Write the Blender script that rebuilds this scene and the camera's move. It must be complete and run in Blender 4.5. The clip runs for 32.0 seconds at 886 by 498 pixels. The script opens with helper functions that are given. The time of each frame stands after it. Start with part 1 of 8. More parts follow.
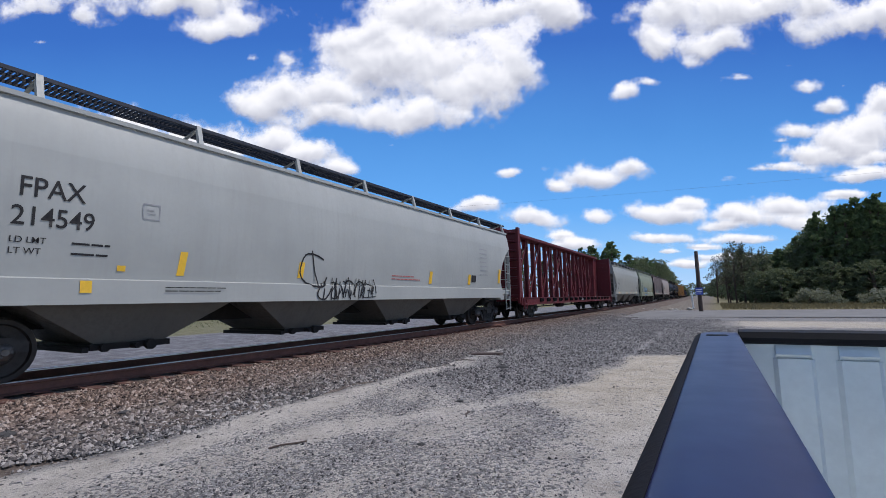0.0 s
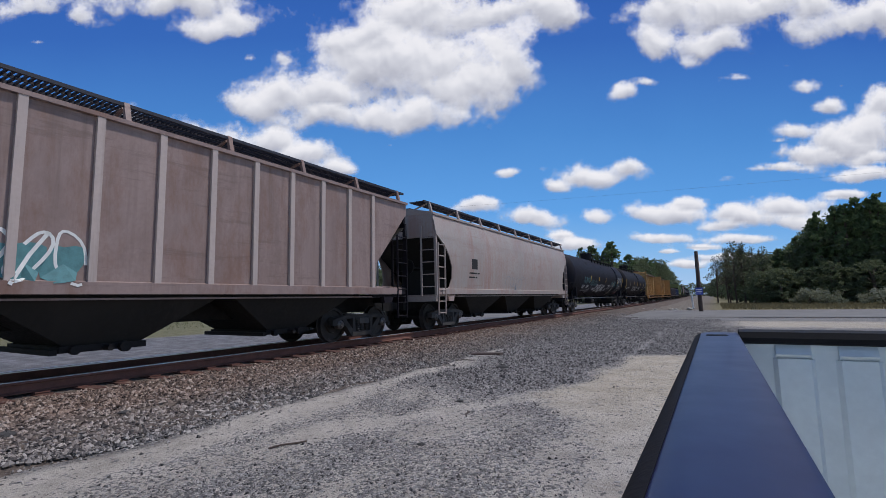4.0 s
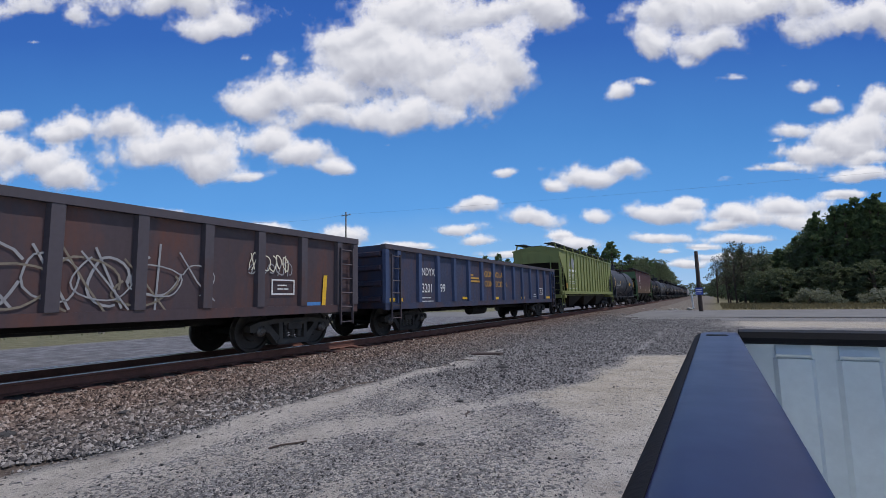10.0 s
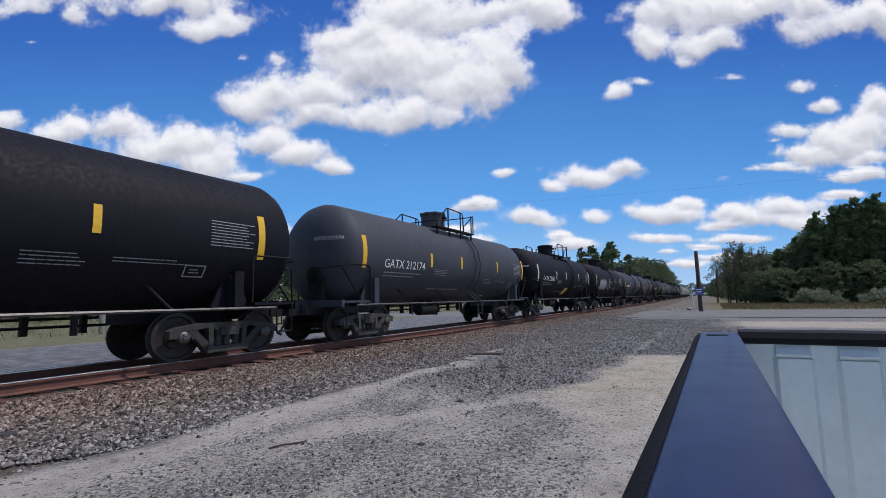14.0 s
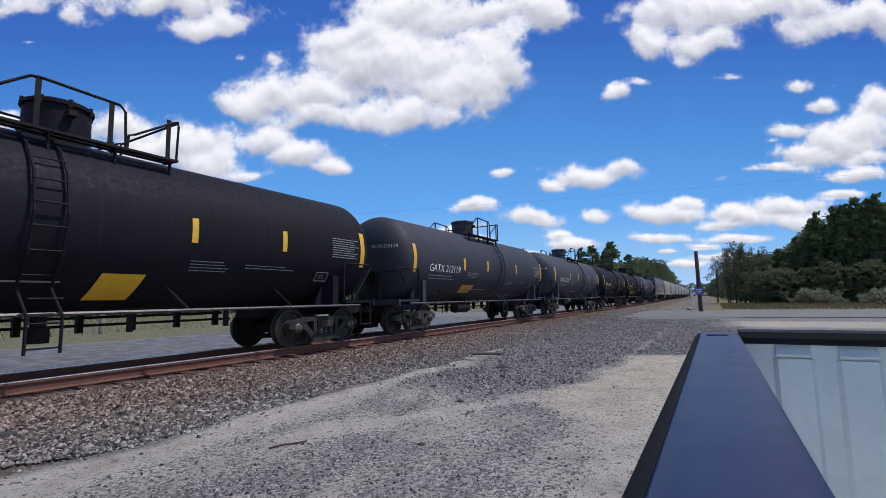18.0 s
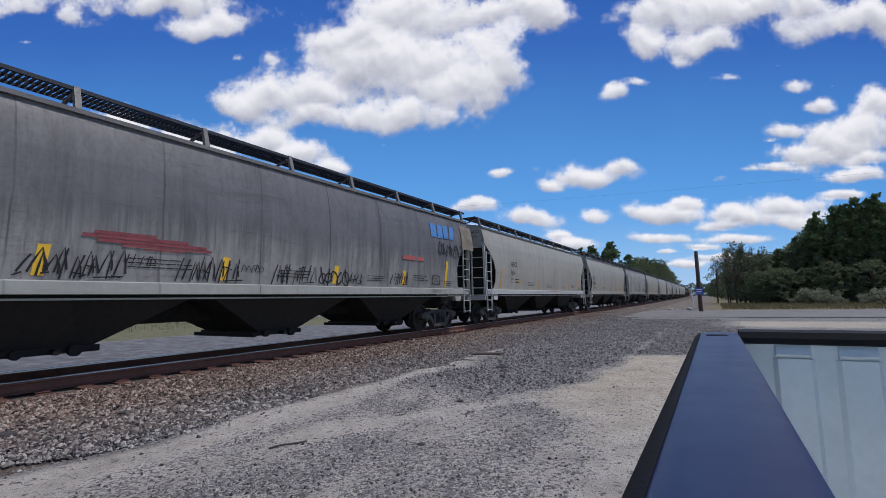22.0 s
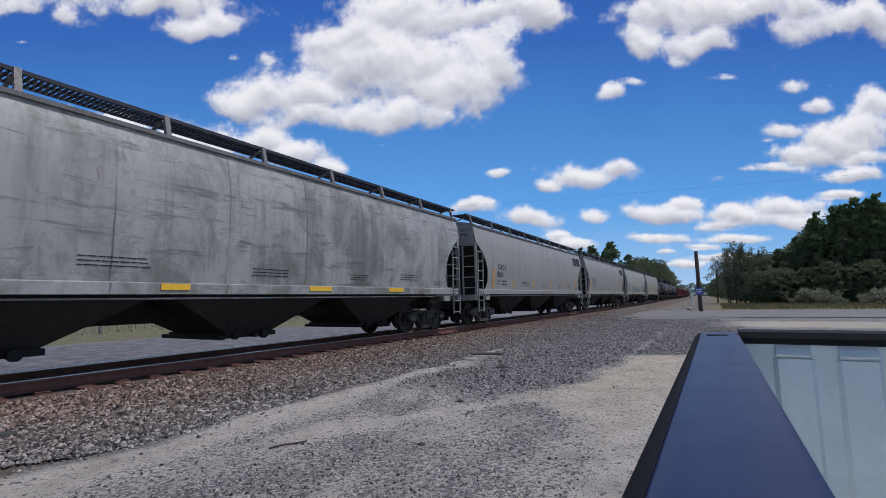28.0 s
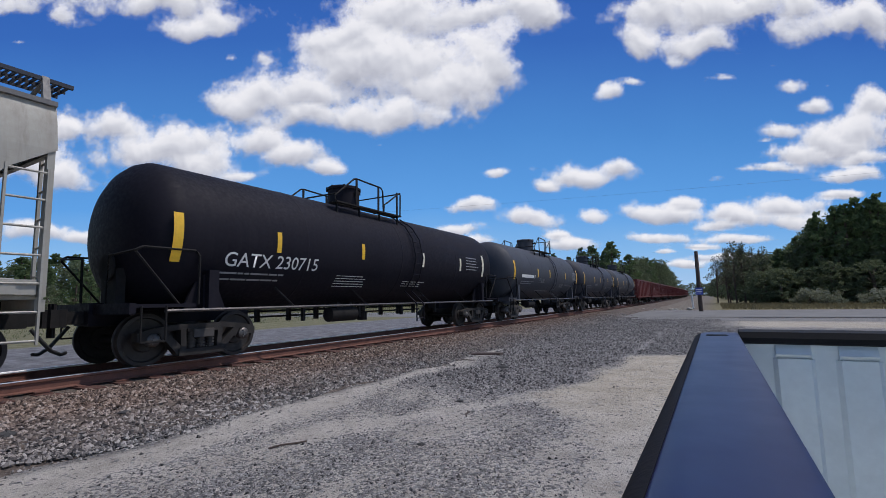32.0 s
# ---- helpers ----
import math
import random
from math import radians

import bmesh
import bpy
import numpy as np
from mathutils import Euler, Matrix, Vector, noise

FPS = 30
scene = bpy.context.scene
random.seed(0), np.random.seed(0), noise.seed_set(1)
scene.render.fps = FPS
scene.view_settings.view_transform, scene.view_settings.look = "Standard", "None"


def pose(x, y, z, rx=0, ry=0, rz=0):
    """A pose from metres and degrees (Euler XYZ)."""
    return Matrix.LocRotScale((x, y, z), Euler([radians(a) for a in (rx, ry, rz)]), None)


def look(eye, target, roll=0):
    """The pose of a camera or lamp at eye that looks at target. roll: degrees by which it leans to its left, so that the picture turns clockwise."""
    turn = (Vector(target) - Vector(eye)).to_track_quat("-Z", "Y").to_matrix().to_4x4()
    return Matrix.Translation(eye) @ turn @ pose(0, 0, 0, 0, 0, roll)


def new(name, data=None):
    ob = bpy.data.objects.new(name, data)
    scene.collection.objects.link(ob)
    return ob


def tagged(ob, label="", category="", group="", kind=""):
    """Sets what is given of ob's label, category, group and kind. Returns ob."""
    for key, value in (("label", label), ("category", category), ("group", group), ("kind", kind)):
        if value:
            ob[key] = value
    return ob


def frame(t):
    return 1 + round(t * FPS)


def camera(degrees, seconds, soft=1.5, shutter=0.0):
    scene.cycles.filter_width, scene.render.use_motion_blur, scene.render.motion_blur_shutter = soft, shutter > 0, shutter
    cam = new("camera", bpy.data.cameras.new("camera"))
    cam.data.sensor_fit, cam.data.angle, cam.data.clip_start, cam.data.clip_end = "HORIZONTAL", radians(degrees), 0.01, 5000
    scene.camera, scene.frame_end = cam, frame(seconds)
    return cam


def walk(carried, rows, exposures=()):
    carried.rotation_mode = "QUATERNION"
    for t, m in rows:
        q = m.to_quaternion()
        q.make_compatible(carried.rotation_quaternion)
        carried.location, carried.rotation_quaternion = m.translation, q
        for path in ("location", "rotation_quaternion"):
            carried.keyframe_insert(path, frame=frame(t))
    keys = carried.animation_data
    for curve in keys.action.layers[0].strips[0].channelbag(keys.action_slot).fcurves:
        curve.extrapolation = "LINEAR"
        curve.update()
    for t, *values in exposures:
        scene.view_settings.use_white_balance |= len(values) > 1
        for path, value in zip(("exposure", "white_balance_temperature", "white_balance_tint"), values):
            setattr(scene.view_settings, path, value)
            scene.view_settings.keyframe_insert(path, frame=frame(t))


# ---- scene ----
# ---- camera: fixed on the rim of a parked pickup ----
RAIL = 0.55            # top of rail above the yard
EYE_Z = 1.601
cam = camera(87.78, 32.0, soft=0.8)
EYE = (0.0, 0.0, EYE_Z)
AIM = (-5.0147, 8.5823, EYE_Z + 1.0936)
walk(cam, [(0, look(EYE, AIM, -1.2)), (32, look(EYE, AIM, -1.2))], exposures=[(0, 0.05, 6320, 14), (1.6, -0.21, 6320, 14), (3.2, -0.24, 6320, 14), (5.5, -0.12, 6320, 14), (9, -0.23, 6320, 14), (13, -0.15, 6320, 14), (17, -0.05, 6320, 14), (20, -0.06, 6320, 14), (22.5, -0.19, 6320, 14), (32, -0.20, 6320, 14)])

# ---- sky light and sun ----
SUN = Vector((0.40, 0.24, 0.88)).normalized()
world = bpy.data.worlds.new("sky")
scene.world = world
world.use_nodes = True
wn = world.node_tree.nodes
wl = world.node_tree.links
sky = wn.new("ShaderNodeTexSky")
sky.sky_type = "NISHITA"
sky.sun_disc = False
sky.sun_elevation = math.asin(SUN.z)
sky.sun_rotation = math.atan2(SUN.x, SUN.y)
sky.air_density, sky.dust_density, sky.ozone_density = 1.0, 0.0, 4.0
wn["Background"].inputs["Strength"].default_value = 0.125
tint = wn.new("ShaderNodeHueSaturation")
tint.inputs["Saturation"].default_value, tint.inputs["Value"].default_value = 0.95, 1.0
wl.new(sky.outputs["Color"], tint.inputs["Color"])
wl.new(tint.outputs["Color"], wn["Background"].inputs["Color"])

sun = new("sun", bpy.data.lights.new("sun", "SUN"))
sun.data.energy = 3.0
sun.data.angle = radians(0.55)
sun.data.color = (1.0, 0.95, 0.87)
sun.matrix_world = look(tuple(SUN * 50), (0, 0, 0))

# ---- the line of the track ----
TRACK_X = -9.557
BEND = 0.538e-4
SPEED = 21.347


def track_x(y):
    return TRACK_X - BEND * max(y, 0.0) ** 2


def track_pose(y, z=RAIL):
    return pose(track_x(y), y, z, 0, 0, math.degrees(math.atan(2 * BEND * max(y, 0.0))))


# ---- materials ----
def ramp(nt, fac, stops):
    n = nt.nodes.new("ShaderNodeValToRGB")
    while len(n.color_ramp.elements) < len(stops):
        n.color_ramp.elements.new(0.5)
    for e, (p, c) in zip(n.color_ramp.elements, stops):
        e.position, e.color = p, (*c, 1) if len(c) == 3 else c
    nt.links.new(fac, n.inputs[0])
    return n.outputs[0]


def noise_tex(nt, vec, scale, detail=4.0, rough=0.55, dist=0.0):
    n = nt.nodes.new("ShaderNodeTexNoise")
    n.inputs["Scale"].default_value, n.inputs["Detail"].default_value = scale, detail
    n.inputs["Roughness"].default_value, n.inputs["Distortion"].default_value = rough, dist
    nt.links.new(vec, n.inputs["Vector"])
    return n.outputs["Fac"]


def mixc(nt, fac, a, b, mode="MIX"):
    n = nt.nodes.new("ShaderNodeMix")
    n.data_type, n.blend_type = "RGBA", mode
    for sock, val in ((n.inputs[0], fac), (n.inputs[6], a), (n.inputs[7], b)):
        if isinstance(val, (int, float)):
            sock.default_value = val
        elif isinstance(val, tuple):
            sock.default_value = (*val, 1)
        else:
            nt.links.new(val, sock)
    return n.outputs[2]


def maths(nt, op, a, b=0.0, c=0.0):
    n = nt.nodes.new("ShaderNodeMath")
    n.operation = op
    for sock, val in zip(n.inputs, (a, b, c)):
        if isinstance(val, (int, float)):
            sock.default_value = val
        else:
            nt.links.new(val, sock)
    return n.outputs[0]


def coords(nt, stretch=(1, 1, 1), offset=True):
    """Object coordinates, shifted for every object by its random number."""
    tc = nt.nodes.new("ShaderNodeTexCoord").outputs["Object"]
    mp = nt.nodes.new("ShaderNodeMapping")
    mp.inputs["Scale"].default_value = stretch
    nt.links.new(tc, mp.inputs["Vector"])
    if not offset:
        return mp.outputs[0]
    info = nt.nodes.new("ShaderNodeObjectInfo").outputs["Random"]
    add = nt.nodes.new("ShaderNodeVectorMath")
    add.operation = "ADD"
    com = nt.nodes.new("ShaderNodeCombineXYZ")
    m = maths(nt, "MULTIPLY", info, 37.0)
    for i in range(3):
        nt.links.new(m, com.inputs[i])
    nt.links.new(mp.outputs[0], add.inputs[0])
    nt.links.new(com.outputs[0], add.inputs[1])
    return add.outputs[0]


def start(name, rough=0.6, metal=0.0):
    m = bpy.data.materials.new(name)
    m.use_nodes = True
    b = m.node_tree.nodes["Principled BSDF"]
    b.inputs["Roughness"].default_value, b.inputs["Metallic"].default_value = rough, metal
    return m, m.node_tree, b


def bump(nt, b, height, strength=0.3, distance=0.02):
    n = nt.nodes.new("ShaderNodeBump")
    n.inputs["Strength"].default_value, n.inputs["Distance"].default_value = strength, distance
    nt.links.new(height, n.inputs["Height"])
    nt.links.new(n.outputs[0], b.inputs["Normal"])


def plain(name, c, rough=0.6, metal=0.0, vary=0.25, scale=6.0, bumps=0.1):
    """A surface of one colour with mottling at two scales."""
    m, nt, b = start(name, rough, metal)
    v = coords(nt)
    n1, n2 = noise_tex(nt, v, scale, 5), noise_tex(nt, v, scale * 9, 3)
    mix = maths(nt, "ADD", maths(nt, "MULTIPLY", n1, 0.65), maths(nt, "MULTIPLY", n2, 0.35))
    lo, hi = tuple(x * (1 - vary) for x in c), tuple(min(1, x * (1 + vary)) for x in c)
    nt.links.new(ramp(nt, mix, [(0.3, lo), (0.7, hi)]), b.inputs["Base Color"])
    if bumps:
        bump(nt, b, n2, bumps, 0.01)
    return m


def car_paint(name, c, dirt=(0.12, 0.09, 0.07), amount=0.35, rough=0.5, rust=None, rust_amount=0.0, streak=1.0, gloss=0.35, seam=0.0, low=None, smudge=0.0, dent=0.10):
    """Weathered paint: faded patches, streaks that run down, grime, and rust where given."""
    m, nt, b = start(name, rough)
    b.inputs["Specular IOR Level"].default_value = gloss
    v = coords(nt)
    vs = coords(nt, (1.0, 1.0, 0.10))
    big = noise_tex(nt, v, 0.5, 5, 0.6)
    fine = noise_tex(nt, v, 14.0, 4)
    run = noise_tex(nt, vs, 2.6, 6, 0.65)
    run2 = noise_tex(nt, coords(nt, (1.0, 1.0, 0.05)), 7.0, 4, 0.7)
    sep = nt.nodes.new("ShaderNodeSeparateXYZ")
    nt.links.new(coords(nt, offset=False), sep.inputs[0])
    col = ramp(nt, big, [(0.25, tuple(x * 0.86 for x in c)), (0.75, tuple(min(1, x * 1.10) for x in c))])
    if low:
        # the lower half has faded to another tone, along uneven streaks
        lv = maths(nt, "ADD", sep.outputs[2], maths(nt, "ADD", maths(nt, "MULTIPLY", run2, 1.3), maths(nt, "MULTIPLY", run, 1.0)))
        col = mixc(nt, ramp(nt, maths(nt, "MULTIPLY", lv, 0.25), [(0.74, (1, 1, 1)), (0.93, (0, 0, 0))]), col, low)
    if seam:
        # dirt gathers along the plate joints
        wav = maths(nt, "ADD", maths(nt, "MULTIPLY", maths(nt, "SUBTRACT", big, 0.5), 0.05), maths(nt, "MULTIPLY", maths(nt, "SUBTRACT", noise_tex(nt, v, 2.3, 3), 0.5), 0.03))
        fr = maths(nt, "FRACT", maths(nt, "DIVIDE", sep.outputs[1], seam))
        dist = maths(nt, "ABSOLUTE", maths(nt, "SUBTRACT", fr, maths(nt, "ADD", 0.5, wav)))
        broken = ramp(nt, noise_tex(nt, coords(nt, (1.0, 1.0, 0.35)), 1.4, 4, 0.6), [(0.38, (0.12,) * 3), (0.58, (1, 1, 1))])
        line = maths(nt, "MULTIPLY", ramp(nt, dist, [(0.0, (1, 1, 1)), (0.0045, (0.9,) * 3), (0.009, (0.12,) * 3), (0.03, (0.06,) * 3), (0.07, (0, 0, 0))]), broken)
        col = mixc(nt, maths(nt, "MULTIPLY", line, min(1.0, 0.45 + amount)), col, tuple(x * 0.75 for x in dirt))
    if smudge:
        # blotches of soot with ragged edges
        blot = noise_tex(nt, coords(nt, (1.0, 1.0, 0.7)), 0.85, 9, 0.72, 0.6)
        col = mixc(nt, maths(nt, "MULTIPLY", ramp(nt, blot, [(0.47, (0, 0, 0)), (0.60, (0.8,) * 3), (0.72, (1, 1, 1))]), smudge), col, dirt)
        # scrapes that run along the car
        rub = noise_tex(nt, coords(nt, (1.0, 0.16, 1.5)), 2.4, 8, 0.75, 0.3)
        col = mixc(nt, maths(nt, "MULTIPLY", ramp(nt, rub, [(0.56, (0, 0, 0)), (0.64, (1, 1, 1))]), 0.85 * smudge), col, tuple(x * 0.7 for x in dirt))
    # runs gather in some places and leave others clean
    where = ramp(nt, noise_tex(nt, coords(nt, (1.0, 1.0, 0.5)), 0.42, 3, 0.5), [(0.40, (0.22,) * 3), (0.62, (1, 1, 1))])
    f4 = maths(nt, "MULTIPLY", where, ramp(nt, run2, [(0.52, (0, 0, 0)), (0.72, (1, 1, 1))]))
    col = mixc(nt, maths(nt, "MULTIPLY", f4, amount * 0.8), col, dirt)
    f1 = maths(nt, "MULTIPLY", where, ramp(nt, run, [(0.46, (0, 0, 0)), (0.78, (1, 1, 1))]))
    col = mixc(nt, maths(nt, "MULTIPLY", f1, amount * streak), col, dirt)
    f2 = ramp(nt, maths(nt, "ADD", maths(nt, "MULTIPLY", big, 0.6), maths(nt, "MULTIPLY", fine, 0.4)), [(0.48, (0, 0, 0)), (0.68, (1, 1, 1))])
    col = mixc(nt, maths(nt, "MULTIPLY", f2, amount * 0.4), col, dirt)
    if rust:
        n3 = noise_tex(nt, coords(nt, (1, 1, 0.35)), 1.3, 8, 0.72)
        f3 = ramp(nt, n3, [(0.62 - 0.25 * rust_amount, (0, 0, 0)), (0.72, (1, 1, 1))])
        col = mixc(nt, f3, col, rust)
    nt.links.new(col, b.inputs["Base Color"])
    nt.links.new(ramp(nt, fine, [(0.3, (rough - 0.1,) * 3), (0.7, (min(1, rough + 0.15),) * 3)]), b.inputs["Roughness"])
    bump(nt, b, maths(nt, "ADD", noise_tex(nt, v, 1.6, 3), maths(nt, "MULTIPLY", fine, 0.12)), dent, 0.03)
    return m


# ---- small mesh kit ----
class Kit:
    """Collects vertices and faces for one mesh."""

    def __init__(self):
        self.v, self.f = [], []

    def add(self, verts, faces):
        n = len(self.v)
        self.v += [tuple(p) for p in verts]
        self.f += [tuple(i + n for i in f) for f in faces]
        return self

    def box(self, x0, x1, y0, y1, z0, z1):
        return self.add([(x0, y0, z0), (x1, y0, z0), (x1, y1, z0), (x0, y1, z0), (x0, y0, z1), (x1, y0, z1), (x1, y1, z1), (x0, y1, z1)],
                        [(3, 2, 1, 0), (4, 5, 6, 7), (0, 1, 5, 4), (1, 2, 6, 5), (2, 3, 7, 6), (3, 0, 4, 7)])

    def beam(self, a, b, w, h, up=(0, 0, 1)):
        a, b = Vector(a), Vector(b)
        d = (b - a).normalized()
        u = Vector(up)
        if abs(d.dot(u)) > 0.98:
            u = Vector((0, 1, 0))
        s = d.cross(u).normalized() * (w / 2)
        t = s.cross(d).normalized() * (h / 2)
        vs = [p + q for p in (a, b) for q in (-s - t, s - t, s + t, -s + t)]
        return self.add(vs, [(0, 1, 2, 3), (7, 6, 5, 4), (0, 4, 5, 1), (1, 5, 6, 2), (2, 6, 7, 3), (3, 7, 4, 0)])

    def tube(self, pts, r, seg=6):
        pts = [Vector(p) for p in pts]
        rings = []
        for i, p in enumerate(pts):
            d = (pts[min(i + 1, len(pts) - 1)] - pts[max(i - 1, 0)]).normalized()
            u = Vector((0, 0, 1)) if abs(d.z) < 0.9 else Vector((1, 0, 0))
            s = d.cross(u).normalized()
            t = s.cross(d)
            rings.append([p + r * (math.cos(2 * math.pi * k / seg) * s + math.sin(2 * math.pi * k / seg) * t) for k in range(seg)])
        vs = [q for ring in rings for q in ring]
        fs = [(i * seg + k, i * seg + (k + 1) % seg, (i + 1) * seg + (k + 1) % seg, (i + 1) * seg + k) for i in range(len(pts) - 1) for k in range(seg)]
        fs += [tuple(range(seg))[::-1], tuple((len(pts) - 1) * seg + k for k in range(seg))]
        return self.add(vs, fs)

    def lathe(self, prof, axis, centre=(0, 0, 0), seg=24):
        """prof: (along, radius) rows, turned round the axis 'x', 'y' or 'z'."""
        cx, cy, cz = centre
        vs = []
        for a, r in prof:
            for k in range(seg):
                c, s = r * math.cos(2 * math.pi * k / seg), r * math.sin(2 * math.pi * k / seg)
                vs.append({"x": (cx + a, cy + c, cz + s), "y": (cx + c, cy + a, cz + s), "z": (cx + c, cy + s, cz + a)}[axis])
        n = len(prof)
        fs = [(i * seg + k, i * seg + (k + 1) % seg, (i + 1) * seg + (k + 1) % seg, (i + 1) * seg + k) for i in range(n - 1) for k in range(seg)]
        fs += [tuple(range(seg))[::-1], tuple((n - 1) * seg + k for k in range(seg))]
        return self.add(vs, fs)

    def prism(self, poly, axis, a, b):
        """A flat outline (two coordinates) drawn out from a to b along an axis."""
        put = {"x": lambda p, t: (t, p[0], p[1]), "y": lambda p, t: (p[0], t, p[1]), "z": lambda p, t: (p[0], p[1], t)}[axis]
        n = len(poly)
        vs = [put(p, a) for p in poly] + [put(p, b) for p in poly]
        fs = [tuple(range(n))[::-1], tuple(range(n, 2 * n))] + [(i, (i + 1) % n, n + (i + 1) % n, n + i) for i in range(n)]
        return self.add(vs, fs)

    def mesh(self, name, smooth=False, fix=True):
        me = bpy.data.meshes.new(name)
        me.from_pydata(self.v, [], self.f)
        if fix and len(self.f) < 20000:
            bm = bmesh.new()
            bm.from_mesh(me)
            bmesh.ops.recalc_face_normals(bm, faces=bm.faces)
            bm.to_mesh(me)
            bm.free()
        if smooth:
            me.polygons.foreach_set("use_smooth", [True] * len(me.polygons))
            me.set_sharp_from_angle(angle=radians(38))
        return me


def part(name, kit, material, parent=None, label="", smooth=False, at=None):
    """Links a Kit or a mesh as one object, under a thing or a part."""
    me = kit.mesh(name, smooth) if isinstance(kit, Kit) else kit
    if material and not me.materials:
        me.materials.append(material)
    ob = new(name, me)
    if parent:
        ob.parent = parent
    if at is not None:
        ob.matrix_basis = at
    if label:
        ob["label"] = label
    return ob


def thing(name, label, category, group="", at=None, kind=""):
    ob = tagged(new(name), label, category, group, kind)
    ob.empty_display_size = 0.3
    if at is not None:
        ob.matrix_basis = at
    return ob
# ---- ground ----
def zone(nt, sep, line, soft, wob, wobble):
    """1 on the side where line(x, y) > 0, with a ragged edge."""
    a, b, c = line
    v = maths(nt, "ADD", maths(nt, "MULTIPLY", sep.outputs[0], a), maths(nt, "MULTIPLY", sep.outputs[1], b))
    v = maths(nt, "ADD", maths(nt, "ADD", v, c), maths(nt, "MULTIPLY", maths(nt, "SUBTRACT", wob, 0.5), wobble))
    n = nt.nodes.new("ShaderNodeMapRange")
    n.inputs[1].default_value, n.inputs[2].default_value = -soft, soft
    nt.links.new(v, n.inputs[0])
    return n.outputs[0]


def edge(d, soft):
    return min(1.0, max(0.0, 0.5 + d / (2 * soft)))


def yard_cover(x, y):
    """How thick gravel lies on the yard (0 bare, 1 full), how tan the bare dirt is, and how dark it is at the ballast's
    toe.
    """
    w = 0.16 * noise.noise((x * 1.3, y * 0.8, 2.0)) + 0.09 * noise.noise((x * 4.1, y * 2.6, 5.0)) + 0.05 * noise.noise((x * 11, y * 8, 3.0))
    toe = np.interp(y, [1.8, 3.2, 5.2, 7.0, 9.5, 13.0], [-6.05, -5.82, -6.08, -5.95, -6.05, -6.3])
    rut = np.interp(y, [0.5, 1.9, 3.0, 5.0, 6.1, 7.4, 9.0, 11.0, 13.0], [-4.75, -4.9, -5.05, -5.05, -5.2, -5.45, -5.5, -5.75, -6.3])
    band1 = edge(x + w - toe, 0.10) * edge(rut - x + 1.3 * w, 0.20)
    left = np.interp(y, [2.5, 4.5, 5.4, 6.3, 7.4, 7.9, 9.2], [-4.9, -4.62, -4.0, -3.56, -3.11, -2.78, -2.11])
    right = np.interp(y, [2.5, 4.0, 4.95, 5.76, 6.23, 6.96, 7.2], [-4.3, -4.0, -3.62, -3.26, -3.05, -2.64, -2.1])
    band2 = edge(x + 1.2 * w - left, 0.14) * edge(right - x + 1.2 * w, 0.20) * edge(y - 3.4, 1.0)
    side = np.interp(y, [0, 3.7, 4.2, 5.2, 6.0, 6.9, 7.9, 9.2, 10.0, 11.3, 13.1], [-1.5, -1.25, -1.15, -1.35, -1.5, -2.3, -2.75, -2.3, -2.35, -2.25, -2.05])
    patch = edge(x + 1.6 * w - side, 0.22) * edge(13.3 + 0.6 * (x + 2.0) - y + 2.0 * w, 0.30)
    streak = edge(0.30 - abs(x - np.interp(y, [9.5, 16], [-5.5, -6.45])) + w, 0.15) * edge(y - 9.5, 0.6) * edge(16.0 - y, 1.5)
    # the near gravel is strewn thin, in drifts along the wheel ruts
    drift_ = 0.5 + 0.5 * noise.noise((x * 1.1 + 0.35 * y, y * 0.55 - 0.2 * x, 7.0)) + 0.42 * noise.noise((x * 2.6 + y, y * 1.3, 8.0)) - 0.10 * edge(x + 2.4, 1.2)
    far = edge(y - 7.6 + 0.5 * (x + 4.0) + w, 1.1)
    thin = min(0.95, max(0.10, 0.06 + 0.80 * drift_))
    cover = thin + (1.06 - thin) * far
    bare = max(0.93 * band1, 0.80 * band2, 0.96 * patch, 0.75 * streak)
    warm = 0.25 + 0.75 * patch * edge(y - 6.5, 2.0)
    dirt = edge(x - 0.2, 1.2) * edge(y - 26.3 + 4 * w, 0.8) * edge(32.2 - y + 4 * w, 0.8)
    bare, warm = max(bare, 0.9 * dirt), max(warm, dirt)
    toe_dark = edge(0.11 - abs(x - toe + 0.02) + 0.8 * w, 0.08) * edge(9.0 - y, 2.0)
    return max(0.0, cover * (1 - bare)), warm, toe_dark


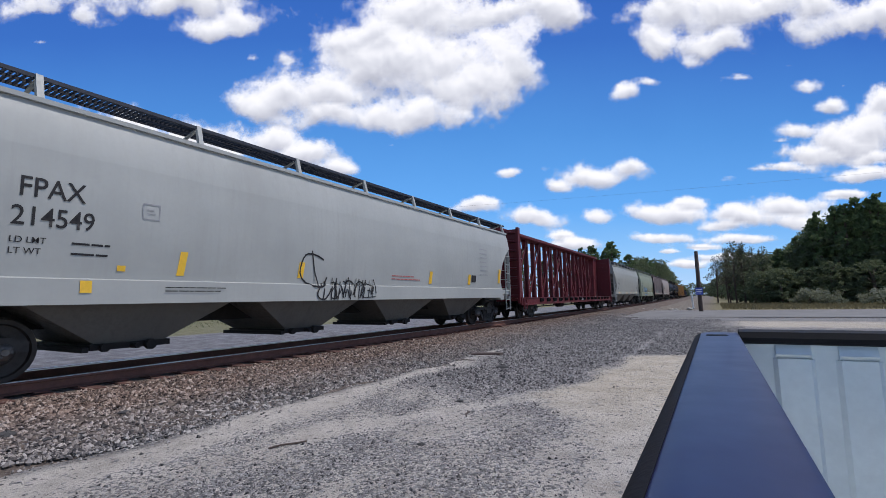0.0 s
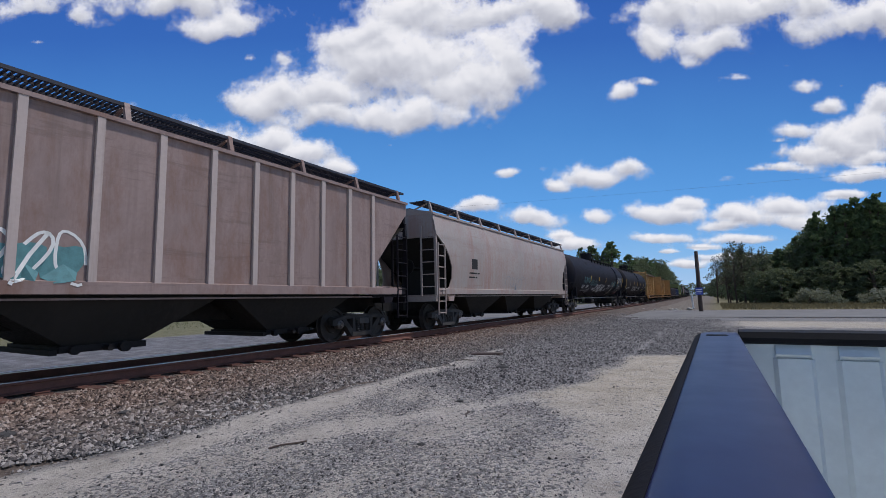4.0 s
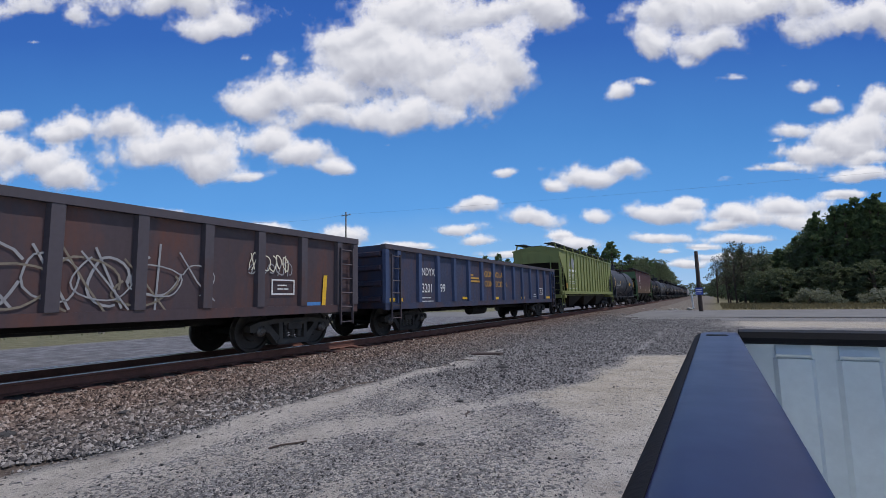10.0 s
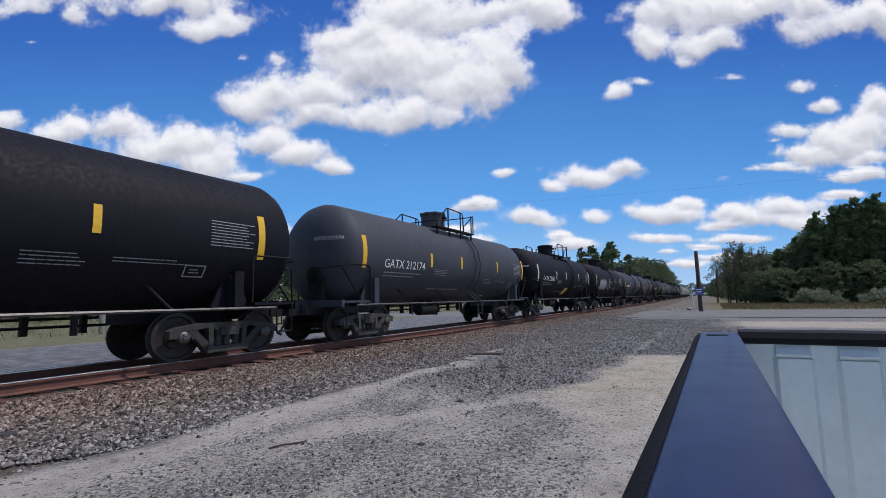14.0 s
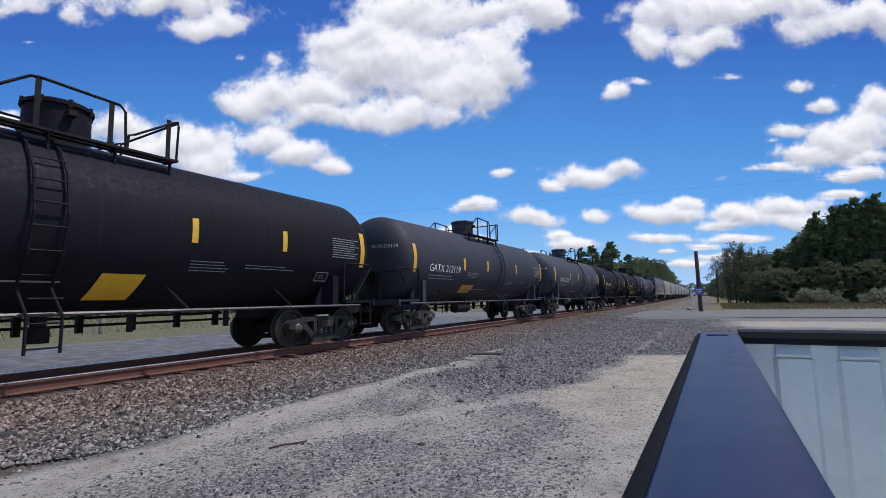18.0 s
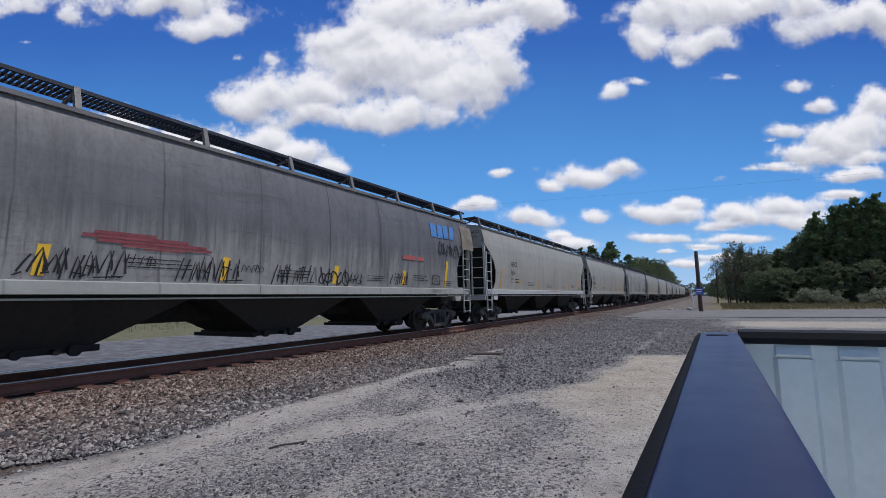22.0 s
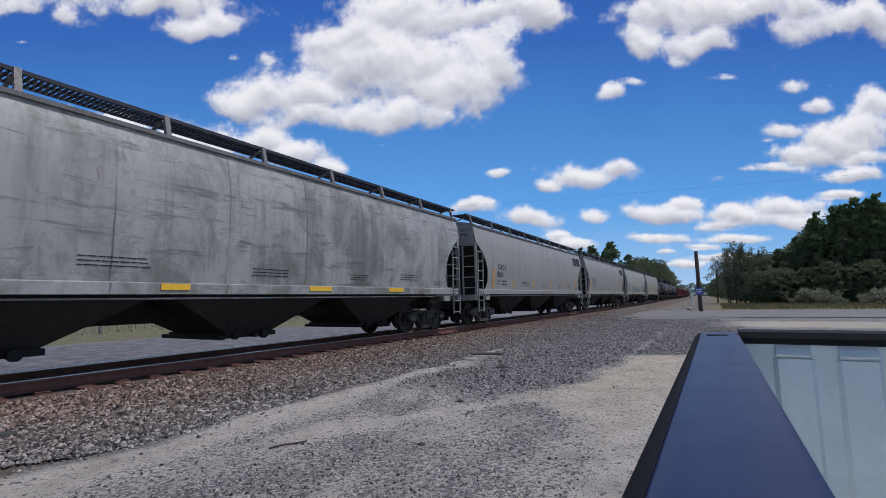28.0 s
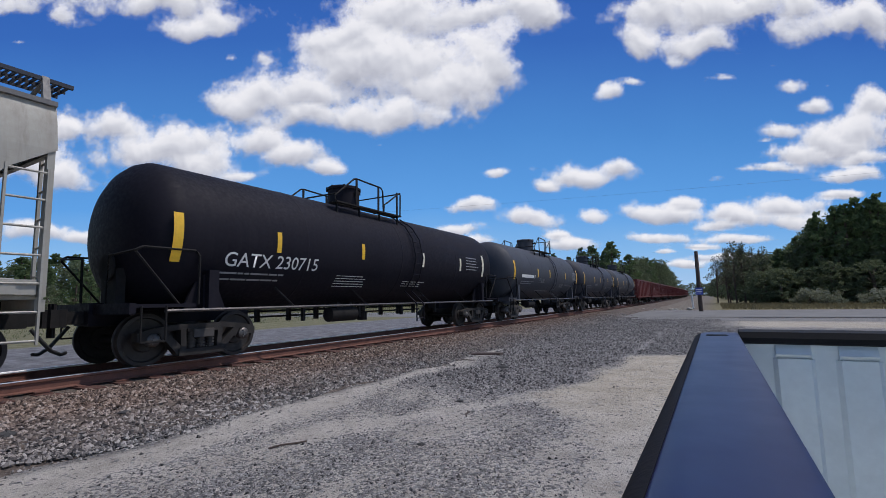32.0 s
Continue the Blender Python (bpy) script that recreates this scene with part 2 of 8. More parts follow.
def yard_material():
    m, nt, b = start("yard_dirt", 0.95)
    tc = nt.nodes.new("ShaderNodeTexCoord").outputs["Object"]
    sep = nt.nodes.new("ShaderNodeSeparateXYZ")
    nt.links.new(tc, sep.inputs[0])
    wob2 = noise_tex(nt, tc, 1.7, 7, 0.65)
    fine = noise_tex(nt, tc, 30.0, 5, 0.7)
    grit = noise_tex(nt, tc, 120.0, 3, 0.7)
    laid = {}
    for key in ("gravel_cover", "dirt_warmth", "dirt_damp"):
        at = nt.nodes.new("ShaderNodeAttribute")
        at.attribute_name = key
        laid[key] = at.outputs["Fac"]
    cells = []
    for sc in (26.0, 62.0):
        vor = nt.nodes.new("ShaderNodeTexVoronoi")
        vor.inputs["Scale"].default_value = sc
        nt.links.new(tc, vor.inputs["Vector"])
        one = nt.nodes.new("ShaderNodeSeparateColor")
        nt.links.new(vor.outputs["Color"], one.inputs[0])
        cells.append((one.outputs[0], one.outputs[1], vor.outputs["Distance"]))
    blend = maths(nt, "ADD", maths(nt, "MULTIPLY", wob2, 0.55), maths(nt, "MULTIPLY", fine, 0.45))
    pale = ramp(nt, blend, [(0.36, (0.33, 0.300, 0.272)), (0.50, (0.47, 0.434, 0.396)), (0.60, (0.58, 0.54, 0.50))])
    tan = ramp(nt, blend, [(0.36, (0.34, 0.287, 0.218)), (0.50, (0.48, 0.418, 0.330)), (0.60, (0.58, 0.52, 0.43))])
    sand = mixc(nt, laid["dirt_warmth"], pale, tan)
    sand = mixc(nt, maths(nt, "MULTIPLY", laid["dirt_damp"], 0.75), sand, (0.10, 0.092, 0.088))
    shades = [(0.0, (0.022, 0.021, 0.023)), (0.35, (0.085, 0.082, 0.086)), (0.7, (0.225, 0.218, 0.218)), (1.0, (0.58, 0.56, 0.545))]
    stone = mixc(nt, ramp(nt, wob2, [(0.35, (0.35,) * 3), (0.65, (0.75,) * 3)]), ramp(nt, cells[0][0], shades), ramp(nt, cells[1][0], shades))
    stone = mixc(nt, 0.12, stone, ramp(nt, grit, [(0.35, (0.05, 0.05, 0.052)), (0.65, (0.32, 0.31, 0.30))]))
    # each pebble is either there or not
    lots = maths(nt, "ADD", laid["gravel_cover"], maths(nt, "MULTIPLY", maths(nt, "SUBTRACT", wob2, 0.5), 0.7))
    lots = maths(nt, "MAXIMUM", maths(nt, "MULTIPLY", lots, 0.82), 0.05)
    g0 = maths(nt, "LESS_THAN", cells[0][1], lots)
    g1 = maths(nt, "LESS_THAN", cells[1][1], lots)
    g = maths(nt, "MAXIMUM", maths(nt, "MULTIPLY", g0, 0.9), maths(nt, "MULTIPLY", g1, 0.9))
    col = mixc(nt, g, sand, stone)
    # beyond the crossing: dry verge and bare earth
    verge = zone(nt, sep, (0, 1, -54.0), 0.7, wob2, 2.0)
    earth = ramp(nt, wob2, [(0.35, (0.13, 0.108, 0.085)), (0.65, (0.24, 0.208, 0.17))])
    col = mixc(nt, verge, col, earth)
    wild = maths(nt, "MULTIPLY", verge, zone(nt, sep, (1, 0, 0.5), 1.0, wob2, 3.0))
    grass = ramp(nt, wob2, [(0.35, (0.13, 0.12, 0.05)), (0.65, (0.25, 0.21, 0.11))])
    col = mixc(nt, wild, col, grass)
    # behind the line: a lawn strip and rough ground
    lawn = zone(nt, sep, (-1, 0, -24.2), 0.5, wob2, 1.5)
    green = ramp(nt, wob2, [(0.35, (0.12, 0.122, 0.055)), (0.65, (0.235, 0.210, 0.115))])
    col = mixc(nt, lawn, col, green)
    side = maths(nt, "MULTIPLY", zone(nt, sep, (-1, 0, -10.5), 0.4, wob2, 0.8), maths(nt, "SUBTRACT", 1.0, lawn))
    tar = ramp(nt, maths(nt, "ADD", maths(nt, "MULTIPLY", wob2, 0.6), maths(nt, "MULTIPLY", grit, 0.4)), [(0.36, (0.08, 0.078, 0.088)), (0.5, (0.17, 0.166, 0.175)), (0.62, (0.29, 0.286, 0.30))])
    col = mixc(nt, side, col, tar)
    nt.links.new(col, b.inputs["Base Color"])
    h = maths(nt, "ADD", maths(nt, "MULTIPLY", grit, 0.6), maths(nt, "MULTIPLY", maths(nt, "SUBTRACT", 0.6, cells[0][2]), maths(nt, "MULTIPLY", g, 1.2)))
    bump(nt, b, h, 1.0, 0.03)
    return m


def ground_height(x, y):
    h = 0.0
    if -7.5 < x < 3 and -8 < y < 34:
        h += 0.035 * noise.noise((x * 0.55, y * 0.55, 1.0)) + 0.015 * noise.noise((x * 2.1, y * 2.1, 4.0))
        h *= min(1.0, max(0.0, (33.5 - y) / 3))
    return h


def build_ground():
    xs = [-2500, -900, -300, -120, -60, -30, -20, -14, -11, -9] + [-7.6 + 0.125 * i for i in range(85)] + [3.6, 4.5, 6, 8, 10, 13, 16, 30, 60, 150, 400, 1200, 2500]
    ys = [-2500, -900, -300, -100, -40, -15, -8] + [-4, -2, -1] + [0.125 * i for i in range(128)] + [16 + 0.35 * i for i in range(60)] + [38, 42, 48, 54, 60, 80, 120, 200, 400, 900, 2000, 4000]
    k = Kit()
    k.v = [(x, y, ground_height(x, y)) for y in ys for x in xs]
    n = len(xs)
    k.f = [(j * n + i, j * n + i + 1, (j + 1) * n + i + 1, (j + 1) * n + i) for j in range(len(ys) - 1) for i in range(n - 1)]
    g = part("ground", k, yard_material(), smooth=True)
    laid = [yard_cover(x, y) for x, y, z in k.v]
    for i, key in enumerate(("gravel_cover", "dirt_warmth", "dirt_damp")):
        g.data.attributes.new(key, "FLOAT", "POINT").data.foreach_set("value", [float(row[i]) for row in laid])
    tagged(g, "sandy gravel yard with worn wheel tracks beside the railway", "ground", kind="structure")


ballast_mat, _nt, _b = start("ballast_bed", 0.95)
_v = coords(_nt, offset=False)
_c = ramp(_nt, maths(_nt, "ADD", maths(_nt, "MULTIPLY", noise_tex(_nt, _v, 22, 4), 0.6), maths(_nt, "MULTIPLY", noise_tex(_nt, _v, 1.2, 4), 0.4)),
          [(0.35, (0.05, 0.038, 0.032)), (0.52, (0.12, 0.092, 0.076)), (0.68, (0.24, 0.20, 0.17))])
_nt.links.new(_c, _b.inputs["Base Color"])
bump(_nt, _b, noise_tex(_nt, _v, 30, 4), 1.0, 0.04)

stone_mat, _nt, _b = start("ballast_stone", 0.9)
_geo = _nt.nodes.new("ShaderNodeNewGeometry")
_tc = _nt.nodes.new("ShaderNodeTexCoord").outputs["Object"]
_sep = _nt.nodes.new("ShaderNodeSeparateXYZ")
_nt.links.new(_tc, _sep.inputs[0])
_brown = ramp(_nt, _geo.outputs["Random Per Island"], [(0.0, (0.040, 0.028, 0.024)), (0.4, (0.155, 0.104, 0.079)), (0.75, (0.265, 0.190, 0.150)), (1.0, (0.41, 0.335, 0.285))])
_grey = ramp(_nt, _geo.outputs["Random Per Island"], [(0.0, (0.028, 0.028, 0.031)), (0.5, (0.168, 0.154, 0.148)), (1.0, (0.42, 0.39, 0.365))])
_near = zone(_nt, _sep, (1, 0.012, 6.7), 0.7, noise_tex(_nt, _tc, 1.5, 4), 1.2)
_nt.links.new(mixc(_nt, _near, _brown, _grey), _b.inputs["Base Color"])

rust_rail = plain("rail_rust", (0.150, 0.064, 0.046), 0.85, 0.0, 0.3, 5, 0.2)
rail_shine = plain("rail_polished", (0.86, 0.84, 0.81), 0.38, 1.0, 0.12, 9, 0.0)
tie_wood = plain("tie_wood", (0.10, 0.045, 0.034), 0.9, 0, 0.45, 7, 0.6)


def bed_profile(side):
    """Ballast shoulder from the ties down to the yard: distance from the track's middle, height."""
    return [(0, RAIL - 0.20), (1.35, RAIL - 0.22), (1.75, RAIL - 0.26), (2.9, 0.16), (3.4, 0.03), (3.8, -0.05)]


def build_track():
    prof = [(-d, z) for d, z in reversed(bed_profile(-1))] + [(d, z) for d, z in bed_profile(1)[1:]]
    ys = list(range(-760, 0, 40)) + list(range(0, 60, 2)) + list(range(60, 1300, 20))
    k = Kit()
    for y in ys:
        for d, z in prof:
            j = 0.04 * noise.noise((d * 2, y * 0.7, 9.0)) if -10 < y < 60 else 0
            k.v.append((track_x(y) + d, y, z + (j if 1.5 < abs(d) < 4 else 0)))
    n = len(prof)
    k.f = [(j * n + i, j * n + i + 1, (j + 1) * n + i + 1, (j + 1) * n + i) for j in range(len(ys) - 1) for i in range(n - 1)]
    tagged(part("ballast", k, ballast_mat, smooth=True), "brown and grey crushed-stone ballast bed", "ballast", kind="structure")
    # rails
    sec = [(-0.07, 0), (0.07, 0), (0.07, 0.012), (0.012, 0.03), (0.010, 0.125), (0.036, 0.135), (0.036, 0.172), (0.030, 0.176), (-0.030, 0.176), (-0.036, 0.172), (-0.036, 0.135), (-0.010, 0.125), (-0.012, 0.03), (-0.07, 0.012)]
    for off in (-0.7525, 0.7525):
        k, top = Kit(), Kit()
        for y in ys:
            for d, z in sec:
                k.v.append((track_x(y) + off + d, y, RAIL - 0.177 + z))
            g = -1 if off > 0 else 1
            # worn bright over the top and round its corners
            top.v += [(track_x(y) + off + g * d, y, RAIL + z) for d, z in ((-0.0372, -0.0065), (-0.0362, -0.0035), (-0.030, 0.0008), (0.029, 0.0008), (0.0378, -0.008), (0.0382, -0.028))]
        n = len(sec)
        k.f = [(j * n + i, j * n + (i + 1) % n, (j + 1) * n + (i + 1) % n, (j + 1) * n + i) for j in range(len(ys) - 1) for i in range(n)]
        top.f = [(6 * j + i, 6 * j + i + 1, 6 * j + i + 7, 6 * j + i + 6) for j in range(len(ys) - 1) for i in range(5)]
        r = part("rail", k, rust_rail)
        tagged(r, "rusty steel rail with a polished running surface", "rail", group="rails of the track", kind="structure")
        part("running_surface", top, rail_shine, r, "polished steel strip")


def build_ties():
    rnd = random.Random(4)
    meshes = []
    for i in range(4):
        k = Kit()
        w, l = 0.115 + rnd.uniform(-0.01, 0.01), 1.30 + rnd.uniform(-0.03, 0.03)
        k.add([(sx * l + rnd.uniform(-.02, .02), sy * w + rnd.uniform(-.012, .012), z) for z in (-0.14, 0.0) for sx, sy in ((-1, -1), (1, -1), (1, 1), (-1, 1))],
              [(3, 2, 1, 0), (4, 5, 6, 7), (0, 1, 5, 4), (1, 2, 6, 5), (2, 3, 7, 6), (3, 0, 4, 7)])
        me = k.mesh("tie")
        me.materials.append(tie_wood)
        meshes.append(me)
    bed = bpy.data.objects["ballast"]
    plate = Kit().box(-0.18, 0.18, -0.09, 0.09, 0, 0.018).mesh("tie_plate")
    plate.materials.append(rust_rail)
    y = -6.0
    while y < 90:
        t = part("tie", meshes[rnd.randrange(4)], None, bed)
        t.matrix_basis = track_pose(y, RAIL - 0.176 - 0.014 + rnd.uniform(-0.012, 0.006)) @ pose(rnd.uniform(-.05, .05), 0, 0, 0, 0, rnd.uniform(-1.5, 1.5))
        if y < 30:
            for off in (-0.7525, 0.7525):
                part("tie_plate", plate, None, bed, at=track_pose(y, RAIL - 0.186) @ pose(off, 0, 0))
        y += 0.53


def stones(name, count, region, size, seed, label, height, lift=0.3):
    """Loose angular stones strewn over a stretch of ground, in one mesh."""
    rng = np.random.default_rng(seed)
    base = np.array([(1, 0, 0), (-1, 0, 0), (0, 1, 0), (0, -1, 0), (0, 0, 1), (0, 0, -1)], float)
    tri = np.array([(0, 2, 4), (2, 1, 4), (1, 3, 4), (3, 0, 4), (2, 0, 5), (1, 2, 5), (3, 1, 5), (0, 3, 5)])
    xy = region(rng, count)
    count = len(xy)
    s = rng.uniform(size[0], size[1], count) * rng.choice([0.7, 1.0, 1.0, 1.35], count)
    v = base[None] * (0.65 + 0.6 * rng.random((count, 6, 1))) + rng.normal(0, 0.16, (count, 6, 3))
    v *= rng.uniform(0.55, 1.15, (count, 1, 3))
    a = rng.uniform(0, 6.283, count)
    c, sn = np.cos(a), np.sin(a)
    x = v[:, :, 0] * c[:, None] - v[:, :, 1] * sn[:, None]
    y = v[:, :, 0] * sn[:, None] + v[:, :, 1] * c[:, None]
    tilt = rng.normal(0, 0.5, count)
    z = v[:, :, 2] * np.cos(tilt)[:, None] + x * np.sin(tilt)[:, None]
    z0 = np.array([height(p[0], p[1]) for p in xy])
    out = np.stack([xy[:, :1] + x * s[:, None], xy[:, 1:2] + y * s[:, None], z0[:, None] + (z + lift) * s[:, None] * 0.8], 2).reshape(-1, 3)
    faces = (tri[None] + 6 * np.arange(count)[:, None, None]).reshape(-1, 3)
    me = bpy.data.meshes.new(name)
    me.from_pydata(out.tolist(), [], faces.tolist())
    me.materials.append(stone_mat)
    ob = new(name, me)
    return tagged(ob, label, "gravel", kind="stuff")


def bed_height(x, y):
    d = abs(x - track_x(y))
    p = bed_profile(1)
    for (a, za), (b, zb) in zip(p, p[1:]):
        if a <= d <= b:
            return za + (zb - za) * (d - a) / (b - a)
    return ground_height(x, y)


def near_bed(rng, n):
    y = 0.8 + 40.0 * rng.random(n) ** 2.0
    d = 1.15 + (2.25 + 0.03 * y) * rng.random(n) ** 0.9
    d += np.where(rng.random(n) < 0.03, rng.uniform(0, 0.6, n), 0) + 0.16 * np.sin(1.9 * y + 2 * np.sin(0.7 * y)) * (d > 2.6)
    return np.stack([TRACK_X + d - BEND * y ** 2, y], 1)


def between(rng, n):
    y = 0.5 + 40.0 * rng.random(n) ** 1.5
    d = rng.choice([rng.uniform(-0.6, 0.6, n), rng.uniform(-2.6, -1.0, n)][0:2])
    return np.stack([TRACK_X + d - BEND * y ** 2, y], 1)


def yard(rng, n):
    y = 1.4 + 31 * rng.random(n) ** 1.5
    x = rng.uniform(-6.6, 0.6, n) + 0.02 * y
    pick = rng.random(n)
    return np.array([(a, b) for a, b, p in zip(x, y, pick) if p < yard_cover(a, b)[0] ** 1.5 and not (a > -0.3 and b < 3)])


def far_yard(rng, n):
    y = 7.5 + 27 * rng.random(n) ** 1.3
    x = -7.2 + 8.4 * rng.random(n) - 0.03 * y
    pick = rng.random(n)
    return np.array([(a, b) for a, b, p in zip(x, y, pick) if p < yard_cover(a, b)[0] - 0.55])


# ---- crossing road ----
tarmac = plain("tarmac", (0.182, 0.174, 0.166), 0.9, 0, 0.28, 0.6, 0.3)
concrete = plain("concrete", (0.45, 0.42, 0.38), 0.9, 0, 0.2, 2.0, 0.3)


def build_road():
    k = Kit()
    k.add([(-60, 37.3, 0.012), (-13.6, 37.3, 0.03), (-5.6, 37.2, 0.03), (60, 34.6, 0.03), (60, 46.0, 0.03), (-5.6, 50.5, 0.03), (-13.6, 50.5, 0.03), (-60, 50.5, 0.012)],
          [(0, 1, 6, 7), (2, 3, 4, 5), (1, 2, 5, 6)])
    r = part("road", k, tarmac)
    tagged(r, "pale worn tarmac road across the railway", "road", kind="structure")


build_ground()
build_track()
build_road()
# ---- railway cars: parts that they share ----
steel_dark = plain("running_gear_steel", (0.016, 0.0145, 0.0145), 0.8, 0.0, 0.4, 7, 0.3)
steel_dark.node_tree.nodes["Principled BSDF"].inputs["Specular IOR Level"].default_value = 0.25
def grimy_cast(name, lo, hi):
    """Cast steel under dust and oil; every casting a little lighter or darker."""
    m, nt, b = start(name, 0.75)
    b.inputs["Specular IOR Level"].default_value = 0.3
    v = coords(nt)
    f = maths(nt, "ADD", maths(nt, "MULTIPLY", noise_tex(nt, v, 4.0, 5, 0.6), 0.7), maths(nt, "MULTIPLY", nt.nodes.new("ShaderNodeObjectInfo").outputs["Random"], 0.4))
    nt.links.new(ramp(nt, f, [(0.3, lo), (0.8, hi)]), b.inputs["Base Color"])
    bump(nt, b, noise_tex(nt, v, 45, 4), 0.3, 0.01)
    return m


cast_steel = grimy_cast("cast_truck_steel", (0.024, 0.021, 0.020), (0.085, 0.077, 0.072))
steel_wheel = plain("wheel_steel", (0.040, 0.034, 0.032), 0.6, 0.4, 0.4, 9, 0.2)
steel_worn = plain("worn_steel", (0.13, 0.12, 0.115), 0.5, 0.7, 0.3, 12, 0.2)
hose_black = plain("rubber_hose", (0.02, 0.02, 0.02), 0.6, 0, 0.3, 8, 0)
grate_steel = plain("walkway_grating", (0.030, 0.034, 0.048), 0.6, 0.3, 0.25, 6, 0)
ink_white = plain("lettering_white", (0.72, 0.72, 0.70), 0.6, 0, 0.12, 9, 0)
ink_black = plain("lettering_black", (0.014, 0.013, 0.015), 0.8, 0, 0.3, 9, 0)
ink_grey = plain("lettering_faded", (0.30, 0.30, 0.31), 0.6, 0, 0.2, 9, 0)
ink_red = plain("lettering_red", (0.42, 0.10, 0.09), 0.6, 0, 0.2, 9, 0)
ink_blue = plain("paint_blue", (0.07, 0.22, 0.50), 0.55, 0, 0.2, 9, 0)
ink_teal = plain("spray_teal", (0.085, 0.22, 0.235), 0.6, 0, 0.25, 9, 0)
ink_sky = plain("spray_light_blue", (0.22, 0.40, 0.56), 0.6, 0, 0.2, 9, 0)
ink_silver = plain("spray_silver", (0.46, 0.46, 0.47), 0.5, 0.2, 0.2, 9, 0)
ink_orange = plain("stencil_orange", (0.55, 0.30, 0.06), 0.6, 0, 0.3, 9, 0)
reflector = plain("reflector_yellow", (0.78, 0.46, 0.03), 0.4, 0, 0.12, 14, 0)
reflector_pale = plain("reflector_pale", (0.75, 0.70, 0.55), 0.4, 0, 0.12, 14, 0)
tarnish_pale = plain("worn_bare_metal", (0.34, 0.30, 0.25), 0.7, 0, 0.3, 6, 0)
tarnish = plain("dirty_patch", (0.20, 0.17, 0.13), 0.8, 0, 0.4, 4, 0)
INK = {"w": ink_white, "k": ink_black, "g": ink_grey, "r": ink_red, "b": ink_blue, "t": ink_teal, "s": ink_sky, "v": ink_silver, "o": ink_orange, "l": plain("panel_olive_yellow", (0.36, 0.33, 0.07), 0.6, 0, 0.25, 9, 0), "y": reflector, "p": reflector_pale, "d": tarnish,
       "e": plain("spray_pale_teal", (0.27, 0.335, 0.325), 0.6, 0, 0.2, 5, 0), "q": plain("worn_stencil_black", (0.062, 0.062, 0.06), 0.8, 0, 0.5, 14, 0), "m": plain("faded_red_smear", (0.24, 0.055, 0.065), 0.7, 0, 0.4, 6, 0), "n": plain("spray_navy", (0.02, 0.035, 0.09), 0.6, 0, 0.3, 9, 0), "f": plain("spray_green_black", (0.02, 0.045, 0.038), 0.6, 0, 0.3, 9, 0)}


def wheel_mesh():
    k = Kit()
    prof = [(-0.075, 0.10), (-0.075, 0.20), (-0.02, 0.22), (-0.03, 0.37), (-0.065, 0.40), (-0.068, 0.482), (-0.045, 0.485), (-0.035, 0.462), (0.066, 0.452), (0.068, 0.39), (0.02, 0.37), (0.01, 0.22), (0.05, 0.20), (0.05, 0.10)]
    k.lathe(prof, "x", seg=32)
    return k.mesh("wheel", True)


def side_frame_mesh():
    """Cast side frame: two pedestal ends, a sloped truss and a spring window."""
    k = Kit()
    top = [(-1.16, 0.44), (-1.16, 0.58), (-0.98, 0.64), (-0.55, 0.70), (0.55, 0.70), (0.98, 0.64), (1.16, 0.58), (1.16, 0.44), (1.02, 0.44), (0.86, 0.56), (0.50, 0.60), (-0.50, 0.60), (-0.86, 0.56), (-1.02, 0.44)]
    half = len(top)
    k.prism(top[:half], "x", -0.09, 0.09)
    for s in (-1, 1):
        k.prism([(s * 0.80, 0.57), (s * 0.66, 0.58), (s * 0.34, 0.26), (s * 0.36, 0.16), (s * 0.46, 0.16)], "x", -0.085, 0.085)
        k.prism([(s * 0.32, 0.62), (s * 0.42, 0.62), (s * 0.40, 0.24), (s * 0.30, 0.24)], "x", -0.10, 0.10)
        k.prism([(s * 0.72, 0.40), (s * 0.80, 0.56), (s * 0.66, 0.58), (s * 0.62, 0.44)], "x", -0.08, 0.08)
    k.box(-0.11, 0.11, -0.44, 0.44, 0.13, 0.25)
    k.box(-0.06, 0.12, -0.30, 0.30, 0.56, 0.62)
    return k.mesh("side_frame")


def springs_mesh():
    k = Kit()
    for y in (-0.19, 0.0, 0.19):
        for i in range(5):
            z = 0.27 + i * 0.058
            k.lathe([(0, 0.075), (0.035, 0.075)], "z", (0.03, y, z), 10)
        k.lathe([(0, 0.05), (0.3, 0.05)], "z", (0.03, y, 0.26), 8)
    return k.mesh("spring_nest")


SHARED = {}


def shared(key, make, material):
    if key not in SHARED:
        me = make()
        me.materials.append(material)
        SHARED[key] = me
    return SHARED[key]


def cap_mesh():
    k = Kit()
    k.lathe([(-0.10, 0.11), (0.03, 0.115), (0.05, 0.10), (0.07, 0.05), (0.085, 0.045)], "x", seg=14)
    for i in range(3):
        a = 2.094 * i
        k.lathe([(0.05, 0.018), (0.075, 0.018)], "x", (0, 0.07 * math.cos(a), 0.07 * math.sin(a)), 6)
    return k.mesh("bearing_cap", True)


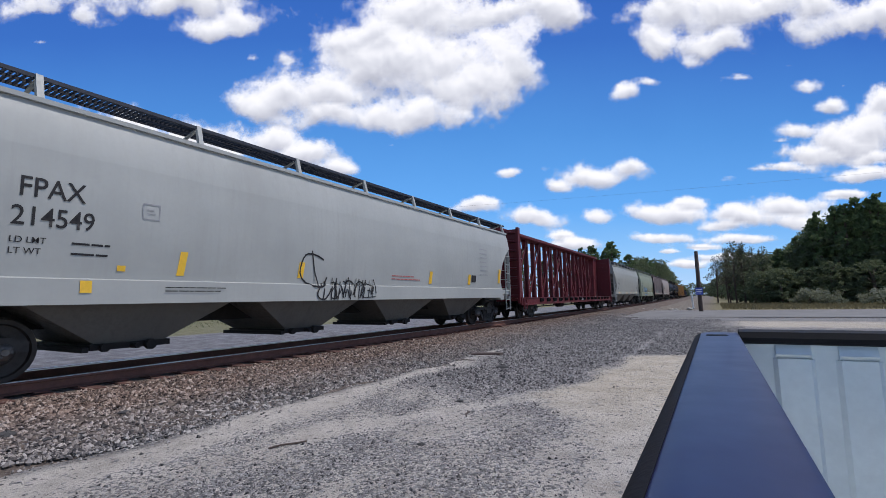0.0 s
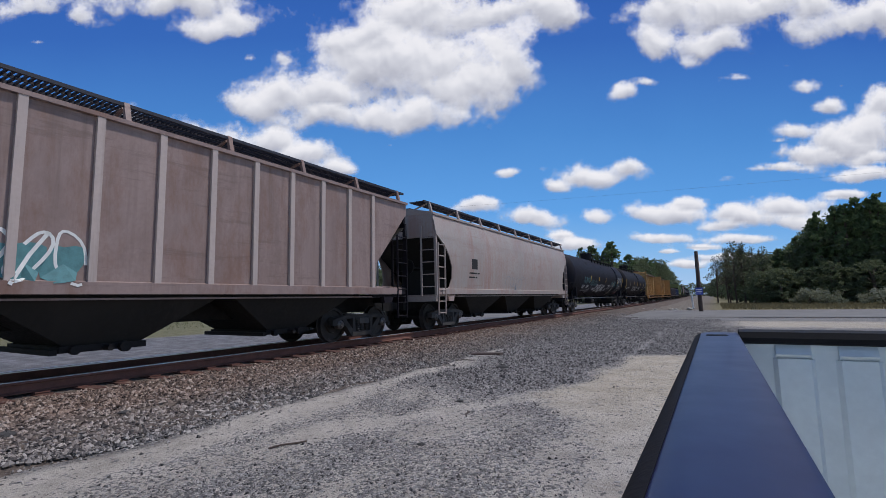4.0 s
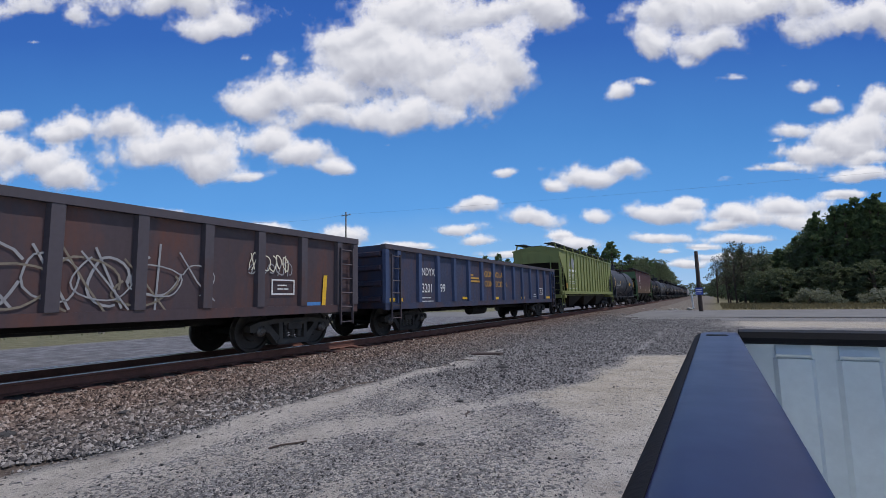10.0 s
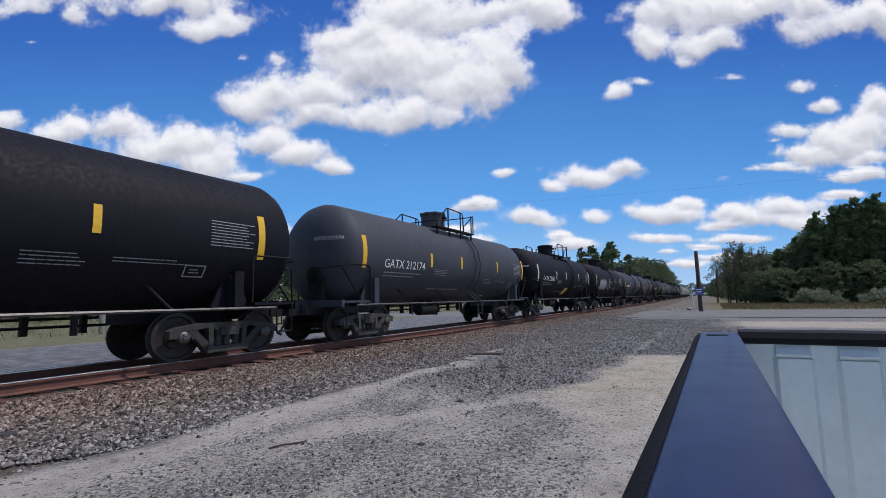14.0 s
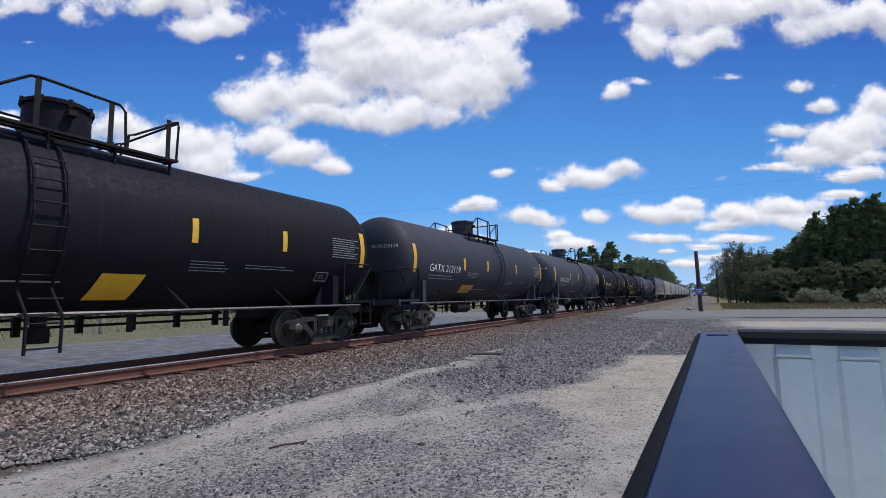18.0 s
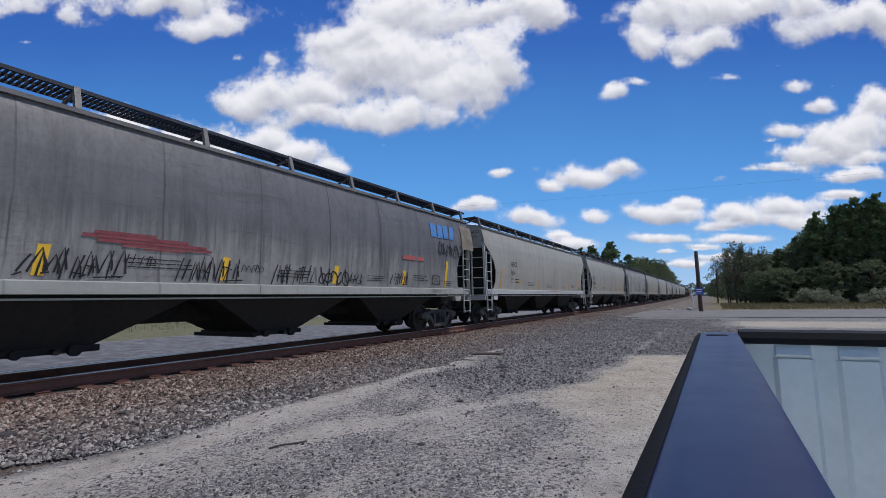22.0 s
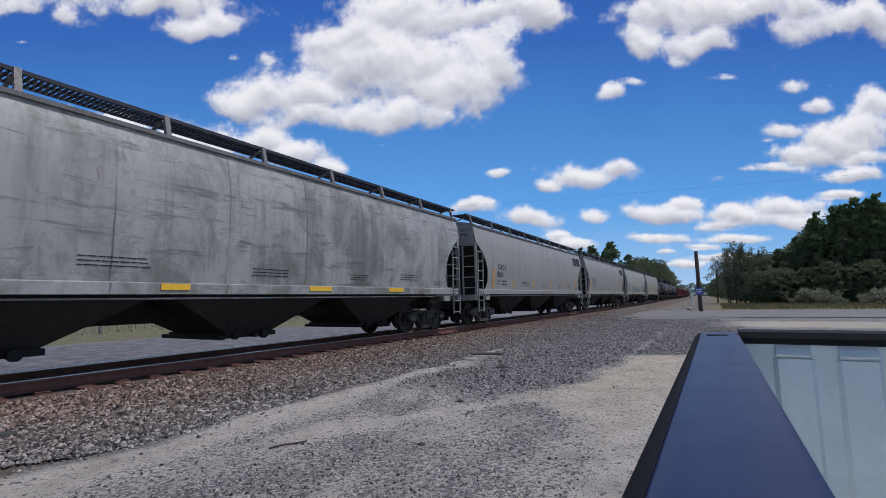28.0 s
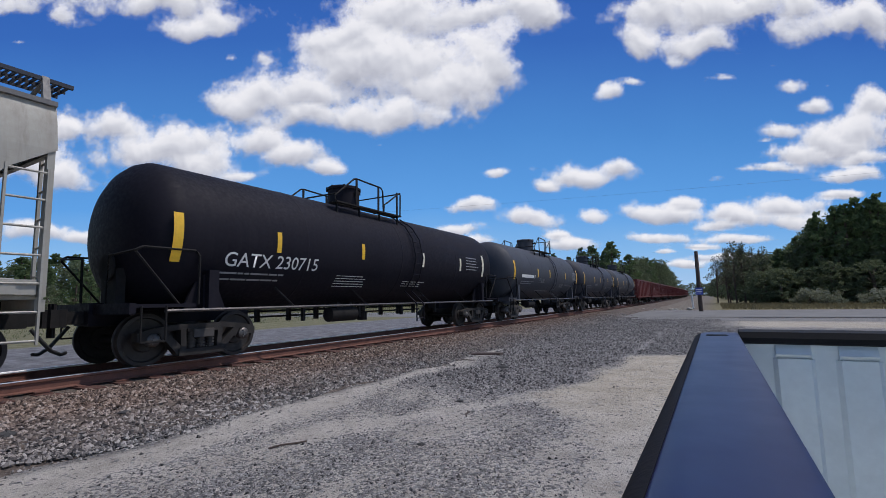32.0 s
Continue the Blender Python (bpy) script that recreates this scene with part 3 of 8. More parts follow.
def bogie(car, y):
    """A two-axle truck: bolster > wheels, axles, side frames, springs, bearing caps."""
    def bolster():
        k = Kit()
        k.prism([(-1.15, 0.45), (1.15, 0.45), (1.15, 0.60), (0.5, 0.72), (-0.5, 0.72), (-1.15, 0.60)], "y", -0.20, 0.20)
        k.lathe([(0.70, 0.22), (0.80, 0.22)], "z", (0, 0, 0), 14)
        for s in (-1, 1):
            k.beam((-0.9, s * 0.36, 0.42), (0.9, s * 0.36, 0.42), 0.08, 0.12)
            for sx in (-1, 1):
                k.box(sx * 0.75 - 0.06, sx * 0.75 + 0.06, s * 0.40 - 0.06, s * 0.40 + 0.06, 0.30, 0.56)
        return k.mesh("bogie")
    b = part("bogie", shared("bolster", bolster, cast_steel), None, car, "dark steel two-axle truck", at=pose(0, y, 0))
    wheel = shared("wheel", wheel_mesh, steel_wheel)
    axle = shared("axle", lambda: Kit().lathe([(-1.05, 0.07), (-0.7, 0.085), (0, 0.075), (0.7, 0.085), (1.05, 0.07)], "x", seg=10).mesh("axle", True), steel_dark)
    cap = shared("cap", cap_mesh, steel_worn)
    frame_me = shared("side_frame", side_frame_mesh, cast_steel)
    spring = shared("springs", springs_mesh, cast_steel)
    for s in (-1, 1):
        part("axle", axle, None, b, at=pose(0, s * 0.89, 0.452))
        for side in (-1, 1):
            part("wheel", wheel, None, b, at=pose(side * 0.755, s * 0.89, 0.452, 0, 0, 0 if side > 0 else 180))
            part("bearing_cap", cap, None, b, "worn steel bearing cap", at=pose(side * 1.06, s * 0.89, 0.452, 0, 0, 0 if side > 0 else 180))
    for side in (-1, 1):
        part("side_frame", frame_me, None, b, at=pose(side * 0.99, 0, 0, 0, 0, 0 if side > 0 else 180))
        part("spring_nest", spring, None, b, at=pose(side * 1.0, 0, 0, 0, 0, 0 if side > 0 else 180))["kind"] = "stuff"
    return b


def coupler_mesh():
    k = Kit()
    k.box(-0.10, 0.10, -0.55, 0.12, 0.76, 0.98)
    k.prism([(-0.16, 0.10), (-0.20, 0.34), (-0.06, 0.42), (-0.02, 0.26), (0.10, 0.26), (0.20, 0.38), (0.14, 0.08)], "z", 0.72, 1.02)
    k.tube([(-0.03, 0.24, 0.55), (-0.03, 0.24, 1.12)], 0.035)
    return k.mesh("coupler")


def hose_mesh():
    return Kit().tube([(0.28, -0.10, 0.72), (0.30, 0.02, 0.55), (0.27, 0.18, 0.36), (0.20, 0.34, 0.28), (0.10, 0.44, 0.30)], 0.03).mesh("air_hose", True)


def ends(car, half):
    """Couplers and air hoses; half: from the middle to the pulling face."""
    for s in (-1, 1):
        m = pose(0, s * (half - 0.34), 0, 0, 0, 0 if s > 0 else 180)
        part("coupler", shared("coupler", coupler_mesh, steel_dark), None, car, at=m)
        part("air_hose", shared("hose", hose_mesh, hose_black), None, car, "black rubber hose", at=m)


def ladder(w, z0, z1, n, r=0.018):
    """A ladder in the plane of the side: two stiles and n rungs, standing at y = 0 to w."""
    k = Kit()
    for y in (0, w):
        k.beam((0, y, z0), (0, y, z1), 0.05, 0.03)
    for i in range(n):
        z = z0 + 0.06 + (z1 - z0 - 0.12) * i / (n - 1)
        k.tube([(0, 0, z), (0, w, z)], r, 5)
    return k


# ---- lettering and marks, laid on a side of given section ----
def bar(k, surf, y0, y1, z0, z1, lean=0.0):
    """A flat patch that follows the side's section."""
    n = max(1, math.ceil((z1 - z0) / 0.12))
    vs = []
    for i in range(n + 1):
        z = z0 + (z1 - z0) * i / n
        x = surf(z)
        vs += [(x, y0 + lean * (z - z0), z), (x, y1 + lean * (z - z0), z)]
    k.add(vs, [(2 * i, 2 * i + 1, 2 * i + 3, 2 * i + 2) for i in range(n)])


def stroke(k, surf, pts, w):
    """A brush stroke through (y, z) points."""
    n = len(pts)
    vs = []
    for i, (y, z) in enumerate(pts):
        y0, z0 = pts[max(i - 1, 0)]
        y1, z1 = pts[min(i + 1, n - 1)]
        d = math.hypot(y1 - y0, z1 - z0) or 1
        ny, nz = -(z1 - z0) / d * w / 2, (y1 - y0) / d * w / 2
        vs += [(surf(z + nz), y + ny, z + nz), (surf(z - nz), y - ny, z - nz)]
    k.add(vs, [(2 * i, 2 * i + 1, 2 * i + 3, 2 * i + 2) for i in range(n - 1)])


def letters(body, size, surf, y, z, bold=0.0, squeeze=1.0):
    """Text in the built-in font as a mesh on the side; y, z: lower near corner."""
    cu = bpy.data.curves.new("lettering", "FONT")
    cu.body, cu.size, cu.offset, cu.resolution_u = body, size / 0.76, bold, 3
    ob = bpy.data.objects.new("lettering", cu)
    me = bpy.data.meshes.new_from_object(ob)
    bpy.data.objects.remove(ob)
    for v in me.vertices:
        a, h = v.co.x * squeeze, v.co.y
        v.co = (surf(z + h), y + a, z + h)
    return me


def small_print(k, surf, y, z, w, rows, h=0.07, gap=0.06, seed=1, lean=0.0):
    """Rows of unreadable words as plain bars."""
    rnd = random.Random(seed)
    for r in range(rows):
        a = y
        zz = z - r * (h + gap)
        end = y + w * rnd.uniform(0.75, 1.0)
        while a < end - 0.05:
            l = rnd.uniform(1.6, 7.0) * h + 0.02
            bar(k, surf, a, min(a + l, end), zz + 0.18 * h, zz + 0.74 * h)
            a += l + 0.35 * h + 0.004


def scrawl(k, surf, y, z, w, h, n, width, seed):
    """Looped strokes of a spray-can tag, with no letters in them."""
    rnd = random.Random(seed)
    for i in range(n):
        cx = y + w * (i + 0.5) / n
        pts, a0, turn = [], rnd.uniform(0, 6.28), rnd.choice((-1, 1)) * rnd.uniform(4.0, 6.5)
        rx, rz = w / n * rnd.uniform(0.35, 0.62), h * rnd.uniform(0.30, 0.52)
        cz, sh = z + h / 2 + rnd.uniform(-0.08, 0.08) * h, rnd.uniform(-0.4, 0.5)
        for j in range(17):
            a = a0 + turn * j / 16
            dz = rz * math.sin(a)
            pts.append((cx + rx * math.cos(a) + sh * dz + 0.1 * rx * math.sin(3 * a), cz + dz))
        stroke(k, surf, pts, width * rnd.uniform(0.8, 1.2))
        if rnd.random() < 0.5:
            a = rnd.uniform(-0.5, 0.5)
            stroke(k, surf, [(cx - a * w / n, z + h * rnd.uniform(-0.1, 0.1)), (cx, z + h * 0.5), (cx + a * w / n, z + h * rnd.uniform(0.9, 1.2))], width)


def blades(k, surf, y, z, w, h, n, width, seed):
    """Steep slashing strokes of a hurried tag, with a few ticks and a tail."""
    rnd = random.Random(seed)
    for i in range(n):
        a = y + w * (i + rnd.uniform(0.1, 0.9)) / n
        top, low, sl = h * rnd.uniform(0.7, 1.05), h * rnd.uniform(-0.05, 0.2), rnd.uniform(0.10, 0.34) * h
        pts = [(a, z + low), (a + sl * 0.45, z + (top + low) * 0.5), (a + sl, z + top)]
        if rnd.random() < 0.55:
            pts += [(a + sl + rnd.uniform(0.02, 0.06), z + top * 0.55), (a + sl * 0.7 + w / n * 0.8, z + low + rnd.uniform(-0.02, 0.08))]
        stroke(k, surf, pts, width * rnd.uniform(0.7, 1.2))
        if rnd.random() < 0.4:
            b = z + h * rnd.uniform(0.05, 0.9)
            stroke(k, surf, [(a - 0.04, b), (a + w / n * rnd.uniform(0.5, 1.1), b + rnd.uniform(-0.05, 0.06))], width * 0.8)
    stroke(k, surf, [(y + w * 0.75, z + 0.05 * h), (y + w * 1.08, z + 0.10 * h)], width * 0.8)


def fat_letters(k, surf, y, z, w, h, n, seed):
    """Filled swollen blocks of a painted piece."""
    rnd = random.Random(seed)
    for i in range(n):
        cx, rw = y + w * (i + 0.5) / n, w / n * 0.58
        m = 14
        ring = []
        for j in range(m):
            a = 6.283 * j / m
            c, s = math.cos(a), math.sin(a)
            q = (abs(c) ** 4 + abs(s) ** 4) ** -0.25
            ring.append((cx + rw * c * q * rnd.uniform(0.8, 1.08) + 0.12 * s * q * h, z + h / 2 + h * 0.5 * s * q * rnd.uniform(0.8, 1.05)))
        vs = [(surf(z + h / 2), cx, z + h / 2)] + [(surf(b), a, b) for a, b in ring]
        k.add(vs, [(0, 1 + j, 1 + (j + 1) % m) for j in range(m)])


def cracks(k, surf, y, z, w, h, seed):
    """A net of fine cracks where paint has split."""
    rr = random.Random(seed)
    n, m = max(2, int(w / 0.22)), max(2, int(h / 0.16))
    pts = [[(y + w * (i + rr.uniform(-0.4, 0.4)) / n, z + h * (j + rr.uniform(-0.4, 0.4)) / m) for i in range(n + 1)] for j in range(m + 1)]
    for j in range(m + 1):
        for i in range(n + 1):
            for di, dj in ((1, 0), (0, 1)):
                edge = abs(2 * i / n - 1) ** 2 + abs(2 * j / m - 1) ** 2
                if i + di <= n and j + dj <= m and rr.random() < 0.85 - 0.4 * edge:
                    (a, b), (c, d) = pts[j][i], pts[j + dj][i + di]
                    mid = ((a + c) / 2 + rr.uniform(-0.03, 0.03), (b + d) / 2 + rr.uniform(-0.03, 0.03))
                    stroke(k, surf, [(a, b), mid, (c, d)], rr.uniform(0.008, 0.022))


TAG = {"L": [[(0.1, 1.05), (0.1, 0.35), (0.0, 0.0), (0.65, 0.08)]], "O": [[(0.35, 0.9), (0.05, 0.5), (0.3, 0.02), (0.62, 0.4), (0.4, 0.9), (0.3, 0.85)]], "M": [[(0.0, 0.0), (0.12, 0.95), (0.36, 0.3), (0.6, 1.0), (0.7, 0.0)]],
       "A": [[(0.0, -0.05), (0.35, 1.0), (0.68, 0.0)], [(0.12, 0.35), (0.6, 0.4)]], "C": [[(0.62, 0.8), (0.3, 0.95), (0.02, 0.5), (0.3, 0.02), (0.65, 0.2)]], "H": [[(0.05, 1.0), (0.08, 0.0)], [(0.08, 0.5), (0.58, 0.55)], [(0.6, 1.05), (0.58, 0.0)]],
       "E": [[(0.6, 0.95), (0.08, 0.95), (0.1, 0.0), (0.62, 0.04)], [(0.1, 0.5), (0.5, 0.52)]], "K": [[(0.08, 1.0), (0.08, 0.0)], [(0.6, 1.0), (0.1, 0.45), (0.72, -0.1)]], "G": [[(0.65, 0.85), (0.3, 1.05), (-0.05, 0.5), (0.3, -0.05), (0.66, 0.3), (0.35, 0.45)]],
       "W": [[(0.0, 1.1), (0.15, 0.0), (0.36, 0.75), (0.52, -0.05), (0.72, 1.1)]], "D": [[(0.05, 1.0), (0.08, 0.0), (0.55, 0.2), (0.6, 0.6), (0.0, 0.95)]], "S": [[(0.62, 1.05), (0.15, 0.8), (0.6, 0.35), (0.05, 0.0)]], "1": [[(-0.1, 0.0), (0.35, 1.1), (0.38, 0.0)]]}


def decals(car, surf, rows, y0, step=0.0012):
    """rows: (kind, ink, y from the car's end, z, ...); each becomes a painted part."""
    layer = 0
    for row in rows:
        kind, ink, y, z = row[:4]
        layer += 1
        sf = (lambda q, e=0.005 + step * layer: surf(q) + e)
        y = y0 + y
        k = Kit()
        name = "stencil_mark"
        if kind == "text":
            sf = lambda q, e=0.004 + 12 * step: surf(q) + e
            me = letters(row[5], row[4], sf, y, z, 0.002 * row[4] / 0.3, row[6] if len(row) > 6 else 1.0)
            me.materials.append(INK[ink])
            part("reporting_mark", me, None, car, "painted lettering")["kind"] = "stuff"
            continue
        if kind == "tag":
            # sprayed word: size, body, squeeze, swelling of the strokes, slant
            a = y
            for ch in row[5]:
                for line in TAG[ch]:
                    pts = []
                    for (u0, v0), (u1, v1) in zip(line, line[1:]):
                        pts += [(u0 + (u1 - u0) * i / 4, v0 + (v1 - v0) * i / 4) for i in range(4)]
                    pts.append(line[-1])
                    stroke(k, sf, [(a + (u * row[6] + row[8] * v) * row[4], z + v * row[4]) for u, v in pts], row[7])
                a += 0.82 * row[4] * row[6]
            part("spray_tag", k.mesh("spray_tag", fix=False), INK[ink], car, "sprayed word")["kind"] = "stuff"
            continue
        if kind == "diamond":
            r = row[4]
            k.add([(sf(b), a, b) for a, b in ((y, z - r), (y + r * 0.85, z), (y, z + r), (y - r * 0.85, z))], [(0, 1, 2, 3)])
            part("hazard_placard", k.mesh("hazard_placard", fix=False), INK[ink], car, "diamond hazard placard")
            continue
        if kind == "bar":
            bar(k, sf, y, y + row[4], z, z + row[5], row[6] if len(row) > 6 else 0.0)
            name = "reflector_strip" if ink in "yp" else "painted_patch"
        elif kind == "print":
            small_print(k, sf, y, z, row[4], row[5], row[6] if len(row) > 6 else 0.06, row[7] if len(row) > 7 else 0.05, seed=len(rows) * 7 + layer)
        elif kind == "scrawl":
            scrawl(k, sf, y, z, row[4], row[5], row[6], row[7], 31 * layer + int(abs(y) * 10))
            name = "spray_tag"
        elif kind == "blades":
            blades(k, sf, y, z, row[4], row[5], row[6], row[7], 13 * layer)
            name = "spray_tag"
        elif kind == "cracks":
            cracks(k, sf, y, z, row[4], row[5], 5 * layer)
            name = "cracked_paint"
        elif kind == "bubble":
            # swollen letters: fill, then dark outlines and an eye in each
            seed = 17 * layer + int(abs(y) * 10)
            fat_letters(k, sf, y, z, row[4], row[5], row[6], seed)
            rim_ = Kit()
            lift_ = lambda q: sf(q) + 0.003
            n_, rr = row[6], random.Random(seed + 1)
            for j in range(n_):
                cx, rw = y + row[4] * (j + 0.5) / n_, row[4] / n_ * 0.56
                ring = []
                for q in range(17):
                    a = 0.5 + 6.0 * q / 16
                    c, sn = math.cos(a), math.sin(a)
                    g = (abs(c) ** 3 + abs(sn) ** 3) ** -0.333 * rr.uniform(0.88, 1.06)
                    ring.append((cx + rw * c * g + 0.12 * sn * g * row[5], z + row[5] / 2 + row[5] * 0.5 * sn * g))
                stroke(rim_, lift_, ring, row[8])
                ex, ez = cx + rr.uniform(-0.1, 0.1) * rw, z + row[5] * rr.uniform(0.4, 0.65)
                stroke(rim_, lift_, [(ex + rw * 0.25 * math.cos(a), ez + row[5] * 0.13 * math.sin(a)) for a in [0.7 * q for q in range(9)]], row[8] * 0.9)
                stroke(rim_, lift_, [(cx + rw * 0.9, z + row[5] * 0.1), (cx + rw * 0.7, z + row[5] * 0.5)], row[8])
            part("piece_outline", rim_.mesh("piece_outline", fix=False), INK[row[7]], car)["kind"] = "stuff"
            name = "spray_piece"
        elif kind == "fat":
            fat_letters(k, sf, y, z, row[4], row[5], row[6], 17 * layer + int(abs(y) * 10))
            name = "spray_piece"
        elif kind == "frame":
            w, h, t = row[4], row[5], row[6]
            for a in ((y, y + w, z, z + t), (y, y + w, z + h - t, z + h), (y, y + t, z + t, z + h - t), (y + w - t, y + w, z + t, z + h - t)):
                bar(k, sf, *a)
            small_print(k, sf, y + w * 0.25, z + h * 0.55, w * 0.5, 2, h * 0.14, h * 0.1)
            name = "data_plate"
        ob = part(name, k.mesh(name, fix=False), INK[ink], car)
        if kind in ("print", "scrawl", "blades", "fat", "bubble", "frame", "cracks"):
            ob["kind"] = "stuff"


# ---- covered hopper ----
def lerp_rows(rows, z):
    if z <= rows[0][0]:
        return rows[0][1]
    for (a, u), (b, v) in zip(rows, rows[1:]):
        if z <= b:
            return u + (v - u) * (z - a) / (b - a)
    return rows[-1][1]


CURVED = [(1.40, 1.50), (1.7, 1.53), (2.2, 1.57), (2.8, 1.58), (3.3, 1.55), (3.7, 1.48), (3.9, 1.42), (4.02, 1.38)]
FLAT = [(1.30, 1.50), (4.02, 1.50)]
ARC = [(1.42, 0.80), (1.52, 0.92), (1.80, 1.05), (2.20, 1.04), (2.60, 0.85), (2.95, 0.52), (3.28, 0.04), (3.30, 0.0), (4.02, 0.0)]
SLANT = [(1.30, 1.50), (2.10, 1.45), (3.60, 0.08), (3.64, 0.0), (4.02, 0.0)]


def hopper_car(L, paint, under, label, bays=3, style="curved", posts=0, seams=(), rows=(), end_paint=None, rib=None, name="covered_hopper_car", top=0.0, post_paint=None, ridges=False, off=0.85, bog=2.4, end_mark="", eave=None, skirt=0.0):
    """L: between coupling points; off: from those to the ends of the side; bog: to the trucks; skirt: depth added below the sill."""
    car = thing(name, label, "hopper car", "cars of the freight train")
    sec = CURVED if style == "curved" else FLAT
    notch = ARC if style == "curved" else SLANT
    hb = L / 2 - off
    surf = lambda z: lerp_rows(sec, z)
    zs = sorted(set([q[0] for q in sec] + [q[0] for q in notch] + [1.6, 2.0, 2.4, 3.1, 3.45]))
    low = 1.24 - skirt if skirt < 0 else sec[0][0]
    zs = [low] + [z for z in zs if z > low + 0.01]
    for s in (1, -1):
        k = Kit()
        n = 9
        for z in zs:
            e = hb - lerp_rows(notch, z)
            for i in range(n):
                k.v.append((s * surf(z), -e + 2 * e * i / (n - 1), z))
            for i in range(n):
                k.v.append((s * (surf(z) - 0.03), -e + 2 * e * i / (n - 1), z))
        w = 2 * n
        for j in range(len(zs) - 1):
            for i in range(n - 1):
                k.f.append((j * w + i, j * w + i + 1, (j + 1) * w + i + 1, (j + 1) * w + i))
                k.f.append((j * w + n + i, (j + 1) * w + n + i, (j + 1) * w + n + i + 1, j * w + n + i + 1))
            k.f.append((j * w, (j + 1) * w, (j + 1) * w + n, j * w + n))
            k.f.append((j * w + n - 1, j * w + 2 * n - 1, (j + 1) * w + 2 * n - 1, (j + 1) * w + n - 1))
        part("side_sheet", k, paint, car, smooth=True)
        k = Kit()
        k.prism([(s * 1.44, 1.24 - skirt), (s * 1.56, 1.24 - skirt), (s * 1.565, max(1.42 + skirt * 0.25, 1.30 - skirt)), (s * 1.44, max(1.46 + skirt * 0.25, 1.34 - skirt))], "y", -hb + 0.35 + max(4 * skirt, 0), hb - 0.35 - max(4 * skirt, 0))
        part("side_sill", k, rib or paint, car)
        k = Kit()
        x = surf(4.02)
        k.prism([(s * (x - 0.02), 3.97), (s * (x + 0.07), 3.98), (s * (x + 0.07), 4.05), (s * (x - 0.02), 4.08)], "y", -hb, hb)
        if ridges:
            for zz in (3.72, 3.80, 3.88):
                xx = surf(zz)
                part("side_ridge", Kit().prism([(s * xx, zz - 0.02), (s * (xx + 0.025), zz), (s * xx, zz + 0.02)], "y", -hb, hb), paint, car)
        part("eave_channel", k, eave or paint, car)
    x = surf(4.02)
    k = Kit()
    k.prism([(-x, 4.03), (x, 4.03), (x - 0.12, 4.10), (0.55, 4.24), (0.40, 4.27), (-0.40, 4.27), (-0.55, 4.24), (-x + 0.12, 4.10)], "y", -hb, hb)
    part("roof", k, paint, car)
    for i in range(int(hb * 2 / 2.9)):
        y = -hb + 1.45 + i * 2.9
        part("roof_hatch", shared("hatch", lambda: Kit().box(-0.38, 0.38, -1.3, 1.3, 4.265, 4.33).mesh("roof_hatch"), grate_steel), None, car, at=pose(0, y, 0))
    # walkways along both eaves
    nb = 9
    for s in (1, -1):
        k = Kit()
        xo, xi = s * 1.22, s * 0.66
        zt = 4.42 + top
        for xx in (xo, (xo + xi) / 2, xi):
            k.beam((xx, -hb - 0.25, zt), (xx, hb + 0.25, zt), 0.02, 0.05)
        k.beam((xo, -hb - 0.25, zt), (xo, hb + 0.25, zt), 0.05, 0.06)
        m = int(hb * 2 / 0.075)
        for i in range(m):
            y = -hb - 0.2 + (2 * hb + 0.4) * i / (m - 1)
            k.box(min(xo, xi), max(xo, xi), y - 0.013, y + 0.013, zt - 0.02, zt + 0.02)
        part("walkway", k.mesh("walkway", fix=False), grate_steel, car, "open steel grating")
        for i in range(nb):
            y = -hb + 0.1 + (2 * hb - 0.2) * i / (nb - 1)
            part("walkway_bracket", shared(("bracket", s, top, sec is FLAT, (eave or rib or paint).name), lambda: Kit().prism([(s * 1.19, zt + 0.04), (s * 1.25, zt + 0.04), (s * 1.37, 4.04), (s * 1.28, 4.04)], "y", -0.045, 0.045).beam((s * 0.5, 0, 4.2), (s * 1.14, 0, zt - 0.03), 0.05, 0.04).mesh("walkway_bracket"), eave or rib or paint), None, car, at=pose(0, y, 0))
    ep = end_paint or paint
    for s in (1, -1):
        k = Kit()
        zb = 3.22
        x1 = surf(3.6) - 0.03
        k.prism([(-x1, zb), (x1, zb), (surf(4.0) - 0.01, 4.03), (0.5, 4.24), (-0.5, 4.24), (-surf(4.0) + 0.01, 4.03)], "y", s * (hb - 0.10), s * (hb - 0.02))
        part("end_panel", k, ep, car)
        if s < 0 and end_mark:
            for i, word in enumerate(end_mark.split()):
                me = letters(word, 0.13, lambda q: 0.0, 0, 0)
                for v in me.vertices:
                    v.co = (0.85 + v.co.y, -hb + 0.015, 3.78 - 0.20 * i + v.co.z)
                me.materials.append(ink_black)
                part("end_stencil", me, None, car, "small stencilled lettering")["kind"] = "stuff"
        k = Kit()
        k.add([(-1.48, s * (hb - 0.08), 3.26), (1.48, s * (hb - 0.08), 3.26), (1.44, s * (hb - 2.9), 1.25), (-1.44, s * (hb - 2.9), 1.25),
               (-1.48, s * (hb - 0.14), 3.26), (1.48, s * (hb - 0.14), 3.26), (1.44, s * (hb - 3.0), 1.25), (-1.44, s * (hb - 3.0), 1.25)],
              [(0, 1, 2, 3), (7, 6, 5, 4), (0, 4, 5, 1), (1, 5, 6, 2), (2, 6, 7, 3), (3, 7, 4, 0)])
        # the bay tone puts the shade inside the end notch into sheet and web
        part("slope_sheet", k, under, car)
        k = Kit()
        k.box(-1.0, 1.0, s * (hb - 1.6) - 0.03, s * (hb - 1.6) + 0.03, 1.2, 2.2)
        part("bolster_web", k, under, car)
        k = Kit()
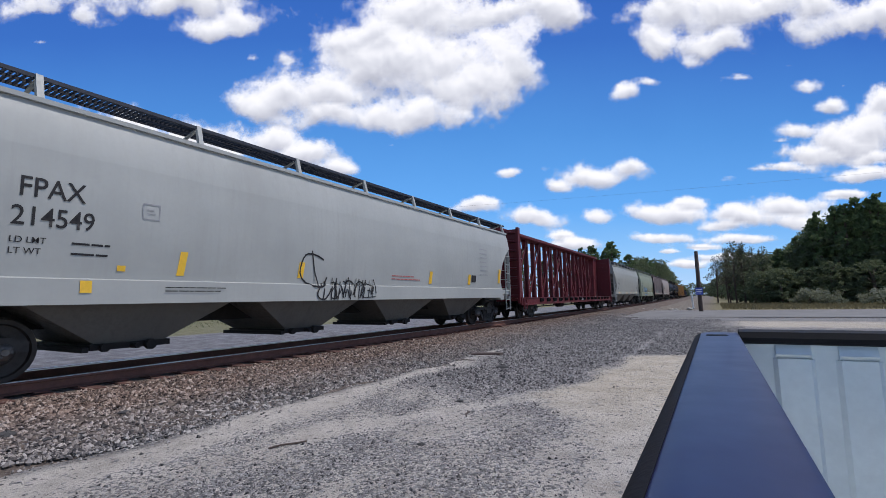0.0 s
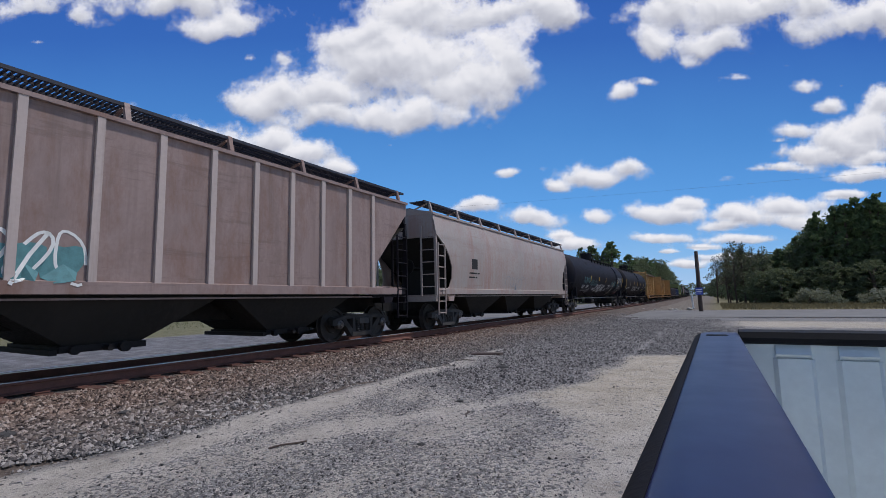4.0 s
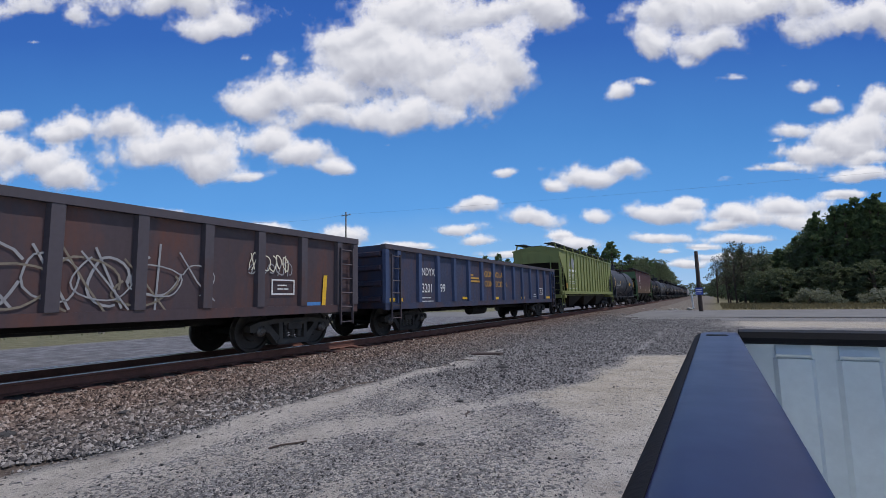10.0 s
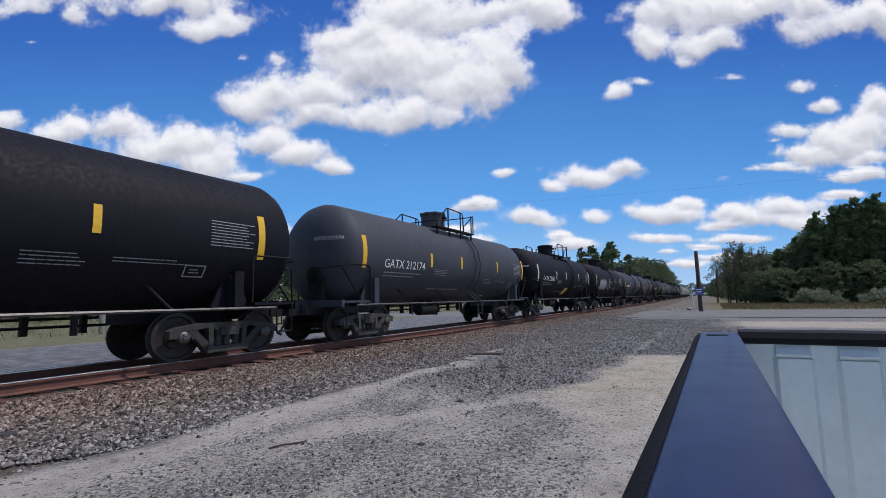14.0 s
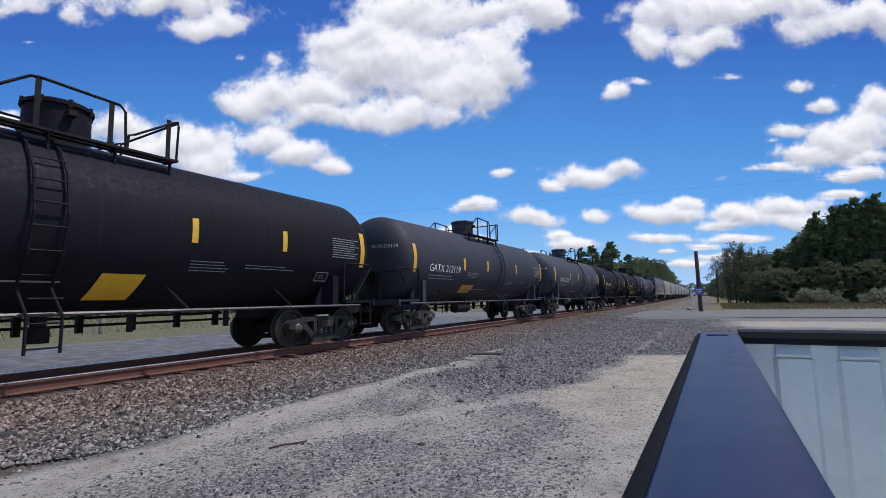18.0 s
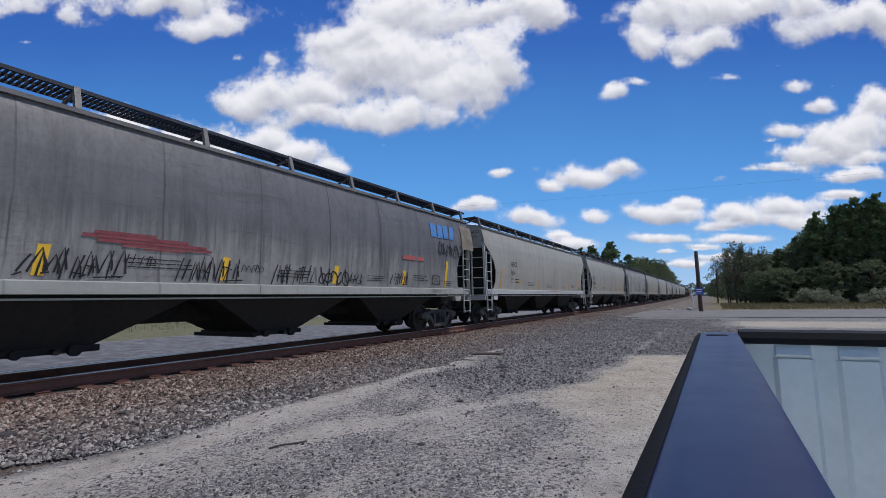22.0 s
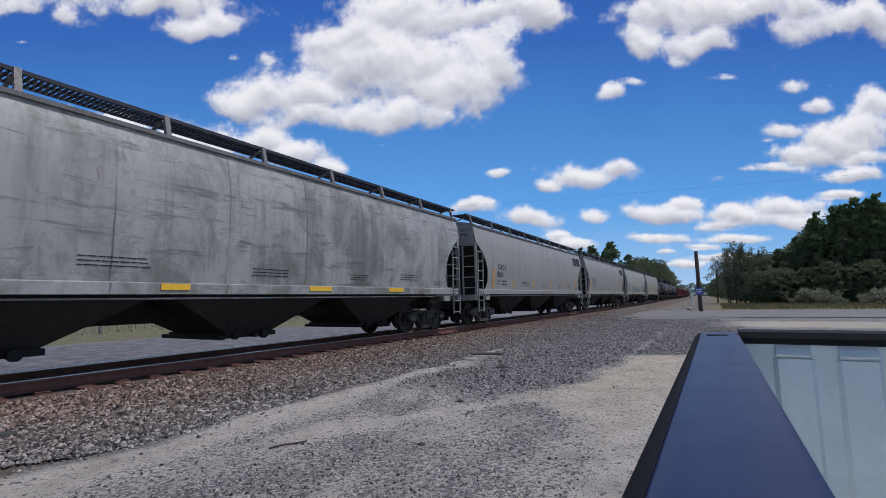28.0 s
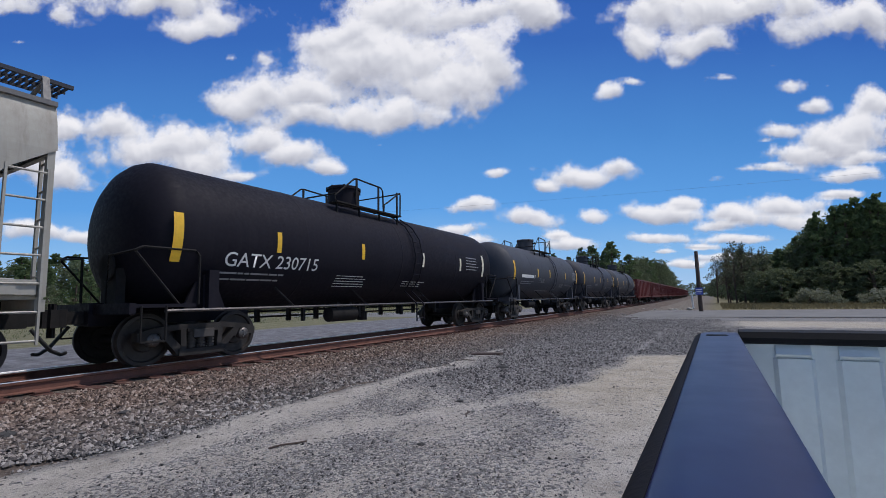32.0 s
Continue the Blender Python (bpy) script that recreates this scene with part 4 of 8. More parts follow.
        k.box(-1.42, 1.42, min(s * hb, s * (hb - 1.5)), max(s * hb, s * (hb - 1.5)), 1.17, 1.23)
        part("end_platform", k, rib or ep, car)
        part("draft_sill", Kit().box(-0.3, 0.3, min(s * (hb + 0.2), s * (hb - 3.2)), max(s * (hb + 0.2), s * (hb - 3.2)), 0.74, 1.16), steel_dark, car)
        part("end_beam", Kit().box(-1.5, 1.5, min(s * hb, s * (hb - 0.12)), max(s * hb, s * (hb - 0.12)), 1.0, 1.165), rib or ep, car)
        part("jacking_pad", Kit().prism([(s * (hb - 0.75), 1.165), (s * (hb - 1.2), 1.165), (s * (hb - 1.15), 1.0), (s * (hb - 0.82), 1.0)], "x", 1.42, 1.55), rib or ep, car)
        for x0, x1 in ((1.38, 1.54), (-1.54, -1.38)):
            part("end_sill", Kit().box(x0, x1, min(s * (hb - 0.125), s * (hb - 1.2)), max(s * (hb - 0.125), s * (hb - 1.2)), 1.235, 1.44), rib or ep, car)
        for sx in (1, -1):
            k = Kit()
            k.beam((sx * 1.5, s * (hb - 0.06), 1.2), (sx * 1.48, s * (hb - 0.06), 3.4), 0.09, 0.09)
            part("corner_post", k, rib or ep, car)
            lk = ladder(0.46, 0.55, 3.0, 7)
            part("ladder", lk, rib or ep, car, at=pose(sx * 1.56, s * (hb - 0.32) - 0.23, 0))
            k = Kit()
            for xx in (sx * 0.95,):
                k.beam((xx, s * (hb + 0.02), 1.2), (xx, s * (hb + 0.02), 3.6), 0.06, 0.04)
            for i in range(5):
                z = 1.5 + 0.42 * i
                k.tube([(sx * 0.95, s * (hb + 0.02), z), (sx * 1.48, s * (hb - 0.02), z)], 0.018, 5)
            part("end_ladder", k, rib or ep, car)
    k = Kit()
    k.lathe([(-0.02, 0.26), (0.02, 0.26), (0.02, 0.22), (-0.02, 0.22)], "y", (0.45, -hb - 0.12, 2.2), 18)
    k.beam((0.45, -hb - 0.1, 2.2), (0.45, -hb + 0.9, 2.2), 0.06, 0.06)
    k.beam((0.2, -hb - 0.12, 2.2), (0.7, -hb - 0.12, 2.2), 0.03, 0.03)
    part("brake_wheel", k, steel_dark, car)
    part("centre_sill", Kit().box(-0.34, 0.34, -hb + 2.4, hb - 2.4, 0.72, 1.22), steel_dark, car)
    if not skirt:
        part("sill_angle", Kit().box(1.36, 1.46, -hb + 1.6, hb - 1.6, 1.155, 1.185), rib or paint, car)
    # bays underneath
    inner = hb - 2.2
    bw = 2 * inner / bays
    for i in range(bays):
        y = -inner + bw * (i + 0.5)
        def bay():
            k = Kit()
            t, b = bw * 0.49, min(0.55, bw * 0.20)
            h = 1.26 - min(skirt, 0)
            k.add([(-1.42, -t, h), (1.42, -t, h), (1.42, t, h), (-1.42, t, h), (-0.95, -b, 0.46), (0.95, -b, 0.46), (0.95, b, 0.46), (-0.95, b, 0.46)],
                  [(0, 1, 5, 4), (1, 2, 6, 5), (2, 3, 7, 6), (3, 0, 4, 7), (4, 5, 6, 7), (3, 2, 1, 0)])
            return k.mesh("hopper_bay")
        def gate():
            k = Kit()
            k.box(-1.0, 1.0, -0.62, 0.62, 0.36, 0.46)
            k.box(-1.05, 1.05, -0.75, -0.66, 0.34, 0.42)
            k.tube([(0.6, 0.0, 0.40), (1.18, 0.0, 0.40)], 0.05)
            k.lathe([(0, 0.09), (0.10, 0.09)], "x", (1.02, 0.25, 0.40), 10)
            k.lathe([(0, 0.07), (0.10, 0.07)], "x", (1.02, -0.45, 0.40), 10)
            return k.mesh("outlet_gate")
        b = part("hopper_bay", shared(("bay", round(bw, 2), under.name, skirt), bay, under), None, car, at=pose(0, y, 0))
        part("outlet_gate", shared("gate", gate, steel_dark), None, b, "dirty steel discharge gate")
    if posts:
        for s in (1, -1):
            for i in range(posts):
                y = -hb + 1.65 + (2 * hb - 3.3) * i / (posts - 1)
                part("side_post", shared(("post", s, (post_paint or paint).name), lambda: Kit().box(min(s * 1.5, s * 1.56), max(s * 1.5, s * 1.56), -0.055, 0.055, 1.30, 3.99).mesh("side_post"), post_paint or paint), None, car, at=pose(0, y, 0))
    for f in seams:
        y = -hb + 2 * hb * f
        def seam():
            k = Kit()
            stroke(k, lambda z: surf(z) + 0.006, [(0, z) for z in (1.46, 1.8, 2.2, 2.8, 3.3, 3.7, 3.95)], 0.05)
            return k.mesh("weld_seam", fix=False)
        part("weld_seam", shared(("seam", style), seam, ink_grey), None, car, at=pose(0, y, 0))
    bogie(car, -(L / 2 - bog))
    bogie(car, L / 2 - bog)
    ends(car, L / 2)
    decals(car, (lambda z: surf(z) if z > max(1.44 + skirt * 0.25, 1.32 - skirt) else 1.566), rows, -hb, 0.0004)
    return car


# ---- tank car ----
TR, TZ = 1.45, 2.40


def tank_car(L, paint, label, rows=(), R=TR, shift=-0.6, dome=0.0, gear="short", ladder_at=0.78, head="", off=0.75, slide=0.0, dome_h=0.56, tail=0.0, tz=TZ):
    car = thing("tank_car", label, "tank car", "cars of the freight train")
    half = L / 2 - off
    k = Kit()
    prof = [(-half, 0.03), (-half + 0.02, 0.35), (-half + 0.07, 0.70), (-half + 0.17, 1.0), (-half + 0.30, 1.22), (-half + 0.46, 1.37), (-half + 0.62, TR - 0.01), (-half + 0.75, TR)]
    prof = [(a, r * R / TR) for a, r in prof]
    full = prof + [(-half + 2.6, R), (0, R), (half - 2.6, R)] + [(-a + tail, r) for a, r in reversed(prof)]
    k.lathe(full, "y", (0, 0, tz), 56)
    part("tank_shell", k, paint, car, smooth=True)
    for y in (-half * 0.5, 0.2, half * 0.5):
        k = Kit()
        k.lathe([(y - 0.03, R + 0.001), (y - 0.02, R + 0.005), (y + 0.02, R + 0.005), (y + 0.03, R + 0.001)], "y", (0, 0, tz), 56)
        part("shell_band", k, paint, car, smooth=True)
    top = tz + R
    # fittings on top
    d0 = {"short": dome + 0.06, "right": 0.95, "left": 0.47}[gear]
    k = Kit()
    k.lathe([(-0.22, 0.52), (-0.06, 0.52), (-0.04, 0.48), (dome_h, 0.47), (dome_h, 0.51), (dome_h + 0.06, 0.51), (dome_h + 0.10, 0.45), (dome_h + 0.13, 0.12)], "z", (0, d0, top), 28)
    hd = part("valve_housing", k, paint, car, smooth=True)
    k = Kit()
    for i in range(8):
        a = i * math.pi / 4
        k.lathe([(dome_h - 0.04, 0.03), (dome_h + 0.10, 0.03)], "z", (0.49 * math.cos(a), d0 + 0.49 * math.sin(a), top), 6)
    k.box(0.44, 0.62, d0 - 0.06, d0 + 0.06, dome_h - 0.2 + top, dome_h - 0.1 + top)
    part("lid_bolt", k, steel_dark, hd)["kind"] = "stuff"
    zt, zf = (4.50 if top < 4 else 4.62), top - 0.12
    if gear == "short":
        runs = [(d0 - 1.45, d0 + 1.48)]
        hoops = [[(d0 - 1.46, zf), (d0 - 1.50, 3.86), (d0 - 1.40, 3.94), (d0 - 0.72, zt - 0.02), (d0 - 0.60, zt), (d0 + 0.48, zt - 0.04), (d0 + 0.57, zt - 0.14), (d0 + 0.60, zf)],
                 [(d0 + 0.62, zf), (d0 + 0.64, 3.98), (d0 + 0.74, 4.02), (d0 + 1.38, zt - 0.06), (d0 + 1.46, zt - 0.02), (d0 + 1.48, zt - 0.12), (d0 + 1.46, zf)]]
        posts = [d0 - 0.62, d0 + 0.36, d0 + 1.30]
        cross = [(d0 - 1.46, 3.93), (d0 + 1.47, zt - 0.04)]
    elif gear == "right":
        runs = [(-1.7, 6.95)]
        hoops = [[(-1.62, zf), (-1.68, 3.86), (-1.58, 3.94), (-0.5, zt - 0.06), (-0.3, zt), (0.72, zt - 0.02), (0.82, zt - 0.12), (0.84, zf)],
                 [(1.36, zf), (1.38, zt - 0.12), (1.46, zt - 0.02), (5.50, zt), (5.66, zt - 0.12), (5.68, zf)],
                 [(6.28, zf), (6.30, zt - 0.12), (6.38, zt - 0.02), (6.86, zt), (6.94, zt - 0.06), (6.94, zf)], [(6.1, 3.95), (6.92, zt - 0.12)]]
        posts = [0.02, 1.80, 3.2, 4.4, 5.2]
        cross = [(-1.66, 3.9), (6.94, zt - 0.02)]
    else:
        runs = [(-7.8, 1.6)]
        hoops = [[(-7.74, zf), (-7.80, 3.9), (-7.7, 3.98), (-6.6, zt - 0.04), (-6.4, zt), (-5.3, zt - 0.02), (-5.2, zt - 0.12), (-5.18, zf)],
                 [(-4.72, zf), (-4.70, zt - 0.12), (-4.6, zt - 0.02), (-0.06, zt), (0.06, zt - 0.12), (0.08, zf)],
                 [(0.96, zf), (0.98, zt - 0.12), (1.06, zt - 0.02), (1.42, zt), (1.50, zt - 0.06), (1.50, zf)], [(0.5, 3.95), (1.48, zt - 0.14)]]
        posts = [-6.3, -4.67, -3.24, -1.81, -0.38]
        cross = [(-7.78, 3.95), (1.50, zt - 0.02)]
    d0 += slide
    hd.location.y = slide
    runs = [(a + slide, b + slide) for a, b in runs]
    hoops = [[(a + slide, b) for a, b in h] for h in hoops]
    posts = [a + slide for a in posts]
    cross = [(a + slide, b) for a, b in cross]
    for y0, y1 in runs:
        for s in (1, -1):
            k = Kit()
            k.beam((s * 0.86, y0, top - 0.13), (s * 0.86, y1, top - 0.13), 0.13, 0.04)
            k.beam((s * 1.04, y0, top - 0.13), (s * 1.04, y1, top - 0.13), 0.13, 0.04)
            n = max(3, int((y1 - y0) / 1.2))
            for i in range(n + 1):
                yy = y0 + 0.1 + (y1 - y0 - 0.2) * i / n
                k.beam((s * 1.06, yy, top - 0.15), (s * 0.80, yy, top - 0.15), 0.06, 0.04)
                k.beam((s * 1.0, yy, top - 0.15), (s * 1.0, yy, top - 0.46), 0.06, 0.03)
            part("running_board", k, steel_dark, car)
    for s in (1, -1):
        for h in hoops:
            part("safety_rail", Kit().tube([(s * 1.06, a, b) for a, b in h], 0.024, 6), steel_dark, car, smooth=True)
        for yy in posts:
            part("rail_post", Kit().box(s * 1.06 - 0.012, s * 1.06 + 0.012, yy - 0.035, yy + 0.035, zf - 0.05, zt - 0.03), steel_dark, car)
    for yy, zz in cross:
        part("end_bar", Kit().tube([(-1.06, yy, zz), (1.06, yy, zz)], 0.022, 6), steel_dark, car)
    if head:
        # lettering on the rounded head
        me = letters(head, 0.11, lambda q: 0.0, 0, 0)
        for v in me.vertices:
            x, z = 0.25 + v.co.y, 2.72 + v.co.z
            r = math.hypot(x, z - tz)
            for (a0, r0), (a1, r1) in zip(prof, prof[1:]):
                if r0 <= r <= r1:
                    a = a0 + (a1 - a0) * (r - r0) / (r1 - r0)
            v.co = (x, a - 0.012, z)
        me.materials.append(ink_white)
        part("head_stencil", me, None, car, "small stencilled lettering")["kind"] = "stuff"
    # ladders at the waist
    for s in (1, -1):
        k = Kit()
        pts = []
        for z in (0.42, 0.95, 1.35, 1.8, 2.4, 3.0, 3.4, 3.75):
            if z < 1.3:
                x = R + 0.10
            else:
                x = math.sqrt(max(R * R - (z - tz) ** 2, 0.3)) + 0.10
            pts.append((s * x, z))
        for dy in (0, 0.40):
            k.tube([(x, ladder_at + dy, z) for x, z in pts], 0.022, 6)
        for i in range(10):
            z = 0.5 + 0.34 * i
            x = R + 0.10 if z < 1.3 else math.sqrt(max(R * R - (z - tz) ** 2, 0.3)) + 0.10
            k.tube([(s * x, ladder_at, z), (s * x, ladder_at + 0.40, z)], 0.014, 5)
        part("ladder", k, paint, car)
        # running pipe with hangers along the foot of the tank
        k = Kit()
        k.tube([(s * 1.42, -half + 0.4, 0.96), (s * 1.42, half - 0.4, 0.96)], 0.032, 6)
        part("side_rail", k, steel_worn, car)
        for y in (-half * 0.55, -half * 0.2, half * 0.25, half * 0.6):
            part("rail_bracket", Kit().beam((s * 1.42, y, 0.96), (s * 0.95, y - 0.35, 1.55), 0.06, 0.03), steel_dark, car)
    # stub sills, saddles, platforms
    by = L / 2 - 2.05
    for s in (1, -1):
        k = Kit()
        k.box(-0.26, 0.26, min(s * (by - 1.6), s * (L / 2 - 0.5)), max(s * (by - 1.6), s * (L / 2 - 0.5)), 0.72, 1.12)
        part("draft_sill", k, paint, car)
        k = Kit()
        xw = 1.28
        k.prism([(-xw, 0.92), (xw, 0.92), (xw, 1.62), (0.85, 1.30), (-0.85, 1.30), (-xw, 1.62)], "y", s * by - 0.14, s * by + 0.14)
        for sx in (1, -1):
            k.prism([(s * by - 0.45, 0.92), (s * by + 0.45, 0.92), (s * by + 0.12, 1.70), (s * by - 0.12, 1.70)], "x", sx * 1.10 - 0.03, sx * 1.10 + 0.03)
            k.prism([(sx * 1.28, 0.92), (sx * 1.40, 0.92), (sx * 1.40, 1.70), (sx * 1.28, 1.70)], "y", s * by - 0.10, s * by + 0.10)
        part("saddle", k, paint, car)
        k = Kit()
        k.box(-1.42, 1.42, min(s * (by + 0.35), s * (L / 2 - 0.62)), max(s * (by + 0.35), s * (L / 2 - 0.62)), 1.02, 1.08)
        k.box(-1.45, 1.45, s * (L / 2 - 0.62) - 0.05, s * (L / 2 - 0.62) + 0.05, 0.92, 1.10)
        part("end_platform", k, paint, car)
        for sx in (1, -1):
            ye = s * (L / 2 - 0.66)
            yi = s * (by + 0.30)
            k = Kit()
            k.tube([(sx * 1.40, yi, 1.06), (sx * 1.40, yi, 1.95), (sx * 1.40, yi + s * 0.08, 2.04), (sx * 1.40, ye - s * 0.1, 2.04), (sx * 1.36, ye, 1.98), (sx * 0.5, ye, 1.94), (sx * 0.45, ye, 1.06)], 0.024, 6)
            k.tube([(sx * 1.38, ye, 1.95), (sx * 1.38, ye - s * 0.75, 1.06)], 0.022, 5)
            part("end_handrail", k, steel_dark, car, smooth=True)
            k = Kit()
            for dy in (-0.2, 0.2):
                k.tube([(sx * 1.44, ye - s * 0.3 + dy, 1.05), (sx * 1.44, ye - s * 0.3 + dy, 0.45)], 0.018, 5)
            k.tube([(sx * 1.44, ye - s * 0.5, 0.45), (sx * 1.44, ye - s * 0.1, 0.45)], 0.018, 5)
            part("step", k, steel_dark, car)
    k = Kit()
    k.lathe([(-0.02, 0.26), (0.02, 0.26), (0.02, 0.22), (-0.02, 0.22)], "y", (0.3, -L / 2 + 0.72, 1.75), 18)
    k.box(0.05, 0.55, -L / 2 + 0.76, -L / 2 + 0.92, 1.05, 1.72)
    part("brake_wheel", k, steel_dark, car)
    # bottom gear
    k = Kit()
    k.lathe([(0, 0.16), (0.25, 0.16), (0.27, 0.11), (0.5, 0.11)], "z", (0, 0.0, 0.48), 14)
    part("outlet_valve", k, steel_dark, car)
    k = Kit()
    k.lathe([(-0.55, 0.05), (-0.5, 0.19), (0.5, 0.19), (0.55, 0.05)], "y", (0.72, -1.7, 0.72), 16)
    k.box(0.6, 0.84, -2.0, -1.9, 0.72, 1.05)
    k.box(0.6, 0.84, -1.5, -1.4, 0.72, 1.05)
    part("air_reservoir", k, steel_dark, car, smooth=True)
    for x, z in ((-0.9, 0.70), (-1.25, 0.84)):
        part("brake_pipe", Kit().tube([(x, -half + 2.6, z), (x, half - 2.6, z)], 0.03, 6), steel_dark, car)
    k = Kit()
    for i in range(9):
        y = -half + 3.0 + (2 * half - 6.0) * i / 8
        k.box(-0.96, -0.84, y - 0.05, y + 0.05, 0.56, 1.0)
        if i % 2:
            k.box(0.62, 0.70, y + 0.1, y + 0.18, 0.60, 1.0)
    part("pipe_hanger", k, steel_dark, car)["kind"] = "stuff"
    bogie(car, -by)
    bogie(car, by)
    ends(car, L / 2)

    def surf(z):
        return math.sqrt(max(R * R - (z - tz) ** 2, 0.01))
    decals(car, surf, rows, -L / 2 + shift)
    return car


# ---- centre-beam flat car ----
def centerbeam_car(L, paint, wood, label, rows=(), chord=None, sill=None):
    car = thing("centerbeam_flat_car", label, "flat car", "cars of the freight train")
    hb = L / 2 - 0.72
    k = Kit()
    k.prism([(-1.42, 0.90), (1.42, 0.90), (1.42, 1.02), (0.3, 1.08), (-0.3, 1.08), (-1.42, 1.02)], "y", -hb + 0.1, hb - 0.1)
    part("deck", k, wood, car)
    k = Kit()
    k.box(-0.32, 0.32, -hb, hb, 0.70, 0.90)
    part("centre_sill", k, steel_dark, car)
    n = 16
    ys = [1.2 * (i - 7.5) for i in range(n)]
    for s in (1, -1):
        k = Kit()
        k.prism([(s * 1.40, 0.70), (s * 1.53, 0.70), (s * 1.53, 0.73), (s * 1.50, 0.74), (s * 1.50, 1.03), (s * 1.40, 1.05)], "y", -hb, hb)
        k.beam((s * 1.45, -hb, 1.06), (s * 1.45, hb, 1.06), 0.16, 0.03)
        part("side_sill", k, sill or paint, car)
        win = shared("winch", lambda: Kit().lathe([(-0.13, 0.05), (-0.12, 0.10), (-0.10, 0.05), (0.10, 0.05), (0.12, 0.10), (0.13, 0.05)], "y", (0, 0, 0.93), 12).box(-0.05, 0.03, -0.17, 0.17, 0.86, 1.02).mesh("winch"), steel_dark)
        for i, y in enumerate(ys):
            if i % 1 == 0:
                part("winch", win, None, car, "rusty tie-down winch", at=pose(s * 1.55, y + 0.30, 0))
        for i in range(0, n - 1, 2):
            k = Kit().tube([(s * 1.50, ys[i] + 0.30, 1.05), (s * 0.5, ys[i] + 0.55, 3.2)], 0.008, 4)
            part("tie_cable", k, steel_dark, car)
    # truss
    k = Kit()
    k.prism([(-0.36, 4.46), (0.36, 4.46), (0.42, 4.50), (0.42, 4.64), (0.32, 4.67), (-0.32, 4.67), (-0.42, 4.64), (-0.42, 4.50)], "y", -hb + 0.1, hb - 0.1)
    part("top_chord", k, chord or paint, car)
    for i, y in enumerate(ys):
        def post():
            k = Kit()
            for s in (1, -1):
                k.add([(s * 0.13, -0.115, 1.05), (s * 0.13, 0.115, 1.05), (s * 0.12, -0.060, 4.46), (s * 0.12, 0.060, 4.46), (s * 0.07, -0.115, 1.05), (s * 0.07, 0.115, 1.05), (s * 0.07, -0.060, 4.46), (s * 0.07, 0.060, 4.46)],
                      [(0, 1, 3, 2), (4, 6, 7, 5), (0, 2, 6, 4), (1, 5, 7, 3), (2, 3, 7, 6), (0, 4, 5, 1)])
            k.box(-0.072, 0.072, -0.03, 0.03, 1.05, 4.46)
            return k.mesh("post")
        p = part("post", shared(("cbpost", paint.name), post, paint), None, car, at=pose(0, y, 0))
        def holes():
            k = Kit()
            for j in (0, 2, 3, 5, 6, 8):
                z = 1.45 + 0.31 * j
                x = 0.132 - 0.01 * (z - 1.05) / 3.4
                k.box(x - 0.004, x + 0.004, -0.014, 0.014, z, z + 0.045)
            return k.mesh("lashing_slot")
        part("lashing_slot", shared("slots", holes, tarnish_pale), None, p, "pale worn lashing slots")["kind"] = "stuff"
    # braces over two bays, rising towards the middle from both ends
    for s in (1, -1):
        for j in range(4):
            foot, top = s * (9.0 - 2.4 * j), s * (6.6 - 2.4 * j)
            k = Kit()
            for sx in (1, -1):
                k.beam((sx * 0.075, foot - s * 0.12, 1.12), (sx * 0.075, top + s * 0.12, 4.30), 0.05, 0.15)
            k.prism([(top + s * 0.06, 4.46), (top + s * 0.40, 4.46), (top + s * 0.42, 4.28), (top + s * 0.30, 4.02), (top + s * 0.08, 4.06)], "x", -0.107, 0.107)
            k.prism([(foot - s * 0.12, 1.06), (foot - s * 0.36, 1.06), (foot - s * 0.30, 1.30), (foot - s * 0.12, 1.42)], "x", -0.107, 0.107)
            part("brace", k, paint, car)
        k = Kit()
        for sx in (1, -1):
            k.beam((sx * 0.075, s * 9.1, 1.15), (sx * 0.075, s * (hb - 1.45), 3.0), 0.05, 0.11)
        part("brace", k, paint, car)
    for s in (1, -1):
        y = s * (hb - 0.05)
        bw = part("bulkhead", Kit().box(-1.43, 1.43, min(y, y - s * 0.02), max(y, y - s * 0.02), 1.04, 4.46), wood, car)
        for j in range(9):
            # boards of uneven thickness, laid edge to edge
            z, d = 1.05 + 0.38 * j, 0.05 + 0.012 * ((j * 7) % 3)
            part("board", Kit().box(-1.42, 1.42, min(y - s * 0.02, y - s * d), max(y - s * 0.02, y - s * d), z, z + 0.366), wood, bw)
        k = Kit()
        for z in (1.15, 1.6, 2.05, 2.5, 2.95, 3.4, 3.85, 4.30):
            k.prism([(y, z - 0.07), (y + s * 0.16, z - 0.04), (y + s * 0.16, z + 0.04), (y, z + 0.07)], "x", -1.42, 1.42)
        part("bulkhead_rib", k, wood, car)
        for sx in (1, -1):
            k = Kit()
            k.box(sx * 1.40 - 0.06, sx * 1.40 + 0.06, min(y + s * 0.18, y - s * 0.09), max(y + s * 0.18, y - s * 0.09), 0.80, 4.52)
            part("bulkhead_post", k, paint, car)
        k = Kit()
        k.prism([(s * (hb - 0.10), 1.06), (s * (hb - 1.50), 1.06), (s * (hb - 1.42), 3.95), (s * (hb - 1.20), 4.455), (s * (hb - 0.10), 4.455)], "x", -0.30, 0.30)
        part("gusset_plate", k, wood, car)
        k = Kit()
        k.box(-0.3, 0.3, min(s * (hb - 3), s * (hb + 0.2)), max(s * (hb - 3), s * (hb + 0.2)), 0.72, 0.9)
        part("draft_sill", k, steel_dark, car)
        part("ladder", ladder(0.4, 0.5, 1.05, 3), paint, car, at=pose(1.52, s * (hb - 0.4) - 0.2, 0))
    k = Kit()
